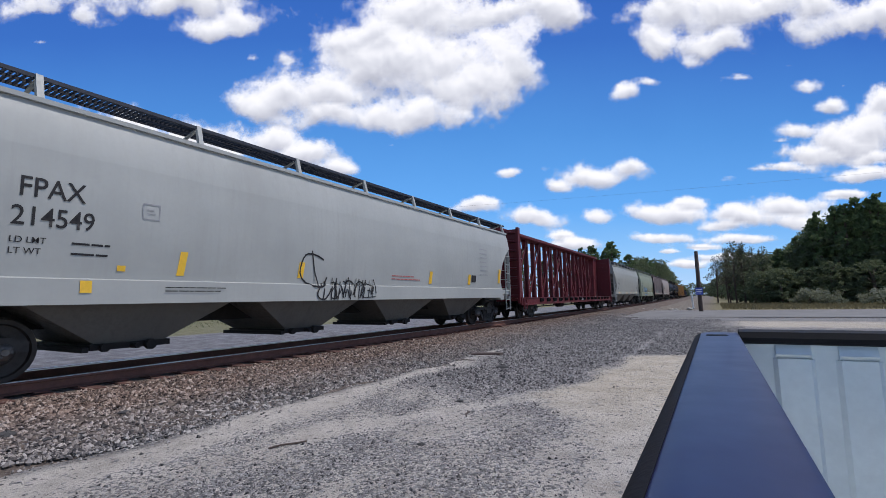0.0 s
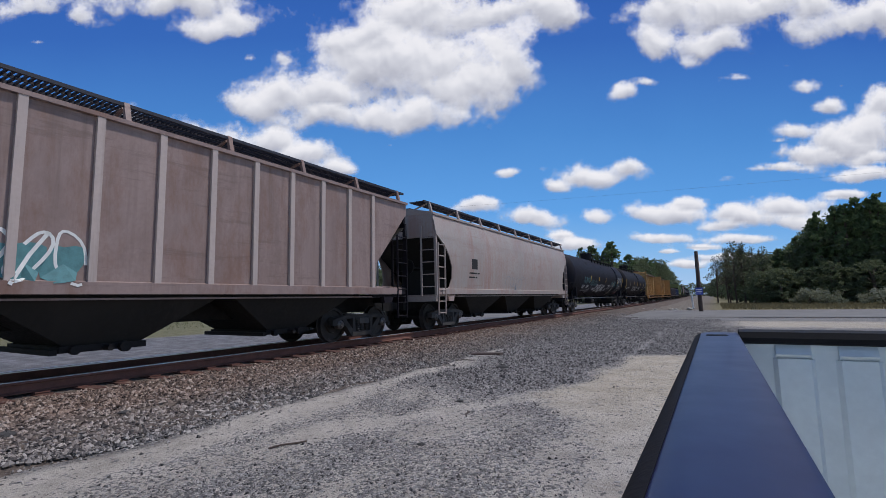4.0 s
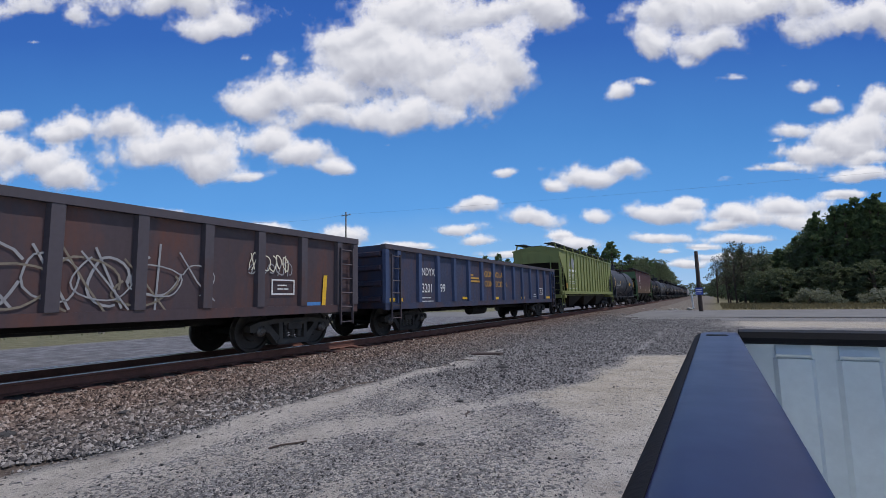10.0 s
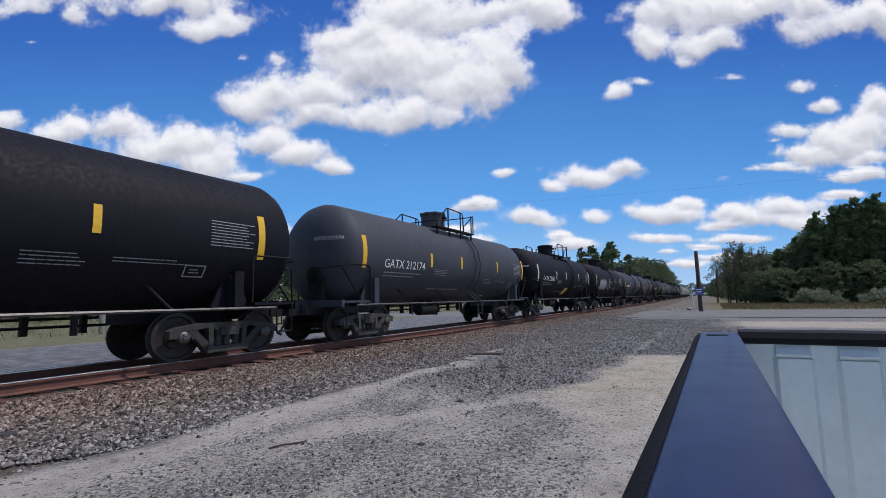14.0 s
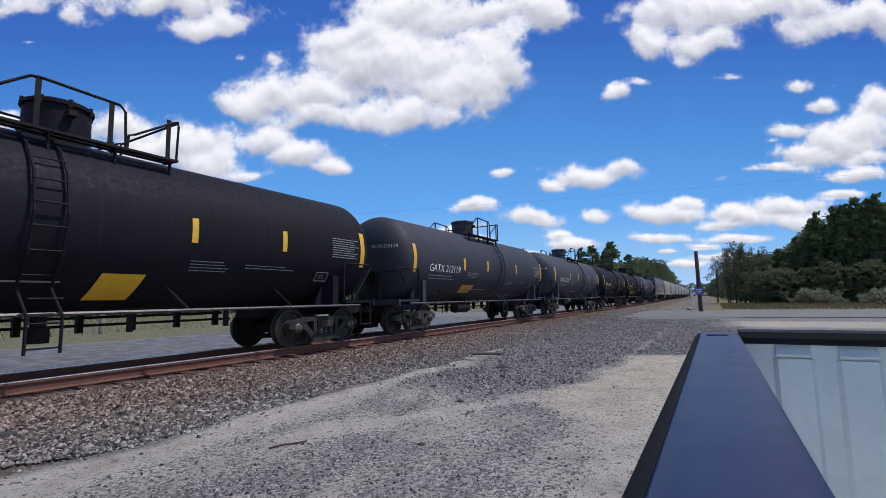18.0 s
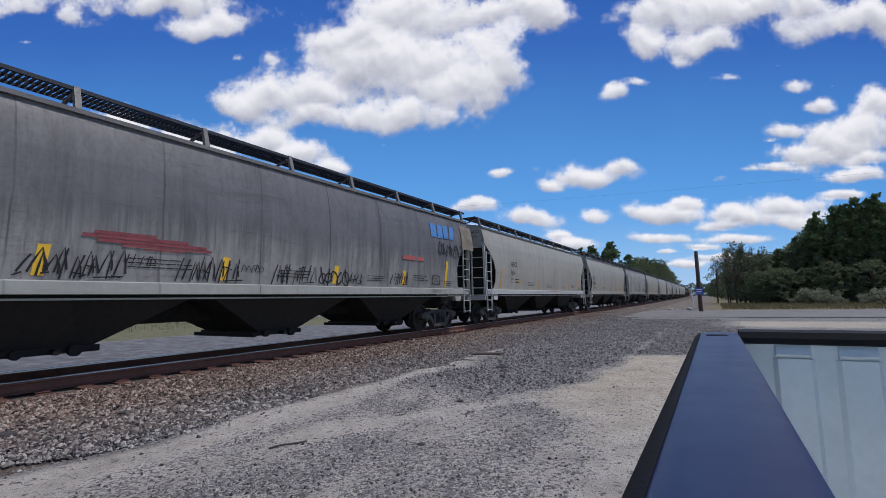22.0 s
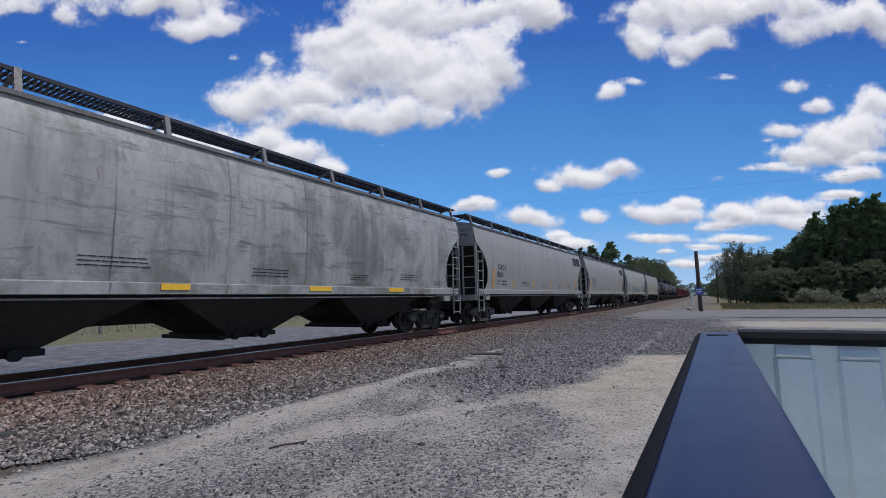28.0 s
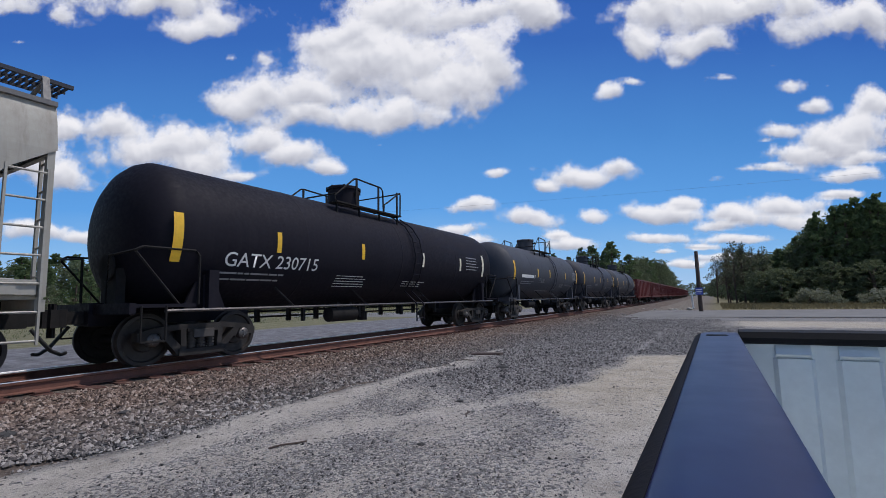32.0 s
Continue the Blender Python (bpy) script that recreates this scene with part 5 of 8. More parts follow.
    for x in (0.55,):
        k.beam((x, -hb + 3.5, 0.55), (x, hb - 3.5, 0.55), 0.06, 0.06)
        for i in range(8):
            y = -hb + 4 + (2 * hb - 8) * i / 7
            k.box(x - 0.04, x + 0.04, y - 0.05, y + 0.05, 0.55, 0.92)
    part("brake_rod", k, steel_dark, car)
    k = Kit().lathe([(-0.5, 0.05), (-0.45, 0.2), (0.45, 0.2), (0.5, 0.05)], "y", (0.7, -2.5, 0.62), 14)
    part("air_reservoir", k, steel_dark, car, smooth=True)
    bogie(car, -(L / 2 - 3.1))
    bogie(car, L / 2 - 3.1)
    ends(car, L / 2)
    decals(car, lambda z: 1.50, rows, -L / 2)
    return car


# ---- gondola ----
def gondola_car(L, paint, label, rows=(), posts=14, chord=None, zt=2.68, name="gondola_car", post_paint=None):
    car = thing(name, label, "gondola car", "cars of the freight train")
    pp = post_paint or paint
    hb = L / 2 - 0.60
    part("floor", Kit().box(-1.40, 1.40, -hb + 0.05, hb - 0.05, 0.92, 1.02), paint, car)
    for s in (1, -1):
        part("side_wall", Kit().box(min(s * 1.42, s * 1.46), max(s * 1.42, s * 1.46), -hb, hb, 0.82, zt - 0.1), paint, car)
        k = Kit().prism([(s * 1.38, zt - 0.14), (s * 1.56, zt - 0.14), (s * 1.56, zt), (s * 1.38, zt)], "y", -hb - 0.02, hb + 0.02)
        part("top_chord", k, chord or paint, car)
        k = Kit().prism([(s * 1.44, 0.80), (s * 1.53, 0.80), (s * 1.53, 0.98), (s * 1.44, 0.98)], "y", -hb, hb)
        part("bottom_chord", k, paint, car)
        step = (hb - 0.66) / (posts // 2 - 0.5)
        for y in [step * (i - posts // 2 + 0.5) for i in range(posts // 2 * 2)] + [-hb + 0.08, hb - 0.08]:
            def post():
                return Kit().prism([(s * 1.46, -0.12), (s * 1.46, 0.12), (s * 1.55, 0.085), (s * 1.55, -0.085)], "z", 0.985, zt - 0.145).mesh("side_post")
            part("side_post", shared(("gpost", s, pp.name, zt), post, pp), None, car, at=pose(0, y, 0))
        e = s * hb
        part("end_wall", Kit().box(-1.42, 1.42, min(e, e - s * 0.05), max(e, e - s * 0.05), 0.84, zt - 0.02), paint, car)
        k = Kit()
        for z in (1.1, 1.55, 2.0, 2.4):
            k.prism([(e, z - 0.09), (e + s * 0.10, z - 0.05), (e + s * 0.10, z + 0.05), (e, z + 0.09)], "x", -1.40, 1.40)
        part("end_rib", k, paint, car)["kind"] = "stuff"
        part("draft_sill", Kit().box(-0.3, 0.3, min(s * (hb - 3), s * (hb + 0.2)), max(s * (hb - 3), s * (hb + 0.2)), 0.66, 0.9), steel_dark, car)
        for sx in (1, -1):
            part("ladder", ladder(0.42, 0.5, 2.4, 6), chord or paint, car, at=pose(sx * 1.58, s * (hb - 0.45) - 0.21, 0))
    part("centre_sill", Kit().box(-0.3, 0.3, -hb + 2.5, hb - 2.5, 0.62, 0.92), steel_dark, car)
    k = Kit().lathe([(-0.7, 0.05), (-0.65, 0.2), (0.65, 0.2), (0.7, 0.05)], "y", (0.85, -1.0, 0.62), 14)
    part("air_reservoir", k, steel_dark, car, smooth=True)
    part("brake_rod", Kit().beam((0.9, -4, 0.7), (0.9, 4, 0.66), 0.05, 0.05), steel_dark, car)
    bogie(car, -(L / 2 - 2.3))
    bogie(car, L / 2 - 2.3)
    ends(car, L / 2)
    decals(car, lambda z: 1.46 if z < zt - 0.14 else 1.56, rows, -hb)
    return car
# ---- the train, from its head backwards ----
RUST = (0.16, 0.07, 0.045)
pale_grey = car_paint("paint_pale_grey", (0.3749, 0.3828, 0.3678), (0.264, 0.2552, 0.2376), 0.25, seam=0.0)
light_grey = car_paint("paint_light_grey", (0.385, 0.386, 0.354), (0.19, 0.175, 0.155), 0.45, seam=1.98, smudge=0.2)
warm_white = car_paint("paint_warm_white", (0.375, 0.358, 0.318), (0.17, 0.14, 0.105), 0.5, seam=1.98, smudge=0.15)
cool_white = car_paint("paint_cool_white", (0.325, 0.318, 0.302), (0.17, 0.155, 0.135), 0.4, seam=1.98, smudge=0.15)
dirty_white = car_paint("paint_grimy_white", (0.368, 0.372, 0.36), (0.13, 0.125, 0.115), 0.85, seam=1.98, rust=RUST, rust_amount=0.05, smudge=0.8)
soot_grey = car_paint("paint_sooty_grey", (0.155, 0.152, 0.160), (0.06, 0.058, 0.062), 0.85, seam=1.98, smudge=0.4, low=(0.30, 0.29, 0.275))
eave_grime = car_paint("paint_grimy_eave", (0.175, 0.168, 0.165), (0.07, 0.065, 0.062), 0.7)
scabbed = car_paint("paint_flaking_white", (0.4, 0.4, 0.384), (0.15, 0.14, 0.13), 0.8, seam=1.98, rust=(0.15, 0.13, 0.115), rust_amount=0.2, smudge=0.85)
pale_green = car_paint("paint_pale_green", (0.3024, 0.3293, 0.2419), (0.252, 0.2436, 0.168), 0.35, seam=0.0)
sill_white = car_paint("paint_sill_white", (0.493, 0.493, 0.476), (0.25, 0.22, 0.18), 0.30)
mauve_rust = car_paint("paint_weathered_mauve", (0.306, 0.225, 0.207), (0.15, 0.10, 0.085), 0.7, rust=(0.20, 0.11, 0.08), rust_amount=0.5, smudge=0.4)
mauve_post = car_paint("paint_post_pale", (0.48, 0.40, 0.37), (0.2, 0.14, 0.11), 0.5)
pinkish = car_paint("paint_faded_pink_grey", (0.391, 0.348, 0.323), (0.34, 0.17, 0.13), 0.75, smudge=0.3)
maroon = car_paint("paint_maroon", (0.125, 0.022, 0.028), (0.065, 0.028, 0.027), 0.5, rust=(0.085, 0.04, 0.034), rust_amount=0.1, gloss=0.22)
maroon_wood = car_paint("boards_maroon", (0.13, 0.026, 0.032), (0.07, 0.03, 0.028), 0.5, gloss=0.2)
ochre = car_paint("paint_ochre", (0.46, 0.265, 0.095), (0.20, 0.10, 0.055), 0.6, rust=(0.17, 0.07, 0.04), rust_amount=0.3)
ochre_board = car_paint("boards_ochre", (0.52, 0.315, 0.125), (0.22, 0.11, 0.05), 0.55, rust=(0.14, 0.06, 0.04), rust_amount=0.1)
# shade on the chord's face and underside is put into this brown
chord_shade_brown = car_paint("paint_ochre_browned", (0.15, 0.085, 0.045), (0.12, 0.06, 0.04), 0.6)
gon_purple = car_paint("paint_gondola_brown", (0.075, 0.053, 0.060), (0.045, 0.034, 0.037), 0.5, rust=(0.125, 0.052, 0.038), rust_amount=0.6)
gon_blue = car_paint("paint_gondola_blue", (0.050, 0.058, 0.105), (0.038, 0.036, 0.045), 0.5, rust=(0.105, 0.055, 0.045), rust_amount=0.6)
leaf_green = car_paint("paint_leaf_green", (0.245, 0.275, 0.095), (0.18, 0.17, 0.065), 0.7, rust=(0.17, 0.13, 0.055), rust_amount=0.2)
rust_brown = car_paint("paint_rusted_brown", (0.098, 0.032, 0.026), (0.058, 0.026, 0.022), 0.7, rust=(0.085, 0.034, 0.030), rust_amount=0.2, seam=1.75, low=(0.145, 0.088, 0.040))
moss_green = car_paint("paint_moss_green", (0.12, 0.20, 0.10), (0.08, 0.09, 0.05), 0.4)
tank_black = car_paint("paint_tank_black", (0.0130, 0.0118, 0.0178), (0.026, 0.0235, 0.028), 0.35, rough=0.62, gloss=0.13, dent=0.012)
tank_soot = car_paint("paint_tank_sooty", (0.0150, 0.0125, 0.0166), (0.028, 0.0235, 0.027), 0.4, rough=0.62, gloss=0.13, dent=0.012)
tank_grey = car_paint("paint_tank_grey", (0.050, 0.054, 0.068), (0.085, 0.082, 0.085), 0.4, rough=0.62, gloss=0.32, dent=0.012)
tank_slate = car_paint("paint_tank_slate", (0.040, 0.042, 0.056), (0.068, 0.065, 0.070), 0.35, rough=0.62, gloss=0.30, dent=0.012)
# bay colours, darkened to hold the shade beneath the cars
bay_shade_black = car_paint("paint_bay_black", (0.026, 0.0245, 0.023), (0.052, 0.046, 0.041), 0.5, rough=0.7, gloss=0.15)
bay_shade_grey = car_paint("paint_bay_grey", (0.13, 0.125, 0.115), (0.045, 0.04, 0.035), 0.8)
gon_red = car_paint("paint_gondola_red", (0.16, 0.034, 0.032), (0.10, 0.05, 0.04), 0.5)

CARS = []


def couple(car, a, b):
    """Sets a car between two coupling points of the train, in metres from its zero."""
    CARS.append((car, (a + b) / 2))


def tank_rows(mark, big="y", extra=(), sign=False, mid=(5.4, 7.5, 10.7), L=14.7):
    e = L - 0.62
    rows = [("bar", big, 2.0, 1.96, 0.17, 0.90), ("print", "g", 3.0, 1.86, 2.0, 2, 0.05, 0.05),
            ("bar", big, mid[0], 2.14, 0.14, 0.46), ("bar", big, mid[1], 2.18, 0.12, 0.45), ("bar", big, mid[2], 2.18, 0.12, 0.45),
            ("bar", big, e - 0.05, 1.96, 0.16, 0.92), ("print", "g", e - 1.1, 2.62, 0.98, 9, 0.032, 0.026),
            ("print", "g", 5.75, 2.06, 1.0, 4, 0.028, 0.03), ("print", "g", 9.75, 1.84, 0.85, 4, 0.026, 0.03), ("print", "g", 10.9, 1.82, 1.3, 2, 0.026, 0.03),
            ("frame", "g", e - 1.5, 1.56, 0.40, 0.22, 0.022), ("bar", "g", 5.7, 1.42, 2.2, 0.025)]
    if mark:
        rows.append(("text", "w", 2.95, 2.02, 0.27, mark, 1.02))
    if sign:
        rows.append(("bar", "y", 6.0, 1.20, 0.95, 0.34))
    return rows + list(extra)


def hopper_rows(mark, num, ink="k", ys=(1.5, 3.8, 6.6, 9.6, 12.5, 15.0), my="y", extra=(), z=2.32, size=0.28, tx=2.0, step=0.42, wide=1.0):
    rows = [("bar", my, y, 1.50, 0.15, 0.44 if 0 < i < len(ys) - 1 else 0.88, 0.12) for i, y in enumerate(ys)]
    rows += [("text", ink, tx, z - step - 0.20, 0.08, "LD LMT"), ("text", ink, tx, z - step - 0.34, 0.08, "LT WT"), ("print", ink, tx + 0.55, z - step - 0.20, 0.6, 2, 0.075, 0.06), ("frame", "g", tx + 1.35, z - 0.2, 0.26, 0.28, 0.02),
             ("print", "k", 5.0, 1.80, 1.2, 3, 0.032, 0.035), ("print", "k", 8.0, 1.74, 1.0, 3, 0.032, 0.035), ("print", "k", 10.9, 1.72, 0.8, 3, 0.03, 0.03), ("print", "k", 13.1, 1.80, 0.9, 3, 0.034, 0.035), ("print", "k", 15.0, 1.66, 0.6, 3, 0.03, 0.03), ("frame", "d", 14.2, 1.30, 0.5, 0.09, 0.02)]
    if mark:
        rows += [("text", ink, tx + 0.06, z, size, mark, wide), ("text", ink, tx, z - step, size, num, wide)]
    return rows + list(extra)


couple(hopper_car(21.4, pale_grey, bay_shade_grey, "pale grey covered hopper car with a black spray tag", 4, skirt=0.15, rows=[
    ("text", "k", 2.30, 2.58, 0.30, "FPAX", 0.84), ("text", "k", 2.24, 2.18, 0.29, "214549", 0.86), ("text", "k", 2.25, 1.94, 0.09, "LD LMT"), ("text", "k", 2.25, 1.79, 0.09, "LT WT"), ("print", "k", 2.95, 1.95, 0.5, 2, 0.055, 0.095),
    ("frame", "g", 3.88, 2.46, 0.28, 0.27, 0.02), ("bar", "y", 4.5, 1.56, 0.13, 0.42, 0.12), ("bar", "y", 7.2, 1.60, 0.16, 0.36, 0.12), ("bar", "y", 3.57, 1.60, 0.12, 0.09),
    ("bar", "y", 3.08, 1.26, 0.15, 0.18), ("blades", "k", 8.1, 1.12, 1.7, 0.52, 12, 0.034), ("scrawl", "k", 7.3, 1.35, 0.8, 0.85, 1, 0.036), ("scrawl", "k", 7.8, 1.12, 0.8, 0.40, 2, 0.036), ("scrawl", "k", 8.7, 1.16, 1.1, 0.44, 3, 0.034), ("print", "r", 10.7, 1.75, 1.5, 2, 0.05, 0.04), ("print", "g", 16.5, 3.0, 0.8, 7, 0.07, 0.10),
    ("bar", "y", 12.73, 1.58, 0.17, 0.40, 0.12), ("bar", "y", 15.5, 1.60, 0.2, 0.38, 0.12), ("bar", "y", 18.3, 1.70, 0.2, 0.6, 0.12), ("bar", "k", 15.8, 1.7, 0.38, 0.26), ("print", "k", 4.3, 1.34, 1.2, 2, 0.03, 0.03)]), -0.8, 20.6)
couple(centerbeam_car(24.5, maroon, maroon_wood, "maroon empty centre-beam flat car with end bulkheads", rows=[("text", "g", 4.73, 0.82, 0.17, "NS", 1.2), ("text", "g", 5.74, 0.82, 0.17, "120422", 1.0), 
    ("bar", "w", 11.8, 0.92, 0.8, 0.02), ("bar", "w", 11.8, 0.88, 0.8, 0.02), ("bar", "w", 11.8, 0.84, 0.8, 0.02), ("bar", "g", 12.7, 0.82, 0.35, 0.16), ("bar", "y", 13.2, 0.9, 0.5, 0.10),
    ("frame", "w", 16.7, 0.76, 0.46, 0.28, 0.03), ("print", "g", 9.5, 0.93, 0.75, 2, 0.06, 0.04)]), 20.6, 45.1)
couple(hopper_car(18.5, light_grey, bay_shade_grey, "light grey covered hopper car with vertical weld seams", 3, seams=(0.087, 0.157, 0.232, 0.39, 0.47, 0.63, 0.71, 0.86), rows=[
    ("text", "k", 1.96, 2.60, 0.25, "CITX"), ("text", "k", 1.95, 2.19, 0.25, "701291"), ("print", "k", 1.84, 1.88, 0.55, 2, 0.08, 0.07), ("frame", "g", 3.7, 2.38, 0.28, 0.28, 0.02),
    ("bar", "y", 1.9, 1.31, 0.9, 0.10), ("bar", "y", 6.6, 1.31, 0.7, 0.10), ("bar", "y", 9.4, 1.31, 0.6, 0.10), ("bar", "y", 11.7, 1.31, 0.6, 0.10), ("bar", "y", 14.2, 1.31, 0.7, 0.10),
    ("print", "k", 14.6, 2.0, 0.8, 2, 0.06, 0.05), ("bar", "r", 10.5, 1.58, 0.3, 0.14)]), 45.1, 63.6)
couple(hopper_car(16.9, pale_green, bay_shade_black, "pale green covered hopper car with light-blue painted piece", 3, ridges=True, skirt=0.26, rows=[
    ("text", "q", 1.86, 2.58, 0.31, "ATGX", 0.80), ("text", "q", 1.84, 2.20, 0.27, "634", 1.0), ("blades", "k", 1.70, 1.55, 1.05, 0.62, 7, 0.034), ("bar", "k", 1.70, 1.86, 1.1, 0.03), ("bar", "k", 1.75, 1.60, 0.9, 0.03), ("bubble", "s", 3.95, 1.02, 3.3, 1.14, 7, "n", 0.042), ("bubble", "s", 3.95, 1.55, 0.9, 0.66, 1, "n", 0.042),
    ("scrawl", "k", 3.25, 1.9, 0.65, 0.36, 3, 0.026), ("blades", "k", 7.4, 1.50, 0.7, 0.5, 7, 0.022), ("blades", "d", 8.4, 1.5, 2.2, 0.6, 10, 0.026),
    ("blades", "k", 11.0, 1.75, 0.9, 0.22, 7, 0.024), ("blades", "k", 11.1, 1.48, 0.8, 0.22, 7, 0.024), ("scrawl", "k", 12.5, 1.9, 0.95, 0.30, 5, 0.028), ("scrawl", "d", 13.3, 1.57, 0.5, 0.55, 1, 0.04),
    ("bar", "o", 3.83, 1.46, 0.17, 0.46, 0.1), ("bar", "o", 5.85, 1.5, 0.14, 0.38, 0.1), ("bar", "o", 9.2, 1.47, 0.17, 0.46, 0.1), ("bar", "o", 11.4, 1.47, 0.16, 0.46, 0.1), ("bar", "o", 13.9, 1.5, 0.15, 0.75, 0.1),
    ("frame", "k", 12.6, 1.58, 0.46, 0.28, 0.03), ("print", "d", 2.25, 1.20, 1.4, 1, 0.10), ("print", "d", 1.8, 1.52, 1.6, 1, 0.06), ("print", "d", 1.8, 1.36, 1.9, 1, 0.06)]), 63.6, 80.5)
couple(hopper_car(17.3, mauve_rust, bay_shade_black, "weathered mauve ribbed hopper car streaked with rust", 3, style="flat", posts=14, post_paint=mauve_post, rows=[
    ("fat", "t", 3.6, 1.40, 3.6, 0.55, 8), ("scrawl", "w", 3.5, 1.38, 3.8, 0.8, 8, 0.05), ("print", "g", 1.8, 1.7, 1.0, 3, 0.09, 0.07)], end_paint=tank_soot), 80.5, 97.8)
couple(hopper_car(17.8, pinkish, bay_shade_black, "faded pink-grey covered hopper car with rust blotches", 3, rows=[
    ("bar", "k", 2.6, 2.2, 0.5, 0.4), ("print", "k", 2.4, 2.0, 0.9, 2, 0.1, 0.06), ("scrawl", "g", 6.0, 1.5, 2.5, 0.6, 5, 0.04)]), 97.8, 115.6)
couple(tank_car(21.7, tank_black, "long black tank car covered in silver and teal tags", R=1.56, tz=2.67, gear="right", ladder_at=5.38, shift=0.0, off=0.65, slide=-0.3, head="SHQX 50588", rows=[
    ("text", "w", 3.85, 1.72, 0.24, "SHQX", 0.95), ("text", "w", 5.10, 1.72, 0.24, "50588", 0.95), ("scrawl", "t", 4.1, 2.08, 1.9, 0.42, 6, 0.05), ("scrawl", "t", 6.3, 1.92, 2.1, 0.40, 8, 0.035),
    ("tag", "v", 8.45, 1.48, 0.52, "CHEAK", 1.62, 0.17, 0.12), ("scrawl", "g", 5.9, 1.33, 0.8, 0.35, 6, 0.025), ("bar", "v", 7.55, 1.58, 0.62, 0.17), ("frame", "g", 6.75, 1.66, 0.3, 0.26, 0.02),
    ("bar", "y", 5.97, 2.2, 0.15, 0.44), ("bar", "y", 9.0, 2.3, 0.13, 0.32), ("bar", "y", 11.7, 2.27, 0.13, 0.36), ("bar", "g", 12.2, 1.52, 0.5, 0.22), ("scrawl", "w", 13.1, 1.7, 1.0, 0.35, 5, 0.025),
    ("text", "g", 13.1, 1.95, 0.13, "LIQUEFIED PETROLEUM GAS", 0.98), ("scrawl", "t", 14.3, 2.06, 0.8, 0.3, 4, 0.04), ("bar", "p", 15.33, 1.22, 0.14, 1.05), ("scrawl", "t", 15.6, 1.95, 0.9, 0.42, 4, 0.035),
    ("tag", "v", 16.9, 2.36, 0.48, "LOMA", 1.50, 0.035, 0.25), ("tag", "v", 16.98, 2.32, 0.54, "LOMA", 1.45, 0.030, 0.2), ("scrawl", "t", 17.2, 2.02, 1.3, 0.36, 5, 0.04),
    ("print", "g", 18.85, 2.68, 1.12, 9, 0.034, 0.027), ("bar", "y", 20.05, 1.95, 0.15, 0.92), ("bar", "y", 17.36, 2.2, 0.13, 0.42), ("text", "w", 17.88, 1.95, 0.12, "NON-ODORIZED", 1.0), ("text", "w", 17.78, 1.79, 0.10, "LIQUEFIED PETROLEUM GAS", 0.86),
    ("frame", "g", 17.74, 1.50, 0.52, 0.28, 0.022), ("diamond", "w", 18.83, 1.44, 0.18), ("diamond", "r", 18.83, 1.44, 0.145), ("bar", "w", 18.77, 1.40, 0.12, 0.07), ("print", "g", 4.1, 1.6, 1.9, 2, 0.045, 0.05)]), 115.6, 137.3)
couple(tank_car(20.2, tank_soot, "black tank car with a white spray tag", R=1.56, tz=2.67, gear="left", ladder_at=-0.15, shift=-0.6, off=0.65, slide=-0.6, head="SHQX 5038", rows=[
    ("text", "w", 2.85, 1.82, 0.24, "SHQX 5038", 1.05), ("print", "g", 2.8, 1.68, 1.8, 2, 0.045, 0.05), ("bar", "y", 2.0, 1.94, 0.16, 0.9), ("bar", "p", 4.9, 2.12, 0.13, 0.45), ("diamond", "g", 0.95, 1.40, 0.15),
    ("tag", "v", 6.9, 1.64, 0.50, "1GAWDSOM", 1.78, 0.07, 0.10), ("tag", "v", 6.95, 1.64, 0.54, "1GAWDSOM", 1.78, 0.03, 0.13),
    ("bar", "y", 7.74, 2.25, 0.14, 0.42), ("bar", "y", 10.7, 2.28, 0.13, 0.38), ("bar", "y", 13.26, 2.28, 0.12, 0.38), ("bar", "w", 11.5, 3.02, 0.42, 0.07),
    ("bar", "y", 16.3, 2.22, 0.13, 0.40), ("text", "w", 16.22, 2.04, 0.12, "LIQUEFIED PETROLEUM GAS", 0.98), ("text", "w", 16.22, 1.86, 0.12, "NON-ODORIZED", 0.95), ("frame", "w", 16.72, 1.50, 0.48, 0.28, 0.025),
    ("diamond", "w", 17.75, 1.43, 0.19), ("diamond", "r", 17.75, 1.43, 0.15), ("bar", "w", 17.69, 1.40, 0.12, 0.06), ("bar", "l", 15.3, 1.66, 0.76, 0.24), ("print", "k", 15.36, 1.80, 0.6, 2, 0.04, 0.04),
    ("print", "g", 18.05, 2.70, 1.12, 9, 0.034, 0.027), ("bar", "y", 19.25, 1.95, 0.16, 0.9)]), 137.3, 157.5)
CB = [("text", "w", 3.42, 0.80, 0.17, "TTZX", 1.2), ("text", "w", 4.60, 0.80, 0.17, "35707", 1.05), ("bar", "y", 13.45, 0.86, 0.5, 0.12), ("bar", "y", 18.0, 0.84, 0.5, 0.14), ("bar", "y", 21.6, 0.84, 0.7, 0.14), ("frame", "w", 16.95, 0.74, 0.62, 0.32, 0.035), ("bar", "d", 3.0, 0.82, 0.7, 0.16), ("print", "w", 2.0, 0.92, 0.7, 1, 0.12)]
ochre_sill = car_paint("paint_ochre_rusted", (0.33, 0.155, 0.05), (0.11, 0.05, 0.032), 0.8, rust=(0.12, 0.05, 0.034), rust_amount=0.5)
couple(centerbeam_car(23.8, ochre, ochre_board, "ochre yellow empty centre-beam flat car with end bulkheads", rows=[r[:2] + (r[2] - 0.6,) + r[3:] for r in CB], chord=chord_shade_brown, sill=ochre_sill), 157.5, 181.3)
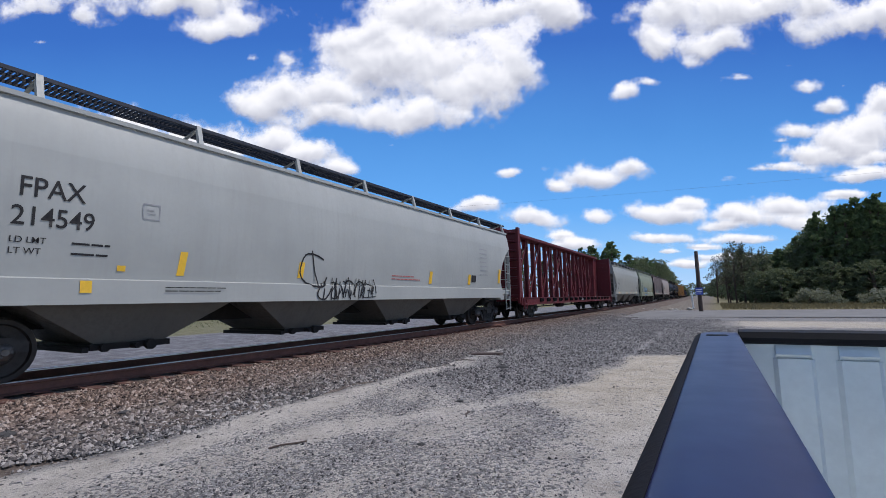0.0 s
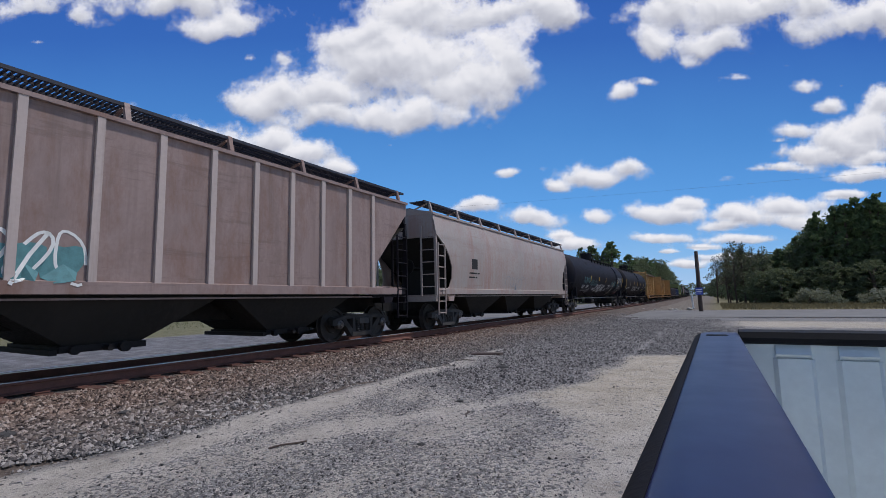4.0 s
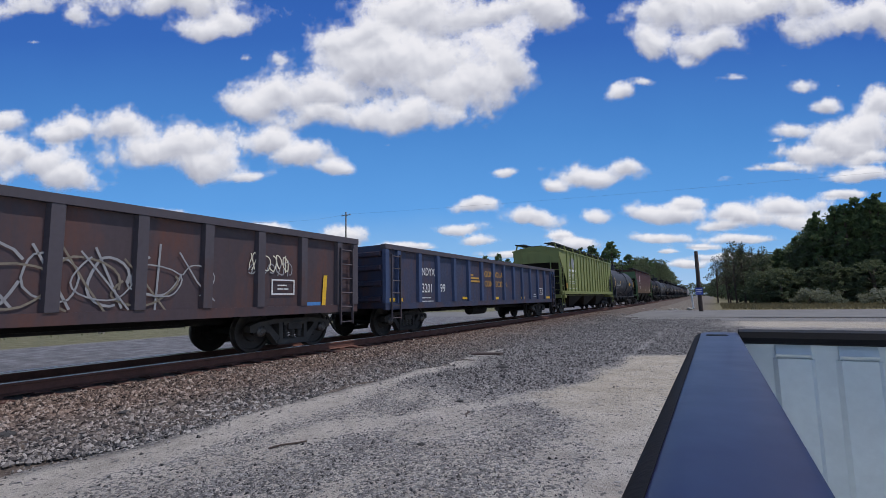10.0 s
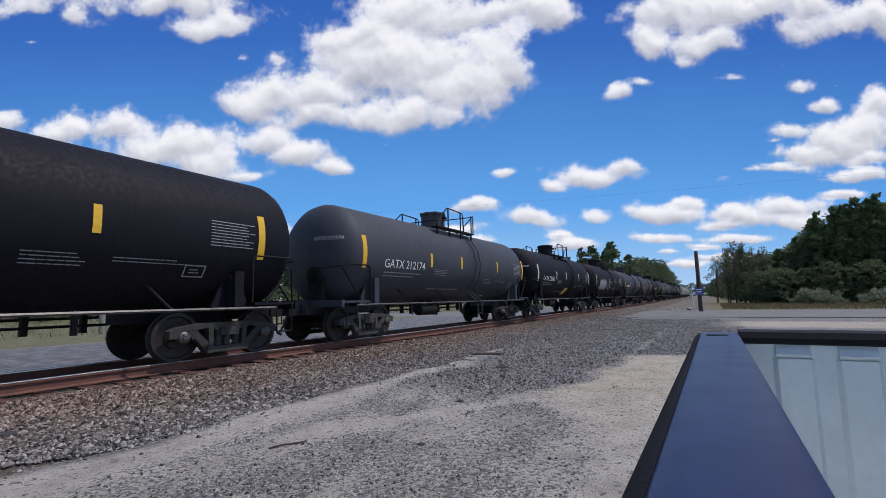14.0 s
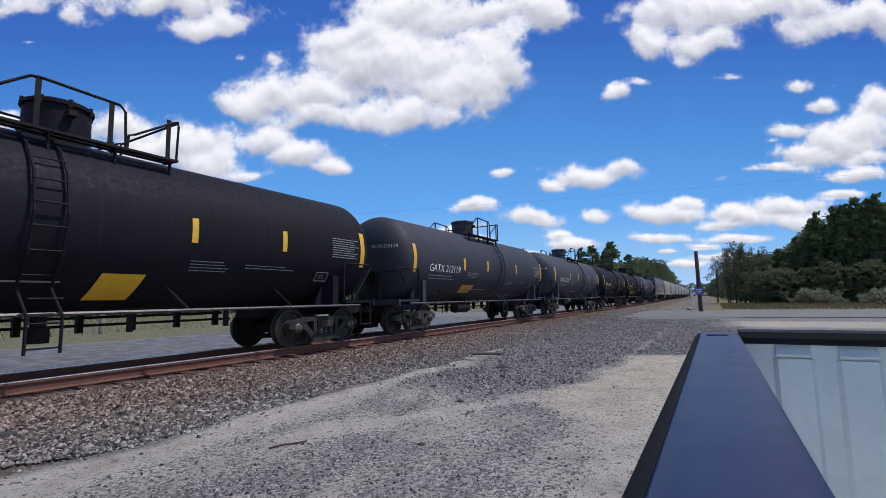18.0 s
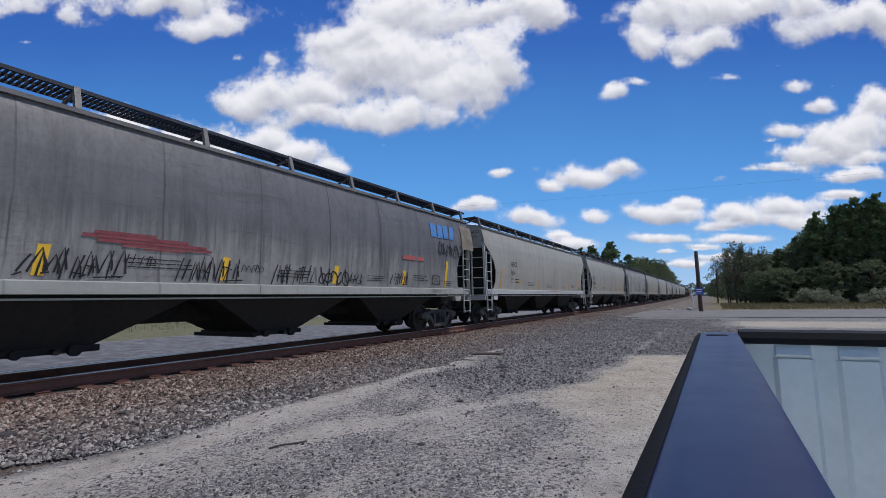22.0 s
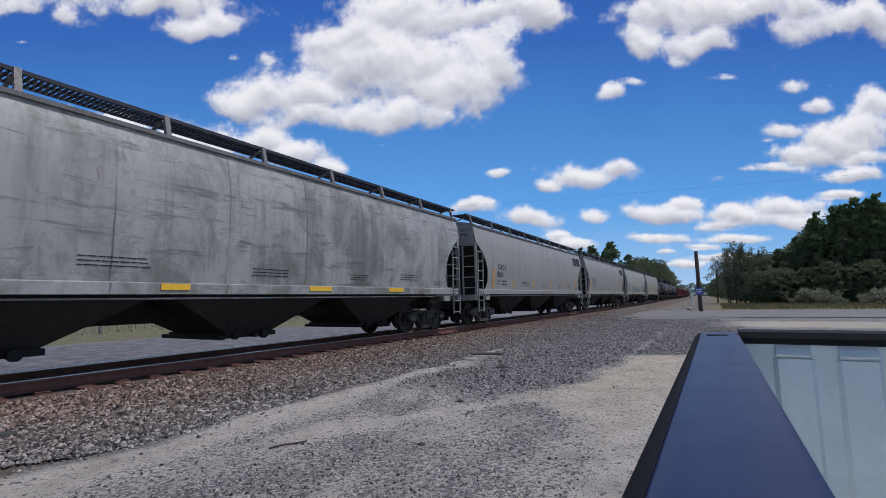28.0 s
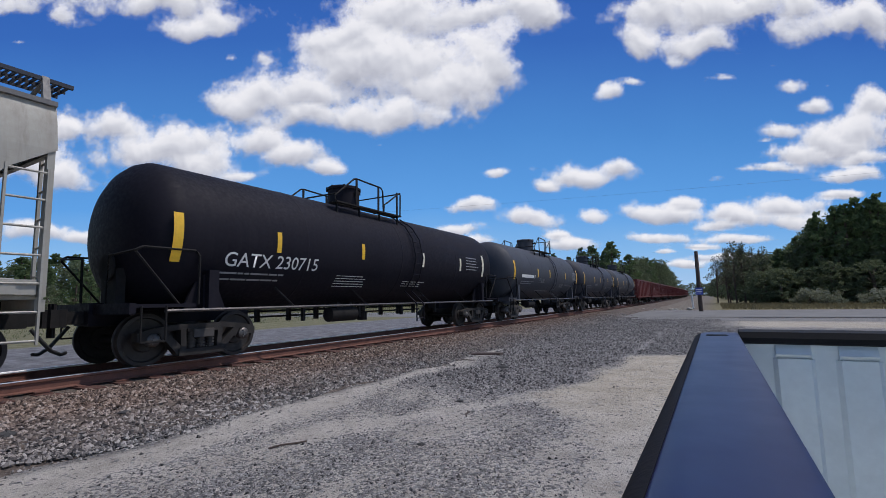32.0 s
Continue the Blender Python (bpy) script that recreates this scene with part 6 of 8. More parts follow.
couple(centerbeam_car(24.5, ochre, ochre_board, "ochre yellow empty centre-beam flat car, rusted at its sill", rows=CB, chord=chord_shade_brown, sill=ochre_sill), 181.3, 205.8)
gon_post = car_paint("paint_gondola_post", (0.085, 0.072, 0.084), (0.05, 0.043, 0.046), 0.4, rust=(0.10, 0.05, 0.04), rust_amount=0.3)
gon_post_blue = car_paint("paint_gondola_post_blue", (0.055, 0.08, 0.165), (0.05, 0.05, 0.065), 0.4)
couple(gondola_car(17.53, gon_purple, "dark brown gondola car with a blue number panel", rows=[
    ("bar", "b", 1.94, 0.99, 1.0, 0.72), ("text", "w", 1.96, 1.80, 0.24, "NDYX", 0.92), ("text", "w", 2.02, 1.30, 0.24, "3202", 0.92), ("bar", "b", 3.05, 1.22, 0.44, 0.38), ("text", "w", 3.10, 1.30, 0.24, "43", 0.9), ("scrawl", "o", 0.3, 1.2, 1.2, 1.1, 4, 0.04),
    ("scrawl", "g", 3.75, 1.0, 2.0, 1.0, 3, 0.035), ("scrawl", "d", 3.7, 1.0, 2.2, 1.0, 5, 0.05), ("bar", "d", 5.45, 2.10, 1.15, 0.08), ("bar", "d", 5.6, 1.96, 0.9, 0.08), ("bar", "d", 5.45, 1.82, 1.1, 0.08),
    ("text", "d", 6.85, 1.99, 0.26, "GONDOLA", 1.15), ("text", "d", 6.85, 1.57, 0.26, "CONNECTION", 1.08), ("bar", "b", 7.75, 1.0, 0.8, 0.16), ("scrawl", "g", 8.8, 1.0, 2.9, 1.0, 4, 0.035), ("scrawl", "d", 9.0, 0.95, 2.6, 0.9, 3, 0.03), ("bar", "y", 1.5, 1.10, 0.13, 0.8), ("bar", "o", 7.0, 1.0, 0.2, 0.5), ("scrawl", "g", 13.1, 1.64, 1.1, 0.3, 5, 0.025), ("frame", "w", 13.66, 1.23, 0.62, 0.33, 0.03), ("bar", "y", 15.1, 0.84, 0.12, 0.85, 0.08), ("bar", "b", 14.65, 0.84, 0.42, 0.22), ("bar", "w", 14.9, 0.82, 0.14, 0.10), ("scrawl", "g", 10.2, 1.05, 2.2, 0.8, 3, 0.028), ("scrawl", "p", 13.1, 1.72, 1.0, 0.36, 6, 0.022)], chord=gon_post, post_paint=gon_post), 205.8, 223.33)
couple(gondola_car(17.42, gon_blue, "dark blue gondola car with orange lettering and rust", rows=[
    ("text", "w", 1.98, 1.85, 0.27, "NDYX", 0.80), ("text", "w", 1.98, 1.30, 0.31, "3201", 0.82), ("text", "w", 3.12, 1.31, 0.31, "99", 0.9), ("bar", "y", 0.09, 1.02, 0.85, 0.11), ("bar", "g", 0.62, 1.28, 0.24, 0.15), ("bar", "g", 0.42, 0.88, 0.36, 0.08),
    ("print", "w", 1.98, 1.10, 0.75, 2, 0.05, 0.06), ("bar", "o", 5.2, 1.95, 0.5, 0.07), ("bar", "o", 5.3, 1.83, 0.9, 0.07), ("bar", "o", 5.25, 1.71, 1.0, 0.07), ("text", "o", 6.7, 1.95, 0.26, "GONDOLA", 1.1), ("text", "o", 6.7, 1.55, 0.26, "CONNECTION", 1.05),
    ("bar", "y", 4.75, 1.05, 0.40, 0.09), ("bar", "y", 7.6, 1.02, 0.5, 0.10), ("bar", "y", 10.8, 1.02, 0.5, 0.10), ("frame", "w", 13.5, 1.22, 0.60, 0.33, 0.03), ("bar", "y", 14.55, 1.00, 0.78, 0.11), ("print", "w", 12.6, 1.20, 0.42, 2, 0.05, 0.06),
    ("bar", "b", 14.5, 0.84, 0.10, 0.16), ("bar", "w", 14.66, 0.84, 0.14, 0.10), ("bar", "g", 14.95, 0.88, 0.36, 0.07)], chord=gon_post, post_paint=gon_post_blue), 223.33, 240.75)
couple(hopper_car(18.25, leaf_green, bay_shade_black, "leaf green ribbed hopper car with faded white lettering", 3, style="flat", posts=16, end_paint=leaf_green, off=0.72, bog=2.2, rows=[
    ("fat", "g", 2.35, 2.95, 1.3, 0.72, 2), ("bar", "w", 2.2, 2.72, 1.6, 0.16), ("bar", "w", 2.5, 2.95, 0.10, 0.60, 0.1), ("bar", "w", 3.35, 2.95, 0.10, 0.60, -0.1), ("text", "w", 2.1, 2.34, 0.27, "BN 467338", 0.98),
    ("bar", "w", 2.05, 2.24, 1.9, 0.02), ("print", "w", 2.1, 2.05, 1.5, 2, 0.07, 0.06), ("bar", "w", 2.05, 1.60, 1.9, 0.03), ("bar", "o", 1.35, 1.64, 0.4, 0.3), ("frame", "k", 14.4, 1.7, 0.35, 0.3, 0.03)]), 240.75, 259.0)
couple(tank_car(14.7, tank_grey, "dark grey tank car with a yellow warning plate", head="GATX 217183", rows=tank_rows("GATX 217183", mid=(5.0, 7.15, 10.6), L=14.75, extra=[
    ("bar", "y", 10.82, 2.13, 0.66, 0.40), ("print", "o", 10.88, 2.44, 0.52, 5, 0.03, 0.035), ("bar", "k", 11.5, 2.15, 1.0, 0.16), ("bar", "g", 11.42, 2.00, 1.25, 0.09), ("scrawl", "g", 8.1, 1.5, 0.5, 0.3, 4, 0.02)])), 259.0, 273.7)
couple(hopper_car(18.5, rust_brown, bay_shade_black, "rusted brown hopper car with moss-green ends", 3, style="flat", posts=0, skirt=-0.17, end_paint=moss_green, rows=[
    ("bar", "w", 3.25, 2.85, 0.75, 0.75), ("bar", "r", 3.40, 3.0, 0.16, 0.45), ("bar", "r", 3.72, 3.0, 0.14, 0.45), ("bar", "w", 3.05, 2.62, 1.5, 0.03), ("bar", "w", 3.05, 2.22, 1.5, 0.03), ("print", "w", 3.15, 2.05, 1.2, 2, 0.06, 0.06),
    ("bar", "w", 9.1, 1.70, 0.3, 0.14), ("frame", "w", 14.0, 1.62, 0.5, 0.36, 0.03), ("frame", "d", 6.4, 2.25, 0.28, 0.28, 0.05)]), 273.7, 292.2)
couple(tank_car(14.6, tank_black, "black tank car with a faded yellow panel", tail=0.40, head="TILX 202452", rows=tank_rows("TILX 202452", L=14.2, mid=(5.3, 7.9, 10.55), extra=[("bar", "o", 6.0, 1.22, 0.8, 0.3)])), 292.20, 306.80)
couple(tank_car(14.7, tank_grey, "dark slate tank car with yellow reflector strips", head="GATX 212174", rows=tank_rows("GATX 212174", mid=(5.46, 7.62, 10.92), L=14.6)), 307.06, 321.76)
couple(tank_car(14.6, tank_black, "black tank car with a yellow panel low on its side", head="GATX 220641", rows=tank_rows("GATX 220641", "p", L=14.4, extra=[("bar", "y", 7.6, 1.25, 0.7, 0.4, 0.4)])), 321.5, 336.1)
couple(tank_car(14.5, tank_soot, "sooty black tank car with silver tags", tank_rows("", "p", L=14.3, extra=[("fat", "g", 3.4, 1.6, 2.6, 0.9, 4), ("scrawl", "v", 7.0, 1.6, 3.0, 0.9, 5, 0.06)])), 336.1, 350.6)
couple(tank_car(14.6, tank_slate, "slate black tank car with an orange panel", tank_rows("", L=14.5, mid=(5.6, 9.0, 11.2), extra=[("bar", "o", 5.5, 1.25, 0.9, 0.32), ("print", "w", 3.2, 2.02, 2.0, 1, 0.30)])), 350.6, 365.2)
couple(tank_car(14.8, tank_slate, "slate grey tank car with yellow reflector strips", tail=0.20, head="TILX 202776", rows=tank_rows("TILX 202776", mid=(5.35, 7.35, 10.6), L=14.77, extra=[("bar", "o", 5.75, 1.52, 0.78, 0.27)])), 365.34, 380.14)
couple(tank_car(14.9, tank_black, "black tank car with a bright yellow panel", ladder_at=-0.65, rows=tank_rows("", L=15.0, mid=(5.4, 9.7, 11.75), extra=[("bar", "y", 8.3, 1.16, 0.66, 0.42, 0.25), ("print", "w", 3.2, 2.02, 2.0, 1, 0.26)]), tail=0.42), 380.00, 394.90)
couple(tank_car(14.9, tank_slate, "slate tank car with large white reporting letters", tail=0.25, head="GATX 212119", rows=tank_rows("GATX 212119", L=15.0, extra=[("bar", "o", 5.6, 1.30, 1.0, 0.30)])), 394.90, 409.80)
couple(tank_car(14.7, tank_grey, "dark grey tank car with yellow reflector strips", tail=0.20, head="GATX 212108", rows=tank_rows("GATX 212108")), 410.01, 424.71)
couple(tank_car(13.3, tank_black, "glossy black tank car with pale reflector strips", tail=0.40, head="EDFX 201627", rows=tank_rows("EDFX 201627", L=13.47, mid=(5.5, 7.2, 9.75), extra=[("frame", "g", 5.35, 2.15, 0.24, 0.24, 0.02)]), dome_h=0.10), 424.50, 437.80)
couple(tank_car(15.1, tank_black, "black tank car with orange and yellow panels", head="TILX 202632", rows=tank_rows("TILX 202632", sign=True, extra=[("bar", "o", 5.9, 1.35, 0.8, 0.3), ("bar", "y", 8.3, 1.22, 0.6, 0.3, 0.4)])), 437.8, 452.9)
couple(tank_car(14.7, tank_grey, "dusty grey tank car with faded lettering", head="GATX 212124", rows=tank_rows("GATX 212124", L=14.5)), 452.9, 467.6)

GREY6 = (0.09, 0.19, 0.30, 0.42, 0.53, 0.64, 0.76, 0.87)
couple(hopper_car(18.35, soot_grey, bay_shade_black, "sooty grey hopper car with black tags and a blue emblem", 3, off=0.70, bog=2.2, eave=eave_grime, end_mark="GACX 53913", rows=hopper_rows("GACX", "53913", z=2.42, tx=1.36, step=0.43, extra=[
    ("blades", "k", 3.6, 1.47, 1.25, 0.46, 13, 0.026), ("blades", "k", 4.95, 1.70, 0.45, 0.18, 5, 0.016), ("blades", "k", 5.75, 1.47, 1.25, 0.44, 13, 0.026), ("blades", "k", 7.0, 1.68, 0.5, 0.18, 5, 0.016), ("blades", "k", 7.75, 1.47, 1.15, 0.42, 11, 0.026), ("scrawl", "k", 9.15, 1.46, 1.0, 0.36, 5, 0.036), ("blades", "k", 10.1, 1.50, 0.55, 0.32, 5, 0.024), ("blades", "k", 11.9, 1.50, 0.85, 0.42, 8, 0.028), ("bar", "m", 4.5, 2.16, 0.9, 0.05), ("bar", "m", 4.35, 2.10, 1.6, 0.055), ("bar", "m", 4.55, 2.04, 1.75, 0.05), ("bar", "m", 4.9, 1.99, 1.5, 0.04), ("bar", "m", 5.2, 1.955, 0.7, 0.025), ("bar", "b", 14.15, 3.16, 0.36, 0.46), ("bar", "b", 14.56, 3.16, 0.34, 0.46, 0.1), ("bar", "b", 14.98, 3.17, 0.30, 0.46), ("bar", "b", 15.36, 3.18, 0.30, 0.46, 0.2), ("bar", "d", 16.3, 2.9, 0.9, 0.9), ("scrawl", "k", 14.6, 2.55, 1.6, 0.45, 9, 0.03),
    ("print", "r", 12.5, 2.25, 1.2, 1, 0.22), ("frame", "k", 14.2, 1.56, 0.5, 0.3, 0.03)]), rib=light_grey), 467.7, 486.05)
couple(hopper_car(18.25, warm_white, bay_shade_black, "off-white covered hopper car with yellow strips", 3, off=0.70, bog=2.2, eave=eave_grime, rib=sill_white, end_mark="GACX 7614", rows=hopper_rows("GACX", "7614", my="o", z=2.51, tx=2.71, step=0.41, size=0.25, wide=0.84, extra=[("print", "r", 8.5, 1.38, 1.6, 1, 0.05)])), 486.05, 504.3)
couple(hopper_car(18.30, warm_white, bay_shade_black, "cream-white covered hopper car with orange strips", 3, seams=GREY6, off=0.70, bog=2.2, eave=eave_grime, end_mark="TILX 519509", rows=hopper_rows("TILX", "519509", z=2.37, tx=1.27, step=0.43, size=0.26, wide=0.92, my="o")), 504.3, 522.6)
couple(hopper_car(18.30, scabbed, bay_shade_black, "flaking white hopper car with dark peeling patches", 3, off=0.70, bog=2.2, eave=eave_grime, end_mark="GACX 8109", rows=hopper_rows("GACX", "8109", z=2.10, tx=1.56, step=0.29, size=0.25, ys=(), extra=[
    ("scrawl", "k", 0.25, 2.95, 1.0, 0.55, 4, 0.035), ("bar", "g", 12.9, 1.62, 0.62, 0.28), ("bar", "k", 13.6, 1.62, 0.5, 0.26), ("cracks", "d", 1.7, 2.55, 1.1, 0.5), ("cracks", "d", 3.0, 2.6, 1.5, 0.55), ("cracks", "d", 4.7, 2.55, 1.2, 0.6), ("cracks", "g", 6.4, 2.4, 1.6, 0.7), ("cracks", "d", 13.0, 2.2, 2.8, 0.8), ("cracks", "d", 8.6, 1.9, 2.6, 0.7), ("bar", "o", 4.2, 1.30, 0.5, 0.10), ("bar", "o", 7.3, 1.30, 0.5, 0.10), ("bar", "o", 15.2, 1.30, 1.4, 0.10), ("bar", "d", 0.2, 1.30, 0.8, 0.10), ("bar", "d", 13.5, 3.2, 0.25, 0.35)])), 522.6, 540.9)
couple(hopper_car(18.40, warm_white, bay_shade_black, "cream hopper car with fine weld seams and red print", 3, seams=GREY6, off=0.70, bog=2.2, eave=eave_grime, end_mark="TILX 519447", rows=hopper_rows("TILX", "519447", z=2.39, tx=1.21, step=0.44, size=0.26, wide=0.92, my="o", extra=[("scrawl", "r", 3.4, 1.55, 0.9, 0.35, 4, 0.03), ("bar", "r", 5.2, 2.1, 1.1, 0.10)])), 540.9, 559.3)
couple(hopper_car(18.10, light_grey, bay_shade_black, "light grey covered hopper car with yellow sill strip", 3, off=0.70, bog=2.2, eave=eave_grime, end_mark="GACX 8149", rows=hopper_rows("GACX", "8149", z=2.15, extra=[("bar", "y", 0.9, 1.31, 0.5, 0.11), ("print", "w", 2.2, 1.6, 3.0, 1, 0.08)])), 559.3, 577.4)
couple(hopper_car(17.70, cool_white, bay_shade_black, "bright grey ridged hopper car with yellow-brown strips", 3, ridges=True, off=0.70, bog=2.2, eave=eave_grime, end_mark="", rows=hopper_rows("", "", my="y", extra=[("print", "k", 14.0, 2.6, 0.9, 3, 0.06, 0.05), ("frame", "g", 12.5, 1.29, 0.4, 0.10, 0.02)])), 577.4, 595.1)
couple(hopper_car(18.23, dirty_white, bay_shade_black, "grimy white hopper car streaked with soot", 3, off=0.70, bog=2.2, eave=eave_grime, end_mark="GACX 8122", rows=hopper_rows("GACX", "8122", z=2.07, tx=1.62, step=0.26, size=0.24, ys=(), my="d", extra=[("bar", "y", 0.6, 1.31, 1.0, 0.11), ("bar", "y", 6.2, 1.31, 0.5, 0.11), ("bar", "y", 9.5, 1.31, 0.7, 0.11), ("bar", "y", 12.5, 1.31, 0.7, 0.11)])), 595.1, 613.33)


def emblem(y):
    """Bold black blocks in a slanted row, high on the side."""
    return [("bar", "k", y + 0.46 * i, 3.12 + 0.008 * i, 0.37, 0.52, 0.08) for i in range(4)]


couple(hopper_car(18.27, cool_white, bay_shade_black, "clean pale grey hopper car with a bold black emblem", 3, off=0.70, bog=2.2, eave=eave_grime, end_mark="GACX 8065", rows=hopper_rows("GACX", "8065", my="o", z=2.30, tx=1.98, step=0.32, size=0.26, extra=emblem(14.7) + [("text", "r", 7.8, 1.29, 0.085, "DO NOT HAMMER ON CAR", 1.12)])), 613.33, 631.6)
couple(hopper_car(18.25, cool_white, bay_shade_black, "pale grey hopper car with yellow strips and black emblem", 3, off=0.70, bog=2.2, eave=eave_grime, end_mark="GACX 7649", rows=hopper_rows("GACX", "7649", my="o", z=2.30, tx=1.98, step=0.30, size=0.26, extra=emblem(14.57) + [("bar", "r", 0.9, 1.31, 0.2, 0.10), ("text", "r", 7.8, 1.29, 0.085, "DO NOT HAMMER ON CAR", 1.12)])), 631.6, 649.85)
couple(hopper_car(18.35, light_grey, bay_shade_black, "grey covered hopper car with teal painted piece", 3, off=0.70, bog=2.2, eave=eave_grime, end_mark="GACX 8103", rows=hopper_rows("GACX", "8103", z=2.16, tx=2.06, step=0.25, size=0.23, my="d", ys=(), extra=[
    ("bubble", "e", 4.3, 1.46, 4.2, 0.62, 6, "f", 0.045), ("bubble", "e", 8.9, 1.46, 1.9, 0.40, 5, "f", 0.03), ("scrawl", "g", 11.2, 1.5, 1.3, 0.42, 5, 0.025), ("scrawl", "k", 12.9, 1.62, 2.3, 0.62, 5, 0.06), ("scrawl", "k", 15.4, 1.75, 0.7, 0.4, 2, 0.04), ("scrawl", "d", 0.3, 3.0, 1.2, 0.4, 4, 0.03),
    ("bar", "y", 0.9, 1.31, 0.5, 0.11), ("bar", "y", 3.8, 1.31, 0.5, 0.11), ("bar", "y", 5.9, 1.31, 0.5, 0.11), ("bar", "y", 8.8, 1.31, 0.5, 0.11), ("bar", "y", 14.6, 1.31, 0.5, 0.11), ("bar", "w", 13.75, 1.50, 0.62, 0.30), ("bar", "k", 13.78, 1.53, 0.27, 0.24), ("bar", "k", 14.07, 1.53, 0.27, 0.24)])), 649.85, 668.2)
couple(hopper_car(18.37, warm_white, bay_shade_black, "cream-white hopper car with orange strips and seams", 3, seams=GREY6, off=0.70, bog=2.2, eave=eave_grime, end_mark="TILX 519460", rows=hopper_rows("TILX", "519460", z=2.36, tx=1.22, step=0.43, size=0.26, wide=0.92, my="o")), 668.2, 686.57)
couple(tank_car(15.9, tank_black, "deep black tank car with white reporting letters", [
    ("text", "w", 2.45, 1.80, 0.30, "GATX 230715", 1.05), ("bar", "y", 1.42, 1.82, 0.18, 0.88), ("bar", "y", 3.66, 2.14, 0.12, 0.45), ("bar", "y", 6.46, 2.17, 0.12, 0.42), ("bar", "p", 9.45, 2.12, 0.12, 0.46), ("bar", "p", 12.0, 2.1, 0.12, 0.46),
    ("print", "g", 2.4, 1.64, 1.7, 2, 0.06, 0.06), ("print", "w", 5.65, 1.70, 1.3, 5, 0.03, 0.035), ("print", "w", 8.6, 1.62, 1.3, 3, 0.03, 0.035), ("print", "g", 12.5, 2.6, 1.1, 5, 0.06, 0.05), ("bar", "p", 13.9, 1.96, 0.16, 0.85)], dome=-0.9, shift=-0.2), 686.4, 702.3)
couple(tank_car(13.9, tank_grey, "grey tank car with yellow reflector strips", tank_rows("", L=14.2, extra=[("print", "w", 3.0, 2.02, 2.0, 1, 0.28)])), 702.3, 716.2)
couple(tank_car(14.0, tank_slate, "slate tank car far back in the train", tank_rows("", L=14.3)), 716.2, 730.2)
couple(tank_car(14.1, tank_grey, "grey tank car coupled before red gondolas", tank_rows("", L=14.3)), 730.2, 744.3)
for i in range(14):
    couple(gondola_car(16.2, gon_red, "red gondola car with a high side", [("bar", "w", 4.0 + i % 3, 1.9, 0.5, 0.35), ("print", "w", 2.0, 2.2, 1.2, 2, 0.2, 0.1)], posts=11, zt=3.1), 744.3 + 16.2 * i, 760.5 + 16.2 * i)
# ---- clouds: sheets of sky far behind everything, drifting slowly ----
VIEW = look(EYE, AIM, -1.2)
PX = 815.0


def cloud_material(name, soft):
    m = bpy.data.materials.new(name)
    m.use_nodes = True
    nt = m.node_tree
    nt.nodes.clear()
    out = nt.nodes.new("ShaderNodeOutputMaterial")
    tc = nt.nodes.new("ShaderNodeTexCoord").outputs["Object"]
    mp = nt.nodes.new("ShaderNodeMapping")
    mp.inputs["Scale"].default_value = (1 / 4000.0, 1 / 4000.0, 1 / 4000.0)
    nt.links.new(tc, mp.inputs["Vector"])
    v = mp.outputs[0]
    den = nt.nodes.new("ShaderNodeAttribute")
    den.attribute_name = "cloud_mass"
    hgt = nt.nodes.new("ShaderNodeAttribute")
    hgt.attribute_name = "lift"
    lift_up = nt.nodes.new("ShaderNodeVectorMath")
    lift_up.operation = "ADD"
    lift_up.inputs[1].default_value = (0.004, 0.016, 0.0)
    nt.links.new(v, lift_up.inputs[0])
    vu = lift_up.outputs[0]

    def puffs(vec, deep):
        return maths(nt, "ADD", maths(nt, "MULTIPLY", noise_tex(nt, vec, 6.0, deep, 0.50, 0.25), 0.66), maths(nt, "MULTIPLY", noise_tex(nt, vec, 19.0, deep, 0.50, 0.35), 0.34))
    n1 = puffs(v, 7)
    d = maths(nt, "ADD", den.outputs["Fac"], maths(nt, "MULTIPLY", maths(nt, "SUBTRACT", n1, 0.5), 1.75))
    d = maths(nt, "ADD", d, maths(nt, "MULTIPLY", maths(nt, "SUBTRACT", noise_tex(nt, v, 48.0, 6, 0.6), 0.5), 0.60))
    alpha = ramp(nt, d, [(0.22, (0, 0, 0)), (0.22 + soft * 0.35, (0.16,) * 3), (0.22 + soft * 0.85, (0.80,) * 3), (0.22 + soft * 1.35, (1, 1, 1))])
    # billows are white above and grey-lilac at their base
    tone = maths(nt, "ADD", maths(nt, "MULTIPLY", hgt.outputs["Fac"], 1.02), 0.10)
    tone = maths(nt, "ADD", tone, maths(nt, "MULTIPLY", maths(nt, "SUBTRACT", puffs(v, 2.0), puffs(vu, 2.0)), 1.7))
    tone = maths(nt, "SUBTRACT", tone, maths(nt, "MULTIPLY", maths(nt, "SUBTRACT", d, 0.75), 0.16))
    col = ramp(nt, tone, [(0.05, (0.42, 0.44, 0.50)), (0.32, (0.56, 0.58, 0.64)), (0.56, (0.75, 0.77, 0.81)), (0.74, (0.92, 0.93, 0.945)), (0.95, (1.0, 1.0, 1.0))])
    em = nt.nodes.new("ShaderNodeEmission")
    nt.links.new(col, em.inputs["Color"])
    em.inputs["Strength"].default_value = 1.0
    tr = nt.nodes.new("ShaderNodeBsdfTransparent")
    mix = nt.nodes.new("ShaderNodeMixShader")
    nt.links.new(alpha, mix.inputs[0])
    nt.links.new(tr.outputs[0], mix.inputs[1])
    nt.links.new(em.outputs[0], mix.inputs[2])
    nt.links.new(mix.outputs[0], out.inputs["Surface"])
    return m


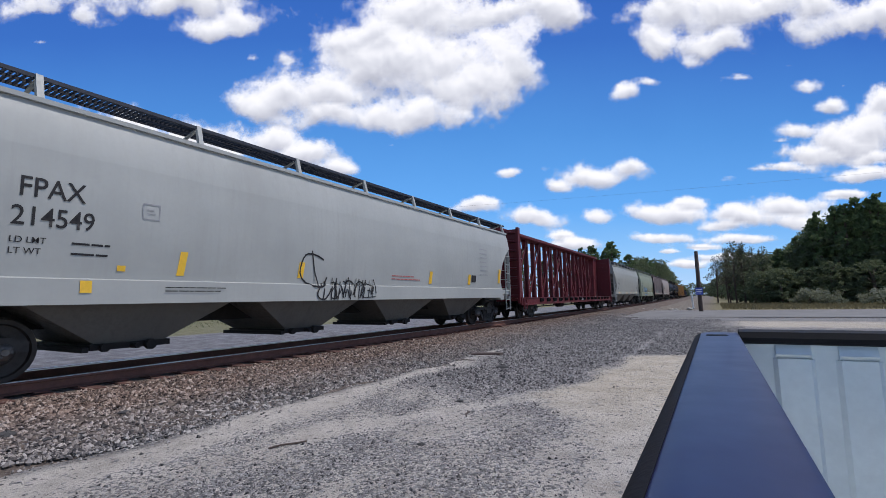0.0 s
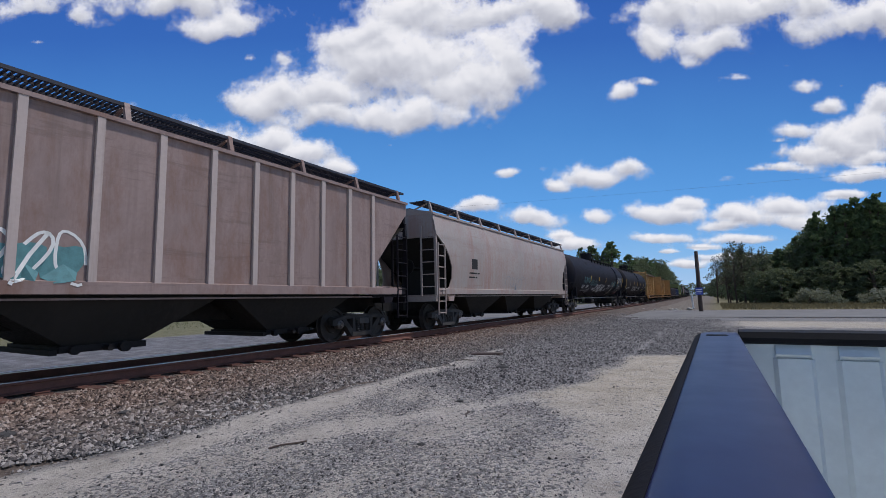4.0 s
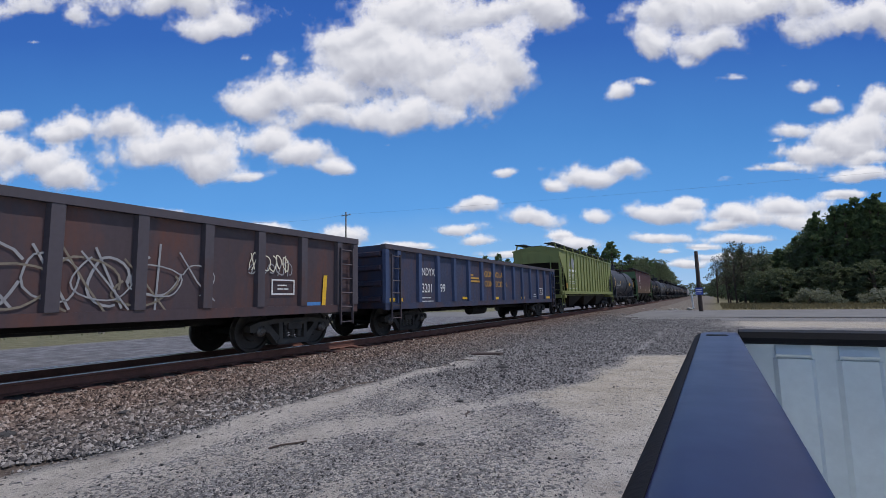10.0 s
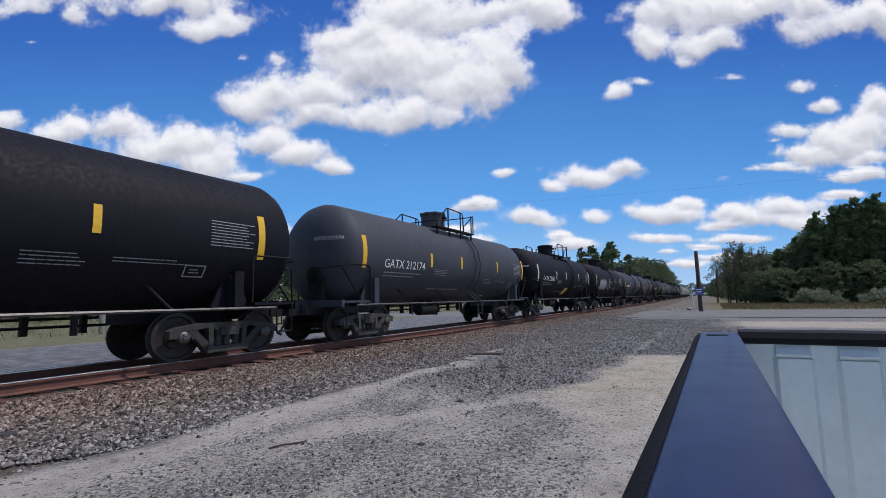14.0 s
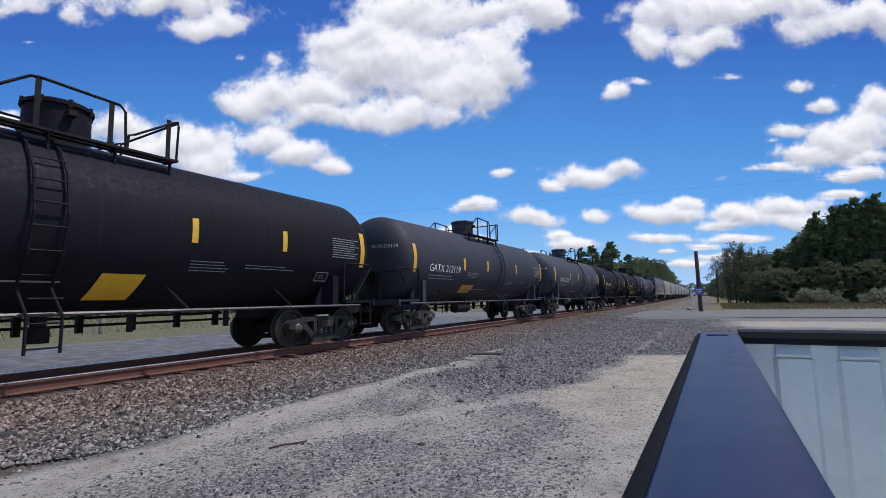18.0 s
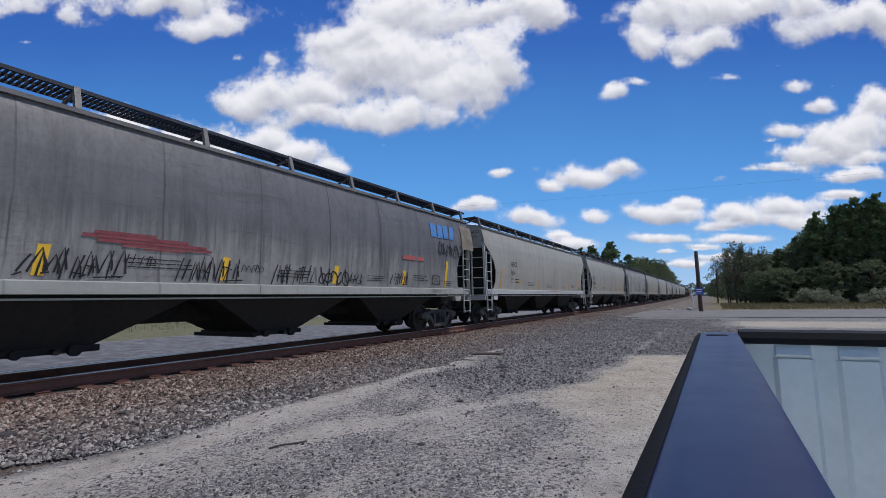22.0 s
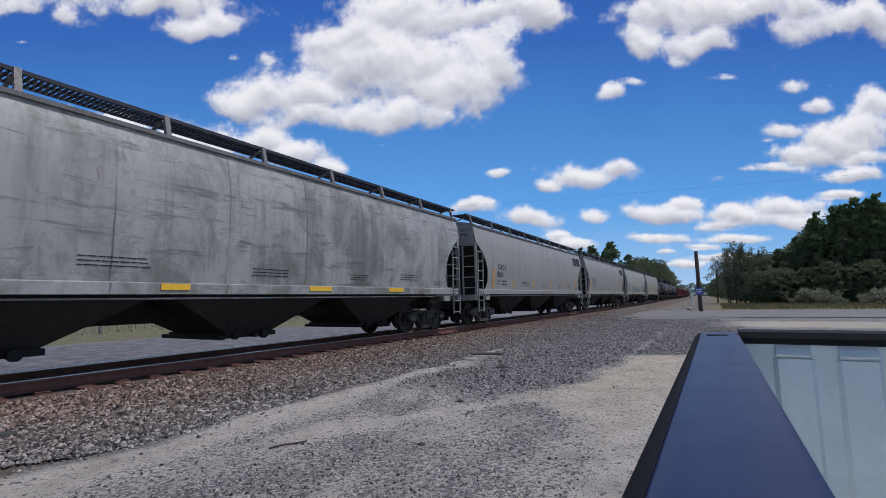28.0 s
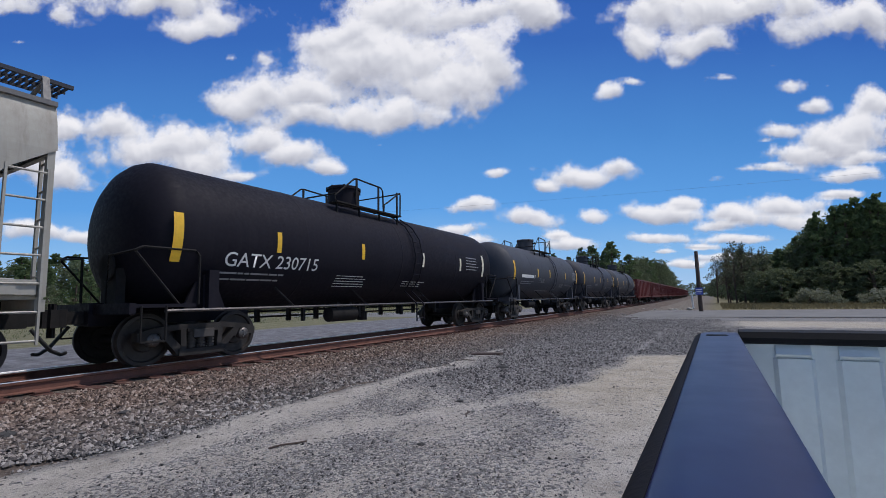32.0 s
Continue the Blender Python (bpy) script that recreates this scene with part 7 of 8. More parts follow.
def cloud_sheet(name, dist, blobs, soft, seed):
    """A sheet square to the line of sight; blobs: where its clouds stand, in 1/815 of the distance from the middle of the view."""
    step = 7
    xs = np.arange(-1000, 1001, step)
    ys = np.arange(-75, 560, step)
    gx, gy = np.meshgrid(xs, ys)
    rng = np.random.default_rng(seed)
    den = np.full(gx.shape, -0.6)
    lift = np.full(gx.shape, 0.5)
    wx = 14 * np.sin(gx * 0.021 + 3 * np.sin(gy * 0.017)) + 8 * np.sin(gy * 0.05 + gx * 0.013)
    wy = 9 * np.sin(gx * 0.030 + 2.0 * np.sin(gy * 0.023)) + 5 * np.sin(gx * 0.071)
    for x, y, rx, ry, *thin in blobs:
        cx, cy = x - 784, 441 - y
        rx, ry = rx * 1.0, ry * 1.04
        sc = min(1.0, ry / 40)
        dx, dy = (gx + wx * sc - cx) / rx, (gy + wy * sc - cy) / ry
        dy = np.where(dy < 0, dy * 1.25, dy)
        f = (thin[0] if thin else 1.16) - 0.86 * np.sqrt(dx * dx + dy * dy)
        lf = np.clip(0.5 + 0.55 * dy, 0, 1)
        w = 1 / (1 + np.exp(np.clip(-(f - den) / 0.10, -40, 40)))
        lift = lift * (1 - w) + lf * w
        den = np.logaddexp(den * 9, f * 9) / 9
    n = len(xs)
    s = dist / PX
    me = bpy.data.meshes.new(name)
    verts = np.stack([gx.ravel() * s, gy.ravel() * s, np.zeros(gx.size)], 1)
    q = np.arange(gx.size).reshape(gx.shape)
    faces = np.stack([q[:-1, :-1].ravel(), q[:-1, 1:].ravel(), q[1:, 1:].ravel(), q[1:, :-1].ravel()], 1)
    me.from_pydata(verts.tolist(), [], faces.tolist())
    for key, val in (("cloud_mass", den), ("lift", lift)):
        a = me.attributes.new(key, "FLOAT", "POINT")
        a.data.foreach_set("value", val.ravel().astype(np.float32))
    me.materials.append(cloud_material(name, soft))
    ob = new(name, me)
    ob.matrix_basis = VIEW @ Matrix.Translation((0, 0, -dist))
    tagged(ob, "white fair-weather cumulus clouds with grey bases", "sky", kind="structure")
    return ob


CLOUD_HIGH = cloud_sheet("backdrop_clouds_high", 4000, [
    (50, 8, 120, 40, 1.0), (150, 34, 46, 22, 0.8), (70, 78, 34, 11, 0.62), (330, 4, 125, 42), (432, 38, 66, 36), (372, 52, 72, 22), (348, 88, 18, 12, 0.5),
    (715, 110, 165, 95), (565, 162, 108, 56), (492, 178, 72, 38), (500, 108, 30, 24, 0.8), (442, 103, 20, 14, 0.62), (835, 148, 118, 78), (908, 110, 50, 88), (742, 28, 120, 62),
    (640, 68, 62, 48), (872, 22, 85, 42), (972, 20, 74, 34), (705, 208, 150, 34), (600, 206, 112, 32), (900, 202, 32, 10, 0.65)], 0.40, 3)
CLOUD_EDGE = cloud_sheet("backdrop_clouds_side", 4050, [
    (1185, 24, 88, 48), (1165, 70, 46, 32), (1290, 18, 110, 58), (1262, 78, 74, 36), (1228, 108, 30, 22, 0.8), (1362, 16, 60, 36), (1495, 34, 88, 54), (1556, 34, 64, 50), (1432, 8, 50, 30),
    (1104, 166, 30, 19, 1.0), (1142, 147, 32, 14, 0.9), (1312, 140, 36, 13, 0.9), (1389, 114, 22, 8, 0.65), (1420, 150, 40, 20, 0.95), (1468, 190, 34, 19), (1412, 236, 50, 17), (1376, 251, 28, 8, 0.7), (1545, 158, 15, 8, 0.65), (1490, 152, 16, 8, 0.55)], 0.42, 5)
CLOUD_MID = cloud_sheet("backdrop_clouds_middle", 4100, [
    (1392, 299, 58, 10), (1440, 278, 74, 22), (1502, 252, 82, 36), (1552, 226, 64, 46), (1570, 190, 44, 28), (1530, 280, 60, 18), (1522, 312, 66, 16),
    (118, 236, 56, 24), (222, 226, 92, 36), (305, 262, 112, 46), (390, 294, 92, 34), (448, 312, 46, 16), (24, 212, 44, 26), (62, 292, 84, 46), (128, 314, 62, 28), (15, 268, 50, 40),
    (478, 250, 62, 30), (546, 277, 68, 30), (594, 296, 40, 14),
    (898, 306, 26, 14), (960, 300, 28, 12, 0.62), (1052, 313, 76, 27), (1000, 327, 42, 14), (1112, 301, 36, 20), (690, 257, 15, 8, 0.6), (726, 297, 11, 10, 0.5), (1290, 318, 27, 9, 0.75)], 0.40, 8)
CLOUD_LOW = cloud_sheet("backdrop_clouds_low", 4150, [
    (838, 366, 46, 17), (935, 386, 66, 20), (1065, 385, 32, 17), (1172, 378, 76, 22), (1215, 361, 38, 16), (1020, 431, 54, 13), (990, 416, 26, 9), (1175, 423, 64, 12), (1185, 446, 22, 6),
    (1392, 366, 68, 20), (1322, 386, 78, 22), (1410, 390, 50, 18), (1280, 402, 50, 11), (1500, 347, 48, 10), (1325, 425, 78, 10), (820, 406, 52, 13), (852, 426, 42, 12), (272, 381, 72, 12)], 0.38, 11)
CLOUD_FAR = cloud_sheet("backdrop_clouds_far", 4200, [
    (60, 411, 74, 20), (322, 406, 32, 9), (462, 411, 62, 14), (542, 440, 54, 12), (152, 422, 62, 14), (602, 416, 42, 20), (400, 450, 90, 8), (1240, 436, 40, 6), (1215, 470, 40, 8), (720, 440, 60, 10), (1290, 455, 60, 8), (900, 450, 60, 7)], 0.40, 14)


def sky_sheet():
    """Clear sky behind the clouds: deep blue above, paling to the horizon."""
    m = bpy.data.materials.new("clear_sky")
    m.use_nodes = True
    nt = m.node_tree
    nt.nodes.clear()
    out = nt.nodes.new("ShaderNodeOutputMaterial")
    tc = nt.nodes.new("ShaderNodeTexCoord").outputs["Object"]
    sep = nt.nodes.new("ShaderNodeSeparateXYZ")
    nt.links.new(tc, sep.inputs[0])
    h = maths(nt, "ADD", maths(nt, "MULTIPLY", sep.outputs[1], PX / 4400 / 640), 0.14)
    h = maths(nt, "ADD", h, maths(nt, "MULTIPLY", maths(nt, "SUBTRACT", noise_tex(nt, tc, 0.0012, 5), 0.5), 0.05))
    col = ramp(nt, h, [(0.02, (0.48, 0.68, 0.90)), (0.13, (0.27, 0.55, 0.90)), (0.25, (0.135, 0.41, 0.86)), (0.46, (0.085, 0.290, 0.70)), (0.72, (0.046, 0.165, 0.54)), (0.98, (0.032, 0.115, 0.46))])
    em = nt.nodes.new("ShaderNodeEmission")
    nt.links.new(col, em.inputs["Color"])
    nt.links.new(em.outputs[0], out.inputs["Surface"])
    s = 4400 / PX
    ob = part("backdrop_sky", Kit().add([(-1050 * s, -90 * s, 0), (1050 * s, -90 * s, 0), (1050 * s, 560 * s, 0), (-1050 * s, 560 * s, 0)], [(0, 1, 2, 3)]).mesh("backdrop_sky", fix=False), m)
    ob.matrix_basis = VIEW @ Matrix.Translation((0, 0, -4400))
    tagged(ob, "deep blue clear sky paling towards the horizon", "sky", kind="structure")


sky_sheet()


# ---- trees ----
def leaf_material(name, dark, light):
    m, nt, b = start(name, 0.75)
    geo = nt.nodes.new("ShaderNodeNewGeometry")
    info = nt.nodes.new("ShaderNodeObjectInfo")
    f = maths(nt, "ADD", maths(nt, "MULTIPLY", geo.outputs["Random Per Island"], 0.7), maths(nt, "MULTIPLY", info.outputs["Random"], 0.3))
    col = ramp(nt, f, [(0.0, dark), (0.6, tuple((a + c) / 2 for a, c in zip(dark, light))), (1.0, light)])
    nt.links.new(col, b.inputs["Base Color"])
    # leaves let some light through
    tl = nt.nodes.new("ShaderNodeBsdfTranslucent")
    nt.links.new(col, tl.inputs["Color"])
    mix = nt.nodes.new("ShaderNodeMixShader")
    mix.inputs[0].default_value = 0.45
    nt.links.new(b.outputs[0], mix.inputs[1])
    nt.links.new(tl.outputs[0], mix.inputs[2])
    nt.links.new(mix.outputs[0], nt.nodes["Material Output"].inputs["Surface"])
    return m


leaf_broad = leaf_material("leaves_broad", (0.105, 0.130, 0.072), (0.200, 0.235, 0.120))
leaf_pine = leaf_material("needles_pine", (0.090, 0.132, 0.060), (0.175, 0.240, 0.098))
leaf_thin = leaf_material("leaves_pale", (0.09, 0.10, 0.06), (0.20, 0.20, 0.13))
leaf_bush = leaf_material("leaves_silver_bush", (0.14, 0.16, 0.09), (0.42, 0.42, 0.32))
bark = plain("bark", (0.11, 0.085, 0.065), 0.95, 0, 0.4, 8, 0.5)
grass_mat = leaf_material("dry_grass", (0.12, 0.105, 0.052), (0.30, 0.25, 0.14))


def leaf_cloud(rng, centres, radii, per, size, flat=0.75):
    """Small tilted leaf blades round a set of clump centres."""
    n = len(centres) * per
    c = np.repeat(centres, per, 0)
    r = np.repeat(radii, per)[:, None]
    d = rng.normal(0, 1, (n, 3))
    d /= np.linalg.norm(d, axis=1)[:, None]
    p = c + d * r * rng.random((n, 1)) ** 0.45 * np.array([1, 1, flat])
    a = rng.normal(0, 1, (n, 3))
    a /= np.linalg.norm(a, axis=1)[:, None]
    b = np.cross(a, rng.normal(0, 1, (n, 3)))
    b /= np.linalg.norm(b, axis=1)[:, None]
    s = size * rng.uniform(0.6, 1.4, (n, 1))
    quad = np.stack([p - a * s, p - b * s * 0.5, p + a * s, p + b * s * 0.5], 1).reshape(-1, 3)
    faces = np.arange(4 * n).reshape(n, 4)
    return quad, faces


def tree_meshes(kind, seed):
    rng = np.random.default_rng(seed)
    rnd = random.Random(seed)
    trunk = Kit()
    if kind == "pine":
        h = 10.0
        lean = rnd.uniform(-0.3, 0.3)
        path = [(0, 0, -0.2), (lean * 0.3, 0.05, h * 0.35), (lean * 0.8, 0, h * 0.7), (lean, 0.05, h)]
        for (a, b), r in zip(zip(path, path[1:]), (0.17, 0.13, 0.08)):
            trunk.tube([a, b], r, 7)
        cs, rs = [], []
        for i in range(80):
            t = rnd.random() ** 0.8
            z = h * (0.22 + 0.80 * t)
            w = 2.3 * (1 - t) ** 0.8 * rnd.uniform(0.3, 1.1) + 0.15
            a = rnd.uniform(0, 6.283)
            cs.append((lean * z / h + w * math.cos(a), w * math.sin(a), z + 0.2 * w))
            rs.append(rnd.uniform(0.28, 0.58) * (1.15 - 0.5 * t))
            if i % 5 == 0:
                trunk.tube([(lean * z / h, 0, z - 0.4 * w), cs[-1]], 0.035, 4)
        q, f = leaf_cloud(rng, np.array(cs), np.array(rs), 26, 0.17, 0.75)
    elif kind == "thin":
        h = 10.0
        trunk.tube([(0, 0, -0.2), (0.2, 0, h * 0.4), (0.1, 0.2, h * 0.75)], 0.14, 7)
        cs, rs = [], []
        for i in range(34):
            a, t = rnd.uniform(0, 6.283), rnd.random()
            z = h * (0.35 + 0.65 * t)
            w = 2.6 * math.sin(math.pi * min(1, 0.25 + 0.8 * t)) * rnd.uniform(0.2, 1.0)
            cs.append((w * math.cos(a), w * math.sin(a), z))
            rs.append(rnd.uniform(0.5, 0.9))
            trunk.tube([(0.1, 0.1, z * 0.7), cs[-1]], 0.03, 4)
        q, f = leaf_cloud(rng, np.array(cs), np.array(rs), 22, 0.17, 0.8)
    else:
        h = 10.0
        trunk.tube([(0, 0, -0.2), (0.1, 0.1, h * 0.25), (0.15, 0, h * 0.55)], 0.22, 8)
        cs, rs = [], []
        for i in range(120):
            a, t = rnd.uniform(0, 6.283), rnd.random()
            z = h * (0.06 + 0.90 * t)
            w = 3.3 * math.sin(math.pi * (0.20 + 0.72 * t)) ** 0.8 * rnd.uniform(0.35, 1.05)
            cs.append((w * math.cos(a), w * math.sin(a), z + rnd.uniform(-0.4, 0.4)))
            rs.append(rnd.uniform(0.42, 0.85))
            if i % 8 == 0:
                trunk.tube([(0.1, 0.05, z * 0.6), cs[-1]], 0.05, 5)
        q, f = leaf_cloud(rng, np.array(cs), np.array(rs), 26, 0.19, 0.8)
    crown = bpy.data.meshes.new("crown")
    crown.from_pydata(q.tolist(), [], f.tolist())
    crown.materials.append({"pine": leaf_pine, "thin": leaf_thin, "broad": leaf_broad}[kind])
    tm = trunk.mesh("trunk", True)
    tm.materials.append(bark)
    return tm, crown


FOREST = {k: [tree_meshes(k, 10 + 7 * i + len(k)) for i in range(3)] for k in ("pine", "broad", "thin")}
TREE_LABEL = {"pine": "dark green pine with a ragged pointed crown", "broad": "dense dark green leafy tree", "thin": "sparse pale tree with thin foliage"}


def tree(kind, x, y, h, rnd, spread=1.0, group="trees round the railway"):
    tm, crown = FOREST[kind][rnd.randrange(3)]
    t = tagged(new("pine_tree" if kind == "pine" else "leafy_tree"), TREE_LABEL[kind], "tree", group)
    s = h / 10.0
    t.matrix_basis = Matrix.LocRotScale((x, y, 0), Euler((0, 0, rnd.uniform(0, 6.28))), (s * spread, s * spread, s))
    part("trunk", tm, None, t)
    part("crown", crown, None, t)


def build_trees():
    rnd = random.Random(12)
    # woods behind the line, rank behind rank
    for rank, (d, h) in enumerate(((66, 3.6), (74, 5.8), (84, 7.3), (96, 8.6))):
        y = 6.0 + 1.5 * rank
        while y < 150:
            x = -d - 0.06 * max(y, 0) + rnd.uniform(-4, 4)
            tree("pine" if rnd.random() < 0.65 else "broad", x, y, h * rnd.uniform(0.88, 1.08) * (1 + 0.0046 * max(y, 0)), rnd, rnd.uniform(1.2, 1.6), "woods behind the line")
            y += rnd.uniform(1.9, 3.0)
    # along the far side of the line, away down the track
    for i in range(84):
        y = 116 + 210 * (i / 84) ** 1.2 + rnd.uniform(-3, 3)
        x = track_x(y) - 5.5 - 15 * rnd.random()
        top = np.interp(y, [115, 150, 200, 250, 330], [11.0, 13.4, 15.8, 16.2, 15.0])
        tree("pine" if rnd.random() < 0.2 else "broad", x, y, top * rnd.uniform(0.80, 1.0), rnd, rnd.uniform(0.9, 1.15), "trees along the far side of the line")
    for x, y, h, s in ((-24.5, 113, 13.6, 1.25), (-20.6, 115, 14.4, 1.35), (-22.5, 118, 12.6, 1.3), (-27.4, 115, 13.2, 1.1), (-31.5, 118, 11.4, 1.2), (-17.2, 116, 11.2, 1.3), (-34.5, 115, 12.6, 0.9), (-42.8, 115, 14.0, 1.0),
                       (-46, 112, 11.5, 1.1), (-50.1, 115, 13.6, 1.0), (-53.7, 115, 13.2, 1.1), (-38.5, 118, 11.0, 1.2), (-63, 88, 11.6, 0.9), (-58, 96, 11.2, 0.9)):
        tree("pine", x, y, h, rnd, s, "trees along the far side of the line")
    # wood on the near side beyond the road
    for i in range(150):
        x = 4.5 + 62 * (i + rnd.random()) / 150
        y = 84 + 18 * rnd.random() - 0.10 * min(x, 40)
        u = x / y
        rise = np.interp(u, [0.03, 0.041, 0.06, 0.112, 0.153, 0.183, 0.212, 0.252, 0.40, 0.8], [0.075, 0.083, 0.072, 0.079, 0.110, 0.130, 0.138, 0.142, 0.16, 0.17])
        tree("pine" if rnd.random() < 0.25 else "broad", x, y, (y * rise + 1.5) * rnd.uniform(0.84, 1.0), rnd, rnd.uniform(1.0, 1.35), "wood beyond the road")
    for i in range(34):
        # low growth along the edge of the wood hides its trunks
        x = 5.0 + 36 * (i + rnd.random()) / 34
        tree("broad", x, 80.5 - 0.12 * x + rnd.uniform(-1.5, 1.5), rnd.uniform(3.2, 5.6), rnd, rnd.uniform(1.2, 1.7), "undergrowth beyond the road")
    for x, y, h in ((10.9, 84, 9.6), (12.6, 83, 11.6), (13.4, 82, 12.4), (14.9, 82, 13.0), (16.2, 82, 13.4), (17.4, 82, 13.9), (18.6, 82, 13.6), (19.9, 82, 14.1), (21.6, 82, 14.2), (24.0, 81, 14.2)):
        tree("pine", x, y, h, rnd, 0.85, "wood beyond the road")
    for x, y, h in ((0.4, 94, 8.2), (1.9, 90, 9.3), (3.0, 88, 9.8), (4.2, 88, 9.4), (5.4, 86, 8.9), (6.6, 84, 8.6), (2.4, 98, 9.6)):
        tree("thin", x, y, h, rnd, 0.95, "wood beyond the road")
    for y in range(130, 420, 12):
        tree("broad", 4.0 + rnd.uniform(0, 8) - BEND * y * y * 0.9, y, rnd.uniform(7.5, 10.5), rnd, 1.1, "wood beyond the road")
        if y > 300:
            tree("broad", track_x(y) + 18 + rnd.uniform(-4, 4), y, rnd.uniform(8, 10), rnd, 1.2, "wood beyond the road")
    for i in range(26):
        tree("broad", -75 + 4.5 * i + rnd.uniform(-2, 2), 455 + rnd.uniform(-15, 15), rnd.uniform(9, 13), rnd, 1.3, "woods at the far bend")


def bushes():
    rng = np.random.default_rng(5)
    rnd = random.Random(6)
    meshes = []
    for i in range(3):
        cs = np.array([(rnd.uniform(-1.3, 1.3), rnd.uniform(-0.8, 0.8), rnd.uniform(0.35, 1.7)) for _ in range(26)])
        q, f = leaf_cloud(rng, cs, np.full(26, 0.42), 46, 0.10, 0.8)
        crown = bpy.data.meshes.new("foliage")
        crown.from_pydata(q.tolist(), [], f.tolist())
        crown.materials.append(leaf_bush)
        k = Kit()
        for j in range(5):
            a = 1.256 * j
            k.tube([(0.1 * math.cos(a), 0.1 * math.sin(a), -0.1), (0.7 * math.cos(a), 0.5 * math.sin(a), 1.1)], 0.03, 5)
        st = k.mesh("stems")
        st.materials.append(bark)
        meshes.append((st, crown))
    for x, y, s in ((9.0, 72.5, 0.7), (10.2, 72.0, 1.15), (11.4, 71.4, 1.0), (12.4, 70.3, 0.6), (14.6, 68, 0.75), (15.9, 67.2, 1.05), (17.2, 66.5, 0.8), (18.6, 66, 0.9), (20.5, 65, 0.8)):
        st, crown = meshes[rnd.randrange(3)]
        b = tagged(new("flowering_bush"), "pale silvery flowering bush on the dry verge", "bush", "bushes on the verge")
        b.matrix_basis = Matrix.LocRotScale((x, y, 0), Euler((0, 0, rnd.uniform(0, 6.28))), (s, s, s * 0.95))
        part("stems", st, None, b)
        part("foliage", crown, None, b)


def verge_grass(name, count, region, h, seed, label, mat):
    rng = np.random.default_rng(seed)
    xy = region(rng, count)
    n = len(xy)
    a = rng.uniform(0, 6.283, n)
    hh = h * rng.uniform(0.4, 1.3, n)
    w = 0.035 * rng.uniform(0.7, 1.6, n) * (h / 0.5) ** 0.5
    lean = rng.normal(0, 0.25, (n, 2)) * hh[:, None]
    z = np.zeros(n)
    v = np.stack([np.stack([xy[:, 0] - w * np.cos(a), xy[:, 1] - w * np.sin(a), z - 0.03], 1), np.stack([xy[:, 0] + w * np.cos(a), xy[:, 1] + w * np.sin(a), z - 0.03], 1),
                  np.stack([xy[:, 0] + lean[:, 0], xy[:, 1] + lean[:, 1], hh], 1)], 1).reshape(-1, 3)
    me = bpy.data.meshes.new(name)
    me.from_pydata(v.tolist(), [], np.arange(3 * n).reshape(n, 3).tolist())
    me.materials.append(mat)
    tagged(new(name, me), label, "grass", kind="stuff")


def far_verge(rng, n):
    x = rng.uniform(0.6, 50, n)
    return np.stack([x, 55 + 25 * rng.random(n) ** 0.8 - 0.10 * x], 1)


def back_strip(rng, n):
    return np.stack([rng.uniform(-70, -31, n), rng.uniform(-30, 110, n)], 1)


build_trees()
bushes()
verge_grass("dry_verge_grass", 26000, far_verge, 0.36, 3, "dry tan and olive grass on the verge", grass_mat)
verge_grass("rough_meadow_grass", 24000, back_strip, 0.16, 4, "rough olive grass before the woods", leaf_material("meadow_grass", (0.05, 0.075, 0.022), (0.13, 0.145, 0.055)))

# ---- poles, wires, small things by the crossing ----
creosote = plain("creosoted_wood", (0.085, 0.06, 0.05), 0.9, 0, 0.4, 3, 0.4)
grey_wood = plain("weathered_grey_wood", (0.27, 0.25, 0.22), 0.9, 0, 0.3, 3, 0.4)
white_paint = plain("white_paint", (0.72, 0.71, 0.69), 0.6, 0, 0.15, 5, 0.1)
sign_blue = plain("sign_blue", (0.05, 0.09, 0.42), 0.45, 0, 0.15, 4, 0)
cable = plain("cable_black", (0.02, 0.02, 0.022), 0.6, 0, 0.1, 3, 0)

p = thing("cut_utility_pole", "dark creosoted pole stub with a small blue sign", "pole", at=pose(-1.2, 49.1, 0.02, 0, -0.4, 0))
part("post", Kit().lathe([(-0.05, 0.19), (2.5, 0.175), (5.55, 0.155), (5.6, 0.12)], "z", seg=14), creosote, p, smooth=True)
sg = part("sign_plate", Kit().box(-0.30, 0.30, -0.24, -0.20, 1.55, 2.20), sign_blue, p, "blue emergency sign plate")
part("sign_print", Kit().box(-0.22, 0.22, -0.246, -0.24, 1.98, 2.06).box(-0.22, 0.22, -0.246, -0.24, 1.82, 1.88).box(-0.22, 0.15, -0.246, -0.24, 1.68, 1.73), ink_white, sg)
p = thing("marker_post", "slender white marker post leaning beside the track", "post", at=pose(-2.15, 58, 0, 0, -2, 0))
part("shaft", Kit().lathe([(-0.05, 0.10), (1.65, 0.09), (1.70, 0.02)], "z", seg=10), white_paint, p, smooth=True)
part("foot", Kit().box(-0.16, 0.16, -0.16, 0.16, -0.02, 0.12), concrete, p)


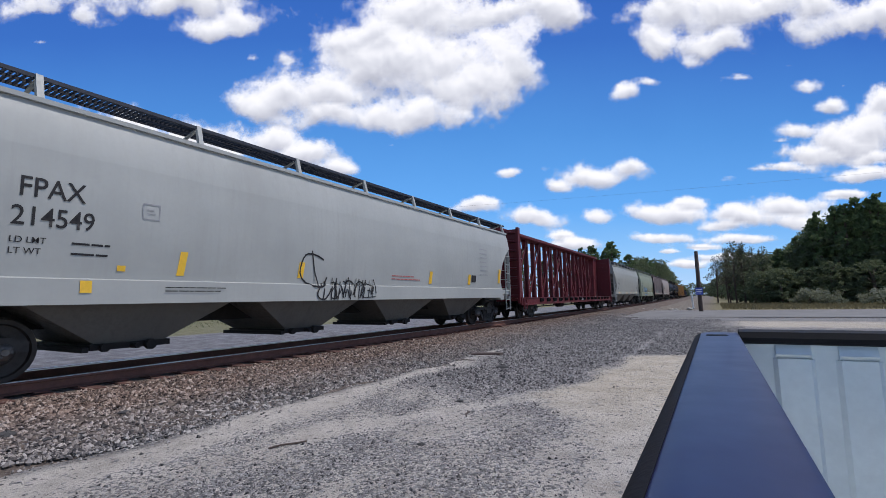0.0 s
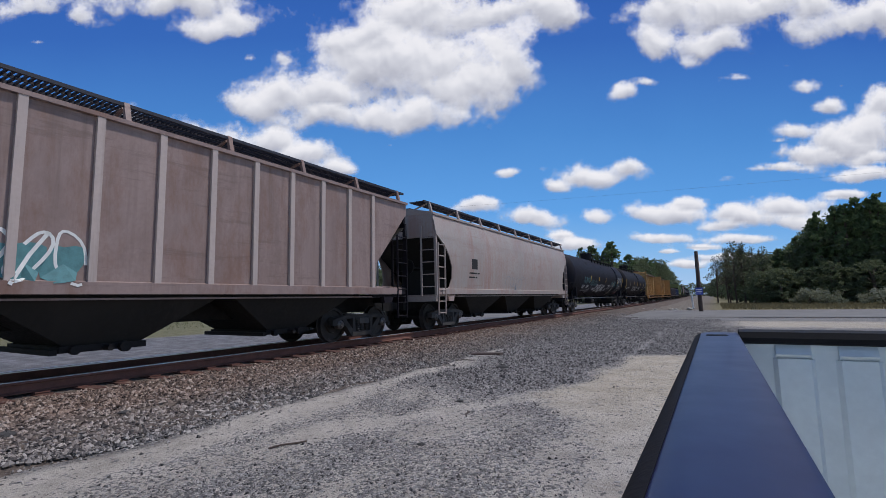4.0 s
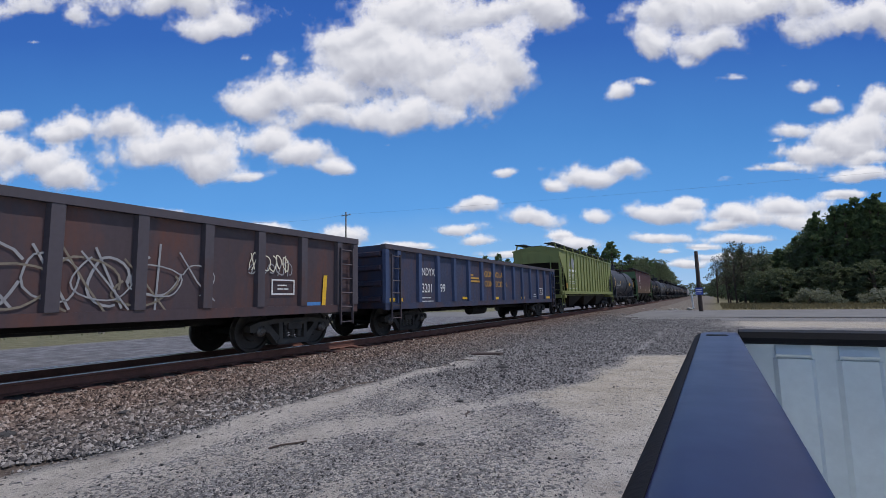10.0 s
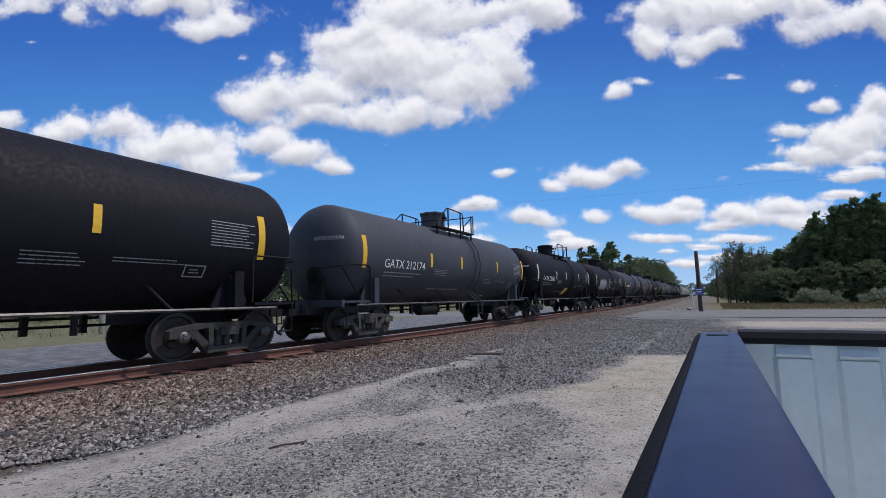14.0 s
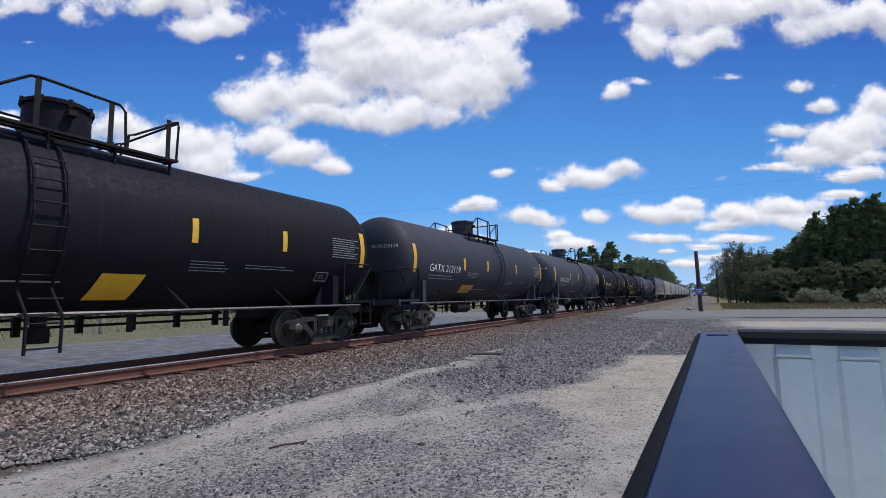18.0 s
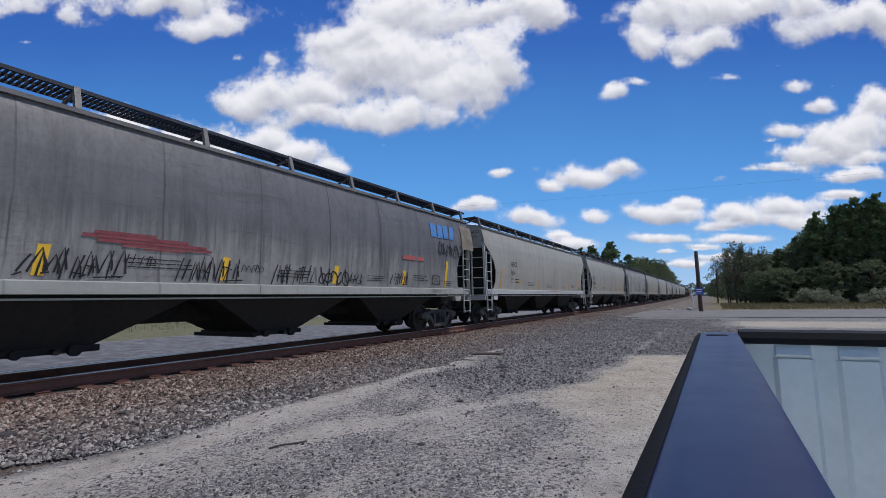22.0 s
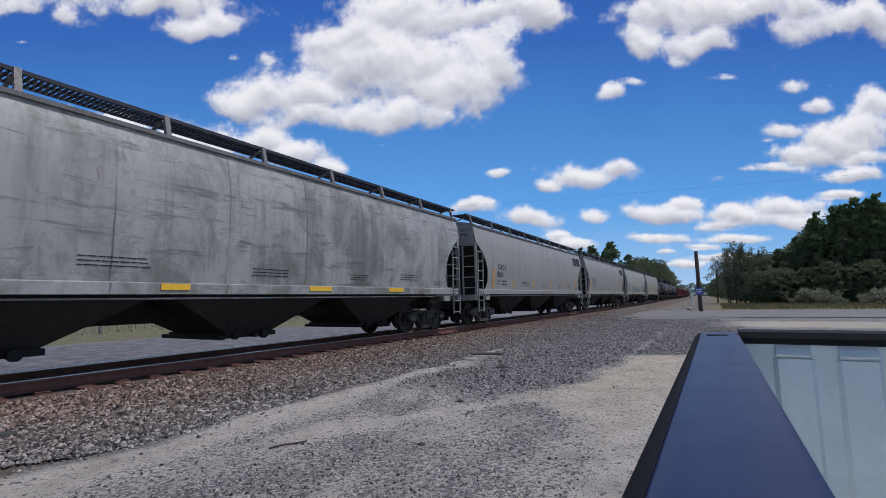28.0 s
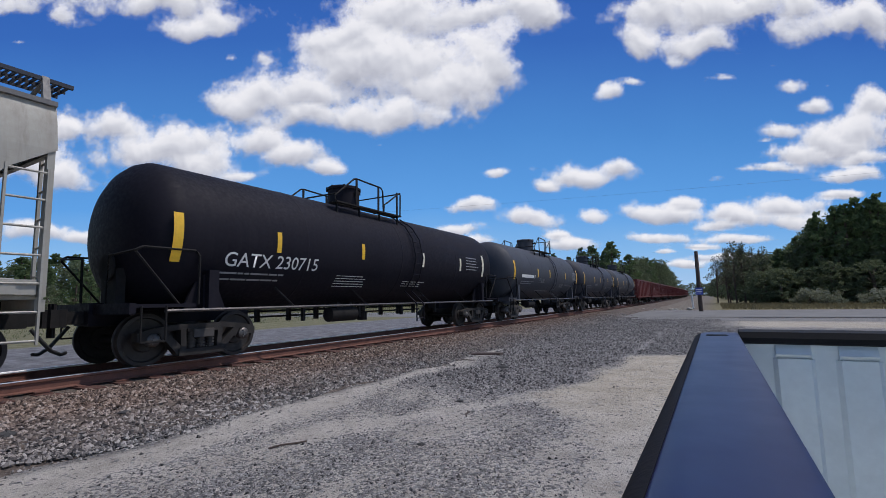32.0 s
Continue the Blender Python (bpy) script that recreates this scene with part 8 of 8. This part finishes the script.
def utility_pole(x, y, h, arm, label):
    t = thing("utility_pole", label, "pole", "poles behind the line", at=pose(x, y, 0))
    part("shaft", Kit().lathe([(-0.1, 0.16), (h * 0.5, 0.14), (h, 0.10)], "z", seg=10), grey_wood, t, smooth=True)
    if arm:
        part("crossarm", Kit().box(-0.9, 0.9, -0.05, 0.05, h - 0.55, h - 0.43), grey_wood, t)
        for sx in (-0.8, 0, 0.8):
            part("insulator", Kit().lathe([(h - 0.43, 0.03), (h - 0.30, 0.05), (h - 0.26, 0.02)], "z", (sx, 0, 0), 8), steel_worn, t)
    else:
        part("bracket", Kit().tube([(0, 0, h - 0.3), (0.9, 0.35, h - 0.2)], 0.02, 5), steel_dark, t)


utility_pole(-32.0, 13.8, 7.25, False, "bare grey wooden utility pole beside the side road")
utility_pole(-48.2, 53.0, 15.35, True, "grey utility pole with a crossarm above the trees")


def wire(a, b, sag, r=0.006):
    pts = []
    for i in range(25):
        t = i / 24
        q = Vector(a).lerp(Vector(b), t)
        pts.append((q.x, q.y, q.z - sag * 4 * t * (1 - t)))
    return Kit().tube(pts, r, 4)


tagged(part("overhead_wire", wire((-32, 13.8, 7.2), (-48.2, 53, 15.0), 0.8), cable), "thin black overhead wire between two poles", "wire", "overhead wires")
tagged(part("overhead_wire", wire((-48.2, 53, 15.0), (41.3, 65.6, 13.4), 0.4, 0.006), cable), "thin black overhead wire over the line", "wire", "overhead wires")

# a small house far down the line
h = thing("house", "small pale house with a grey gable roof, far down the line", "house", at=pose(-18.5, 318, 0, 0, 0, 12))
part("wall", Kit().box(-4, 4, -3, 3, -0.1, 3.0), white_paint, h)
part("roof", Kit().prism([(-4.5, 2.9), (4.5, 2.9), (0, 5.2)], "y", -3.4, 3.4), concrete, h)
part("door", Kit().box(-0.5, 0.5, -3.05, -3.0, 0, 2.0), creosote, h)
part("window", Kit().box(1.5, 2.8, -3.05, -3.0, 1.0, 2.1), steel_dark, h)
part("window", Kit().box(-2.8, -1.5, -3.05, -3.0, 1.0, 2.1), steel_dark, h)
rnd9 = random.Random(9)
for i in range(9):
    k = Kit()
    r = rnd9.uniform(0.12, 0.32)
    k.lathe([(-0.5 * r, 0.5 * r), (-0.1 * r, r), (0.35 * r, 0.8 * r), (0.6 * r, 0.2 * r)], "z", seg=7)
    k.v = [(x * rnd9.uniform(0.7, 1.3), y * rnd9.uniform(0.7, 1.2), z * rnd9.uniform(0.6, 1.0)) for x, y, z in k.v]
    ob = part("rubble_block", k, concrete, at=pose(rnd9.uniform(-7.5, 1.2), rnd9.uniform(52.5, 57), 0.3 * r, 0, 0, rnd9.uniform(0, 360)))
    tagged(ob, "pale broken concrete lump beside the crossing", "rubble", "rubble by the crossing")

# ---- odd things lying in the yard ----
def lump(x, y, r, flat, seed, label):
    rr = random.Random(seed)
    k = Kit()
    k.lathe([(-0.4 * r, 0.55 * r), (-0.1 * r, r), (0.25 * r, 0.85 * r), (0.5 * r, 0.35 * r), (0.56 * r, 0.08 * r)], "z", seg=9)
    k.v = [(a * rr.uniform(0.75, 1.25), b * rr.uniform(0.75, 1.25), c * flat * rr.uniform(0.8, 1.15)) for a, b, c in k.v]
    tagged(part("rock", k, dark_rock, at=pose(x, y, bed_height(x, y) + 0.12 * r, 0, 0, rr.uniform(0, 360))), label, "rock", "rocks in the yard")


dark_rock = plain("dark_rock", (0.055, 0.052, 0.052), 0.9, 0, 0.4, 9, 0.5)
for i, (x, y, r, fl) in enumerate(((-6.91, 2.10, 0.10, 0.9), (-6.55, 2.35, 0.06, 0.8), (-6.6, 1.95, 0.05, 0.8), (-6.9, 3.3, 0.085, 0.5), (-4.41, 10.2, 0.16, 0.6), (-4.05, 9.6, 0.08, 0.6), (-3.6, 6.6, 0.07, 0.6), (-4.6, 7.4, 0.06, 0.6), (-2.9, 4.4, 0.045, 0.7), (-3.3, 9.9, 0.07, 0.7), (-5.2, 8.6, 0.06, 0.7))):
    lump(x, y, r, fl, 60 + i, "dark broken stone lying on the gravel")
for x, y, l, rz in ((-4.26, 3.75, 0.42, 62), (-5.75, 10.9, 0.5, 20), (-3.1, 5.9, 0.3, 110)):
    k = Kit().tube([(-l / 2, 0, 0.012), (-l / 6, 0.02, 0.02), (l / 5, -0.015, 0.022), (l / 2, 0.02, 0.012)], 0.011, 6)
    tagged(part("stick", k, creosote, at=pose(x, y, ground_height(x, y), 0, 0, rz), smooth=True), "thin dark stick lying on the gravel", "stick", "sticks in the yard")
k = Kit().prism([(-0.55, -0.12), (0.5, -0.15), (0.6, 0.08), (0.1, 0.16), (-0.5, 0.1)], "z", -0.03, 0.045)
tagged(part("wood_slab", k, creosote, at=pose(-5.9, 12.2, 0.01, 0, 0, 25)), "dark slab of old wood lying on the gravel", "wood")

# ---- the pickup on whose rim the camera stands ----
paint_blue, _nt, _b = start("truck_paint_blue", 0.35, 0.0)
_v = coords(_nt)
_nt.links.new(ramp(_nt, noise_tex(_nt, _v, 40, 4), [(0.3, (0.0130, 0.0165, 0.058)), (0.7, (0.0152, 0.019, 0.066))]), _b.inputs["Base Color"])
_nt.links.new(ramp(_nt, noise_tex(_nt, _v, 9, 6), [(0.35, (0.36,) * 3), (0.75, (0.41,) * 3)]), _b.inputs["Roughness"])
_b.inputs["Specular IOR Level"].default_value = 0.30
liner = plain("bed_liner_grey", (0.65, 0.69, 0.69), 0.6, 0, 0.10, 3, 0.15)
cap_black = plain("black_plastic_cap", (0.008, 0.008, 0.0095), 0.7, 0, 0.2, 12, 0.15)
cap_black.node_tree.nodes["Principled BSDF"].inputs["Specular IOR Level"].default_value = 0.2
# near-black tone: shade on the rim's outer side put into colour
rim_shade_tone = plain("rim_trim_dark", (0.010, 0.010, 0.013), 0.85, 0, 0.2, 10, 0.1)
rim_shade_tone.node_tree.nodes["Principled BSDF"].inputs["Specular IOR Level"].default_value = 0.15
tyre_black = plain("tyre_rubber", (0.025, 0.025, 0.025), 0.8, 0, 0.2, 10, 0.2)


def build_pickup():
    t = thing("pickup_truck", "dark blue pickup with a pale grey load bed", "pickup truck")
    zr = 1.421
    sec = [(-0.104, zr - 0.20), (-0.102, zr - 0.060), (-0.101, zr - 0.044), (-0.096, zr - 0.030), (-0.088, zr - 0.0185), (-0.077, zr - 0.0095), (-0.063, zr - 0.0035), (-0.045, zr - 0.0005), (-0.03, zr), (0.072, zr), (0.080, zr - 0.004), (0.083, zr - 0.014), (0.083, zr - 0.20)]
    for side, x0 in ((1, 0.0), (-1, 1.72)):
        k = Kit().prism([(x0 + side * a, b) for a, b in sec], "y", -0.35, 2.56)
        part("bed_rail", k, paint_blue, t, smooth=True)
        # added strip that darkens the outer side of the rim, where shade lies
        if side > 0:
            part("edge_trim", Kit().prism([(-0.107, zr - 0.20), (-0.1055, zr - 0.060), (-0.1045, zr - 0.043), (-0.0992, zr - 0.0285), (-0.0902, zr - 0.0160), (-0.0785, zr - 0.0075), (-0.070, zr - 0.0043), (-0.070, zr - 0.009), (-0.088, zr - 0.021), (-0.099, zr - 0.05), (-0.101, zr - 0.20)], "y", -0.35, 2.56), rim_shade_tone, t, "black trim along the rim", smooth=True)
        part("outer_panel", Kit().prism([(x0 - side * 0.05, zr - 0.2), (x0 - side * 0.088, zr - 0.2), (x0 - side * 0.13, 0.95), (x0 - side * 0.12, 0.62), (x0 - side * 0.05, 0.55)], "y", -0.35, 2.56), paint_blue, t)
        part("inner_panel", Kit().box(min(x0 + side * 0.02, x0 + side * 0.07), max(x0 + side * 0.02, x0 + side * 0.07), -0.35, 2.45, 0.52, zr - 0.2), liner, t)
    # no hole is cut: a flat black plate paints the pocket's dark inside
    part("stake_pocket", Kit().prism([(-0.045, 2.33), (0.030, 2.33), (0.038, 2.345), (0.030, 2.40), (-0.045, 2.40)], "z", zr + 0.0005, zr + 0.002), cap_black, t, "black stake-pocket opening")
    part("bed_floor", Kit().box(0.02, 1.70, -0.35, 2.5, 0.46, 0.52), liner, t)
    # end wall with pressed ribs
    g = part("end_wall", Kit().box(0.078, 1.642, 2.44, 2.50, 0.52, 1.389), liner, t, "pale grey ribbed end panel")
    for i in range(7):
        # raised flutes between shallow pockets; each pocket has a rounded brow
        x = 0.265 + 0.208 * i
        k = Kit()
        k.prism([(x - 0.072, 2.441), (x - 0.056, 2.420), (x + 0.056, 2.420), (x + 0.072, 2.441)], "z", 0.54, 1.325)
        part("pressed_rib", k, liner, g, smooth=True)
        k = Kit().prism([(2.441, 1.382), (2.418, 1.352), (2.412, 1.344), (2.416, 1.338), (2.441, 1.322)], "x", x - 0.060, x + 0.060)
        part("rib_brow", k, liner, g, smooth=True)
    part("end_cap", Kit().prism([(2.42, 1.388), (2.415, 1.41), (2.43, 1.434), (2.54, 1.438), (2.56, 1.42), (2.56, 1.345)], "x", 0.080, 1.64), cap_black, t, "black plastic top cap", smooth=True)
    part("outer_gate", Kit().box(0.0, 1.72, 2.505, 2.56, 0.60, 1.343), paint_blue, t)
    part("chassis", Kit().box(0.35, 1.35, -0.35, 2.5, 0.36, 0.455), steel_dark, t)
    for x in (0.06, 1.66):
        k = Kit().lathe([(-0.12, 0.20), (-0.13, 0.33), (-0.10, 0.37), (0.10, 0.37), (0.13, 0.33), (0.12, 0.20)], "x", (x, 0.9, 0.372), 28)
        wl_ = part("wheel", k, tyre_black, t, smooth=True)
        part("rim", Kit().lathe([(-0.10, 0.21), (-0.04, 0.18), (-0.05, 0.05), (0.05, 0.05), (0.04, 0.18), (0.10, 0.21)], "x", (x, 0.9, 0.372), 20), steel_worn, wl_, smooth=True)
    for x0, x1 in ((0.075, 0.27), (1.45, 1.645)):
        part("wheel_arch", Kit().prism([(0.45, 0.525), (0.52, 0.68), (0.66, 0.79), (1.14, 0.79), (1.28, 0.68), (1.35, 0.525)], "x", x0, x1), liner, t, smooth=True)
    part("front_wall", Kit().box(0.078, 1.642, -0.35, -0.29, 0.525, 1.36), liner, t)
    part("axle", Kit().tube([(0.1, 0.9, 0.40), (1.6, 0.9, 0.40)], 0.05, 8), steel_dark, t)


build_pickup()

# ---- loose stones, ties: last, the many small pieces ----
build_ties()
stones("ballast_stones", 62000, near_bed, (0.019, 0.037), 21, "angular brown and grey ballast stones", bed_height)
stones("track_stones", 6000, between, (0.024, 0.04), 22, "brown ballast between the rails", bed_height)
stones("yard_gravel", 110000, yard, (0.007, 0.019), 23, "loose grey gravel over the yard", ground_height)
stones("coarse_gravel", 46000, far_yard, (0.020, 0.040), 25, "coarse blue-grey stone spread before the crossing", ground_height)
stones("scattered_rocks", 110, yard, (0.035, 0.06), 24, "larger dark stones strewn over the yard", ground_height)


def drift(ob, left, up=0.0):
    """A sheet of clouds that slides sideways through the clip."""
    m = ob.matrix_basis.copy()
    s = -(VIEW.inverted() @ m.translation).z / PX
    walk(ob, [(t, m @ Matrix.Translation((-left * s * t / 32.0, up * s * t / 32.0, 0))) for t in (0, 16, 32)])


def motions():
    for ob, p in CARS:
        walk(ob, [(t, track_pose(p - SPEED * t)) for t in [2.0 * i for i in range(17)]])
    drift(CLOUD_HIGH, 38)
    drift(CLOUD_EDGE, 28)
    drift(CLOUD_MID, 21)
    drift(CLOUD_LOW, 7)
    drift(CLOUD_FAR, 3)


motions()
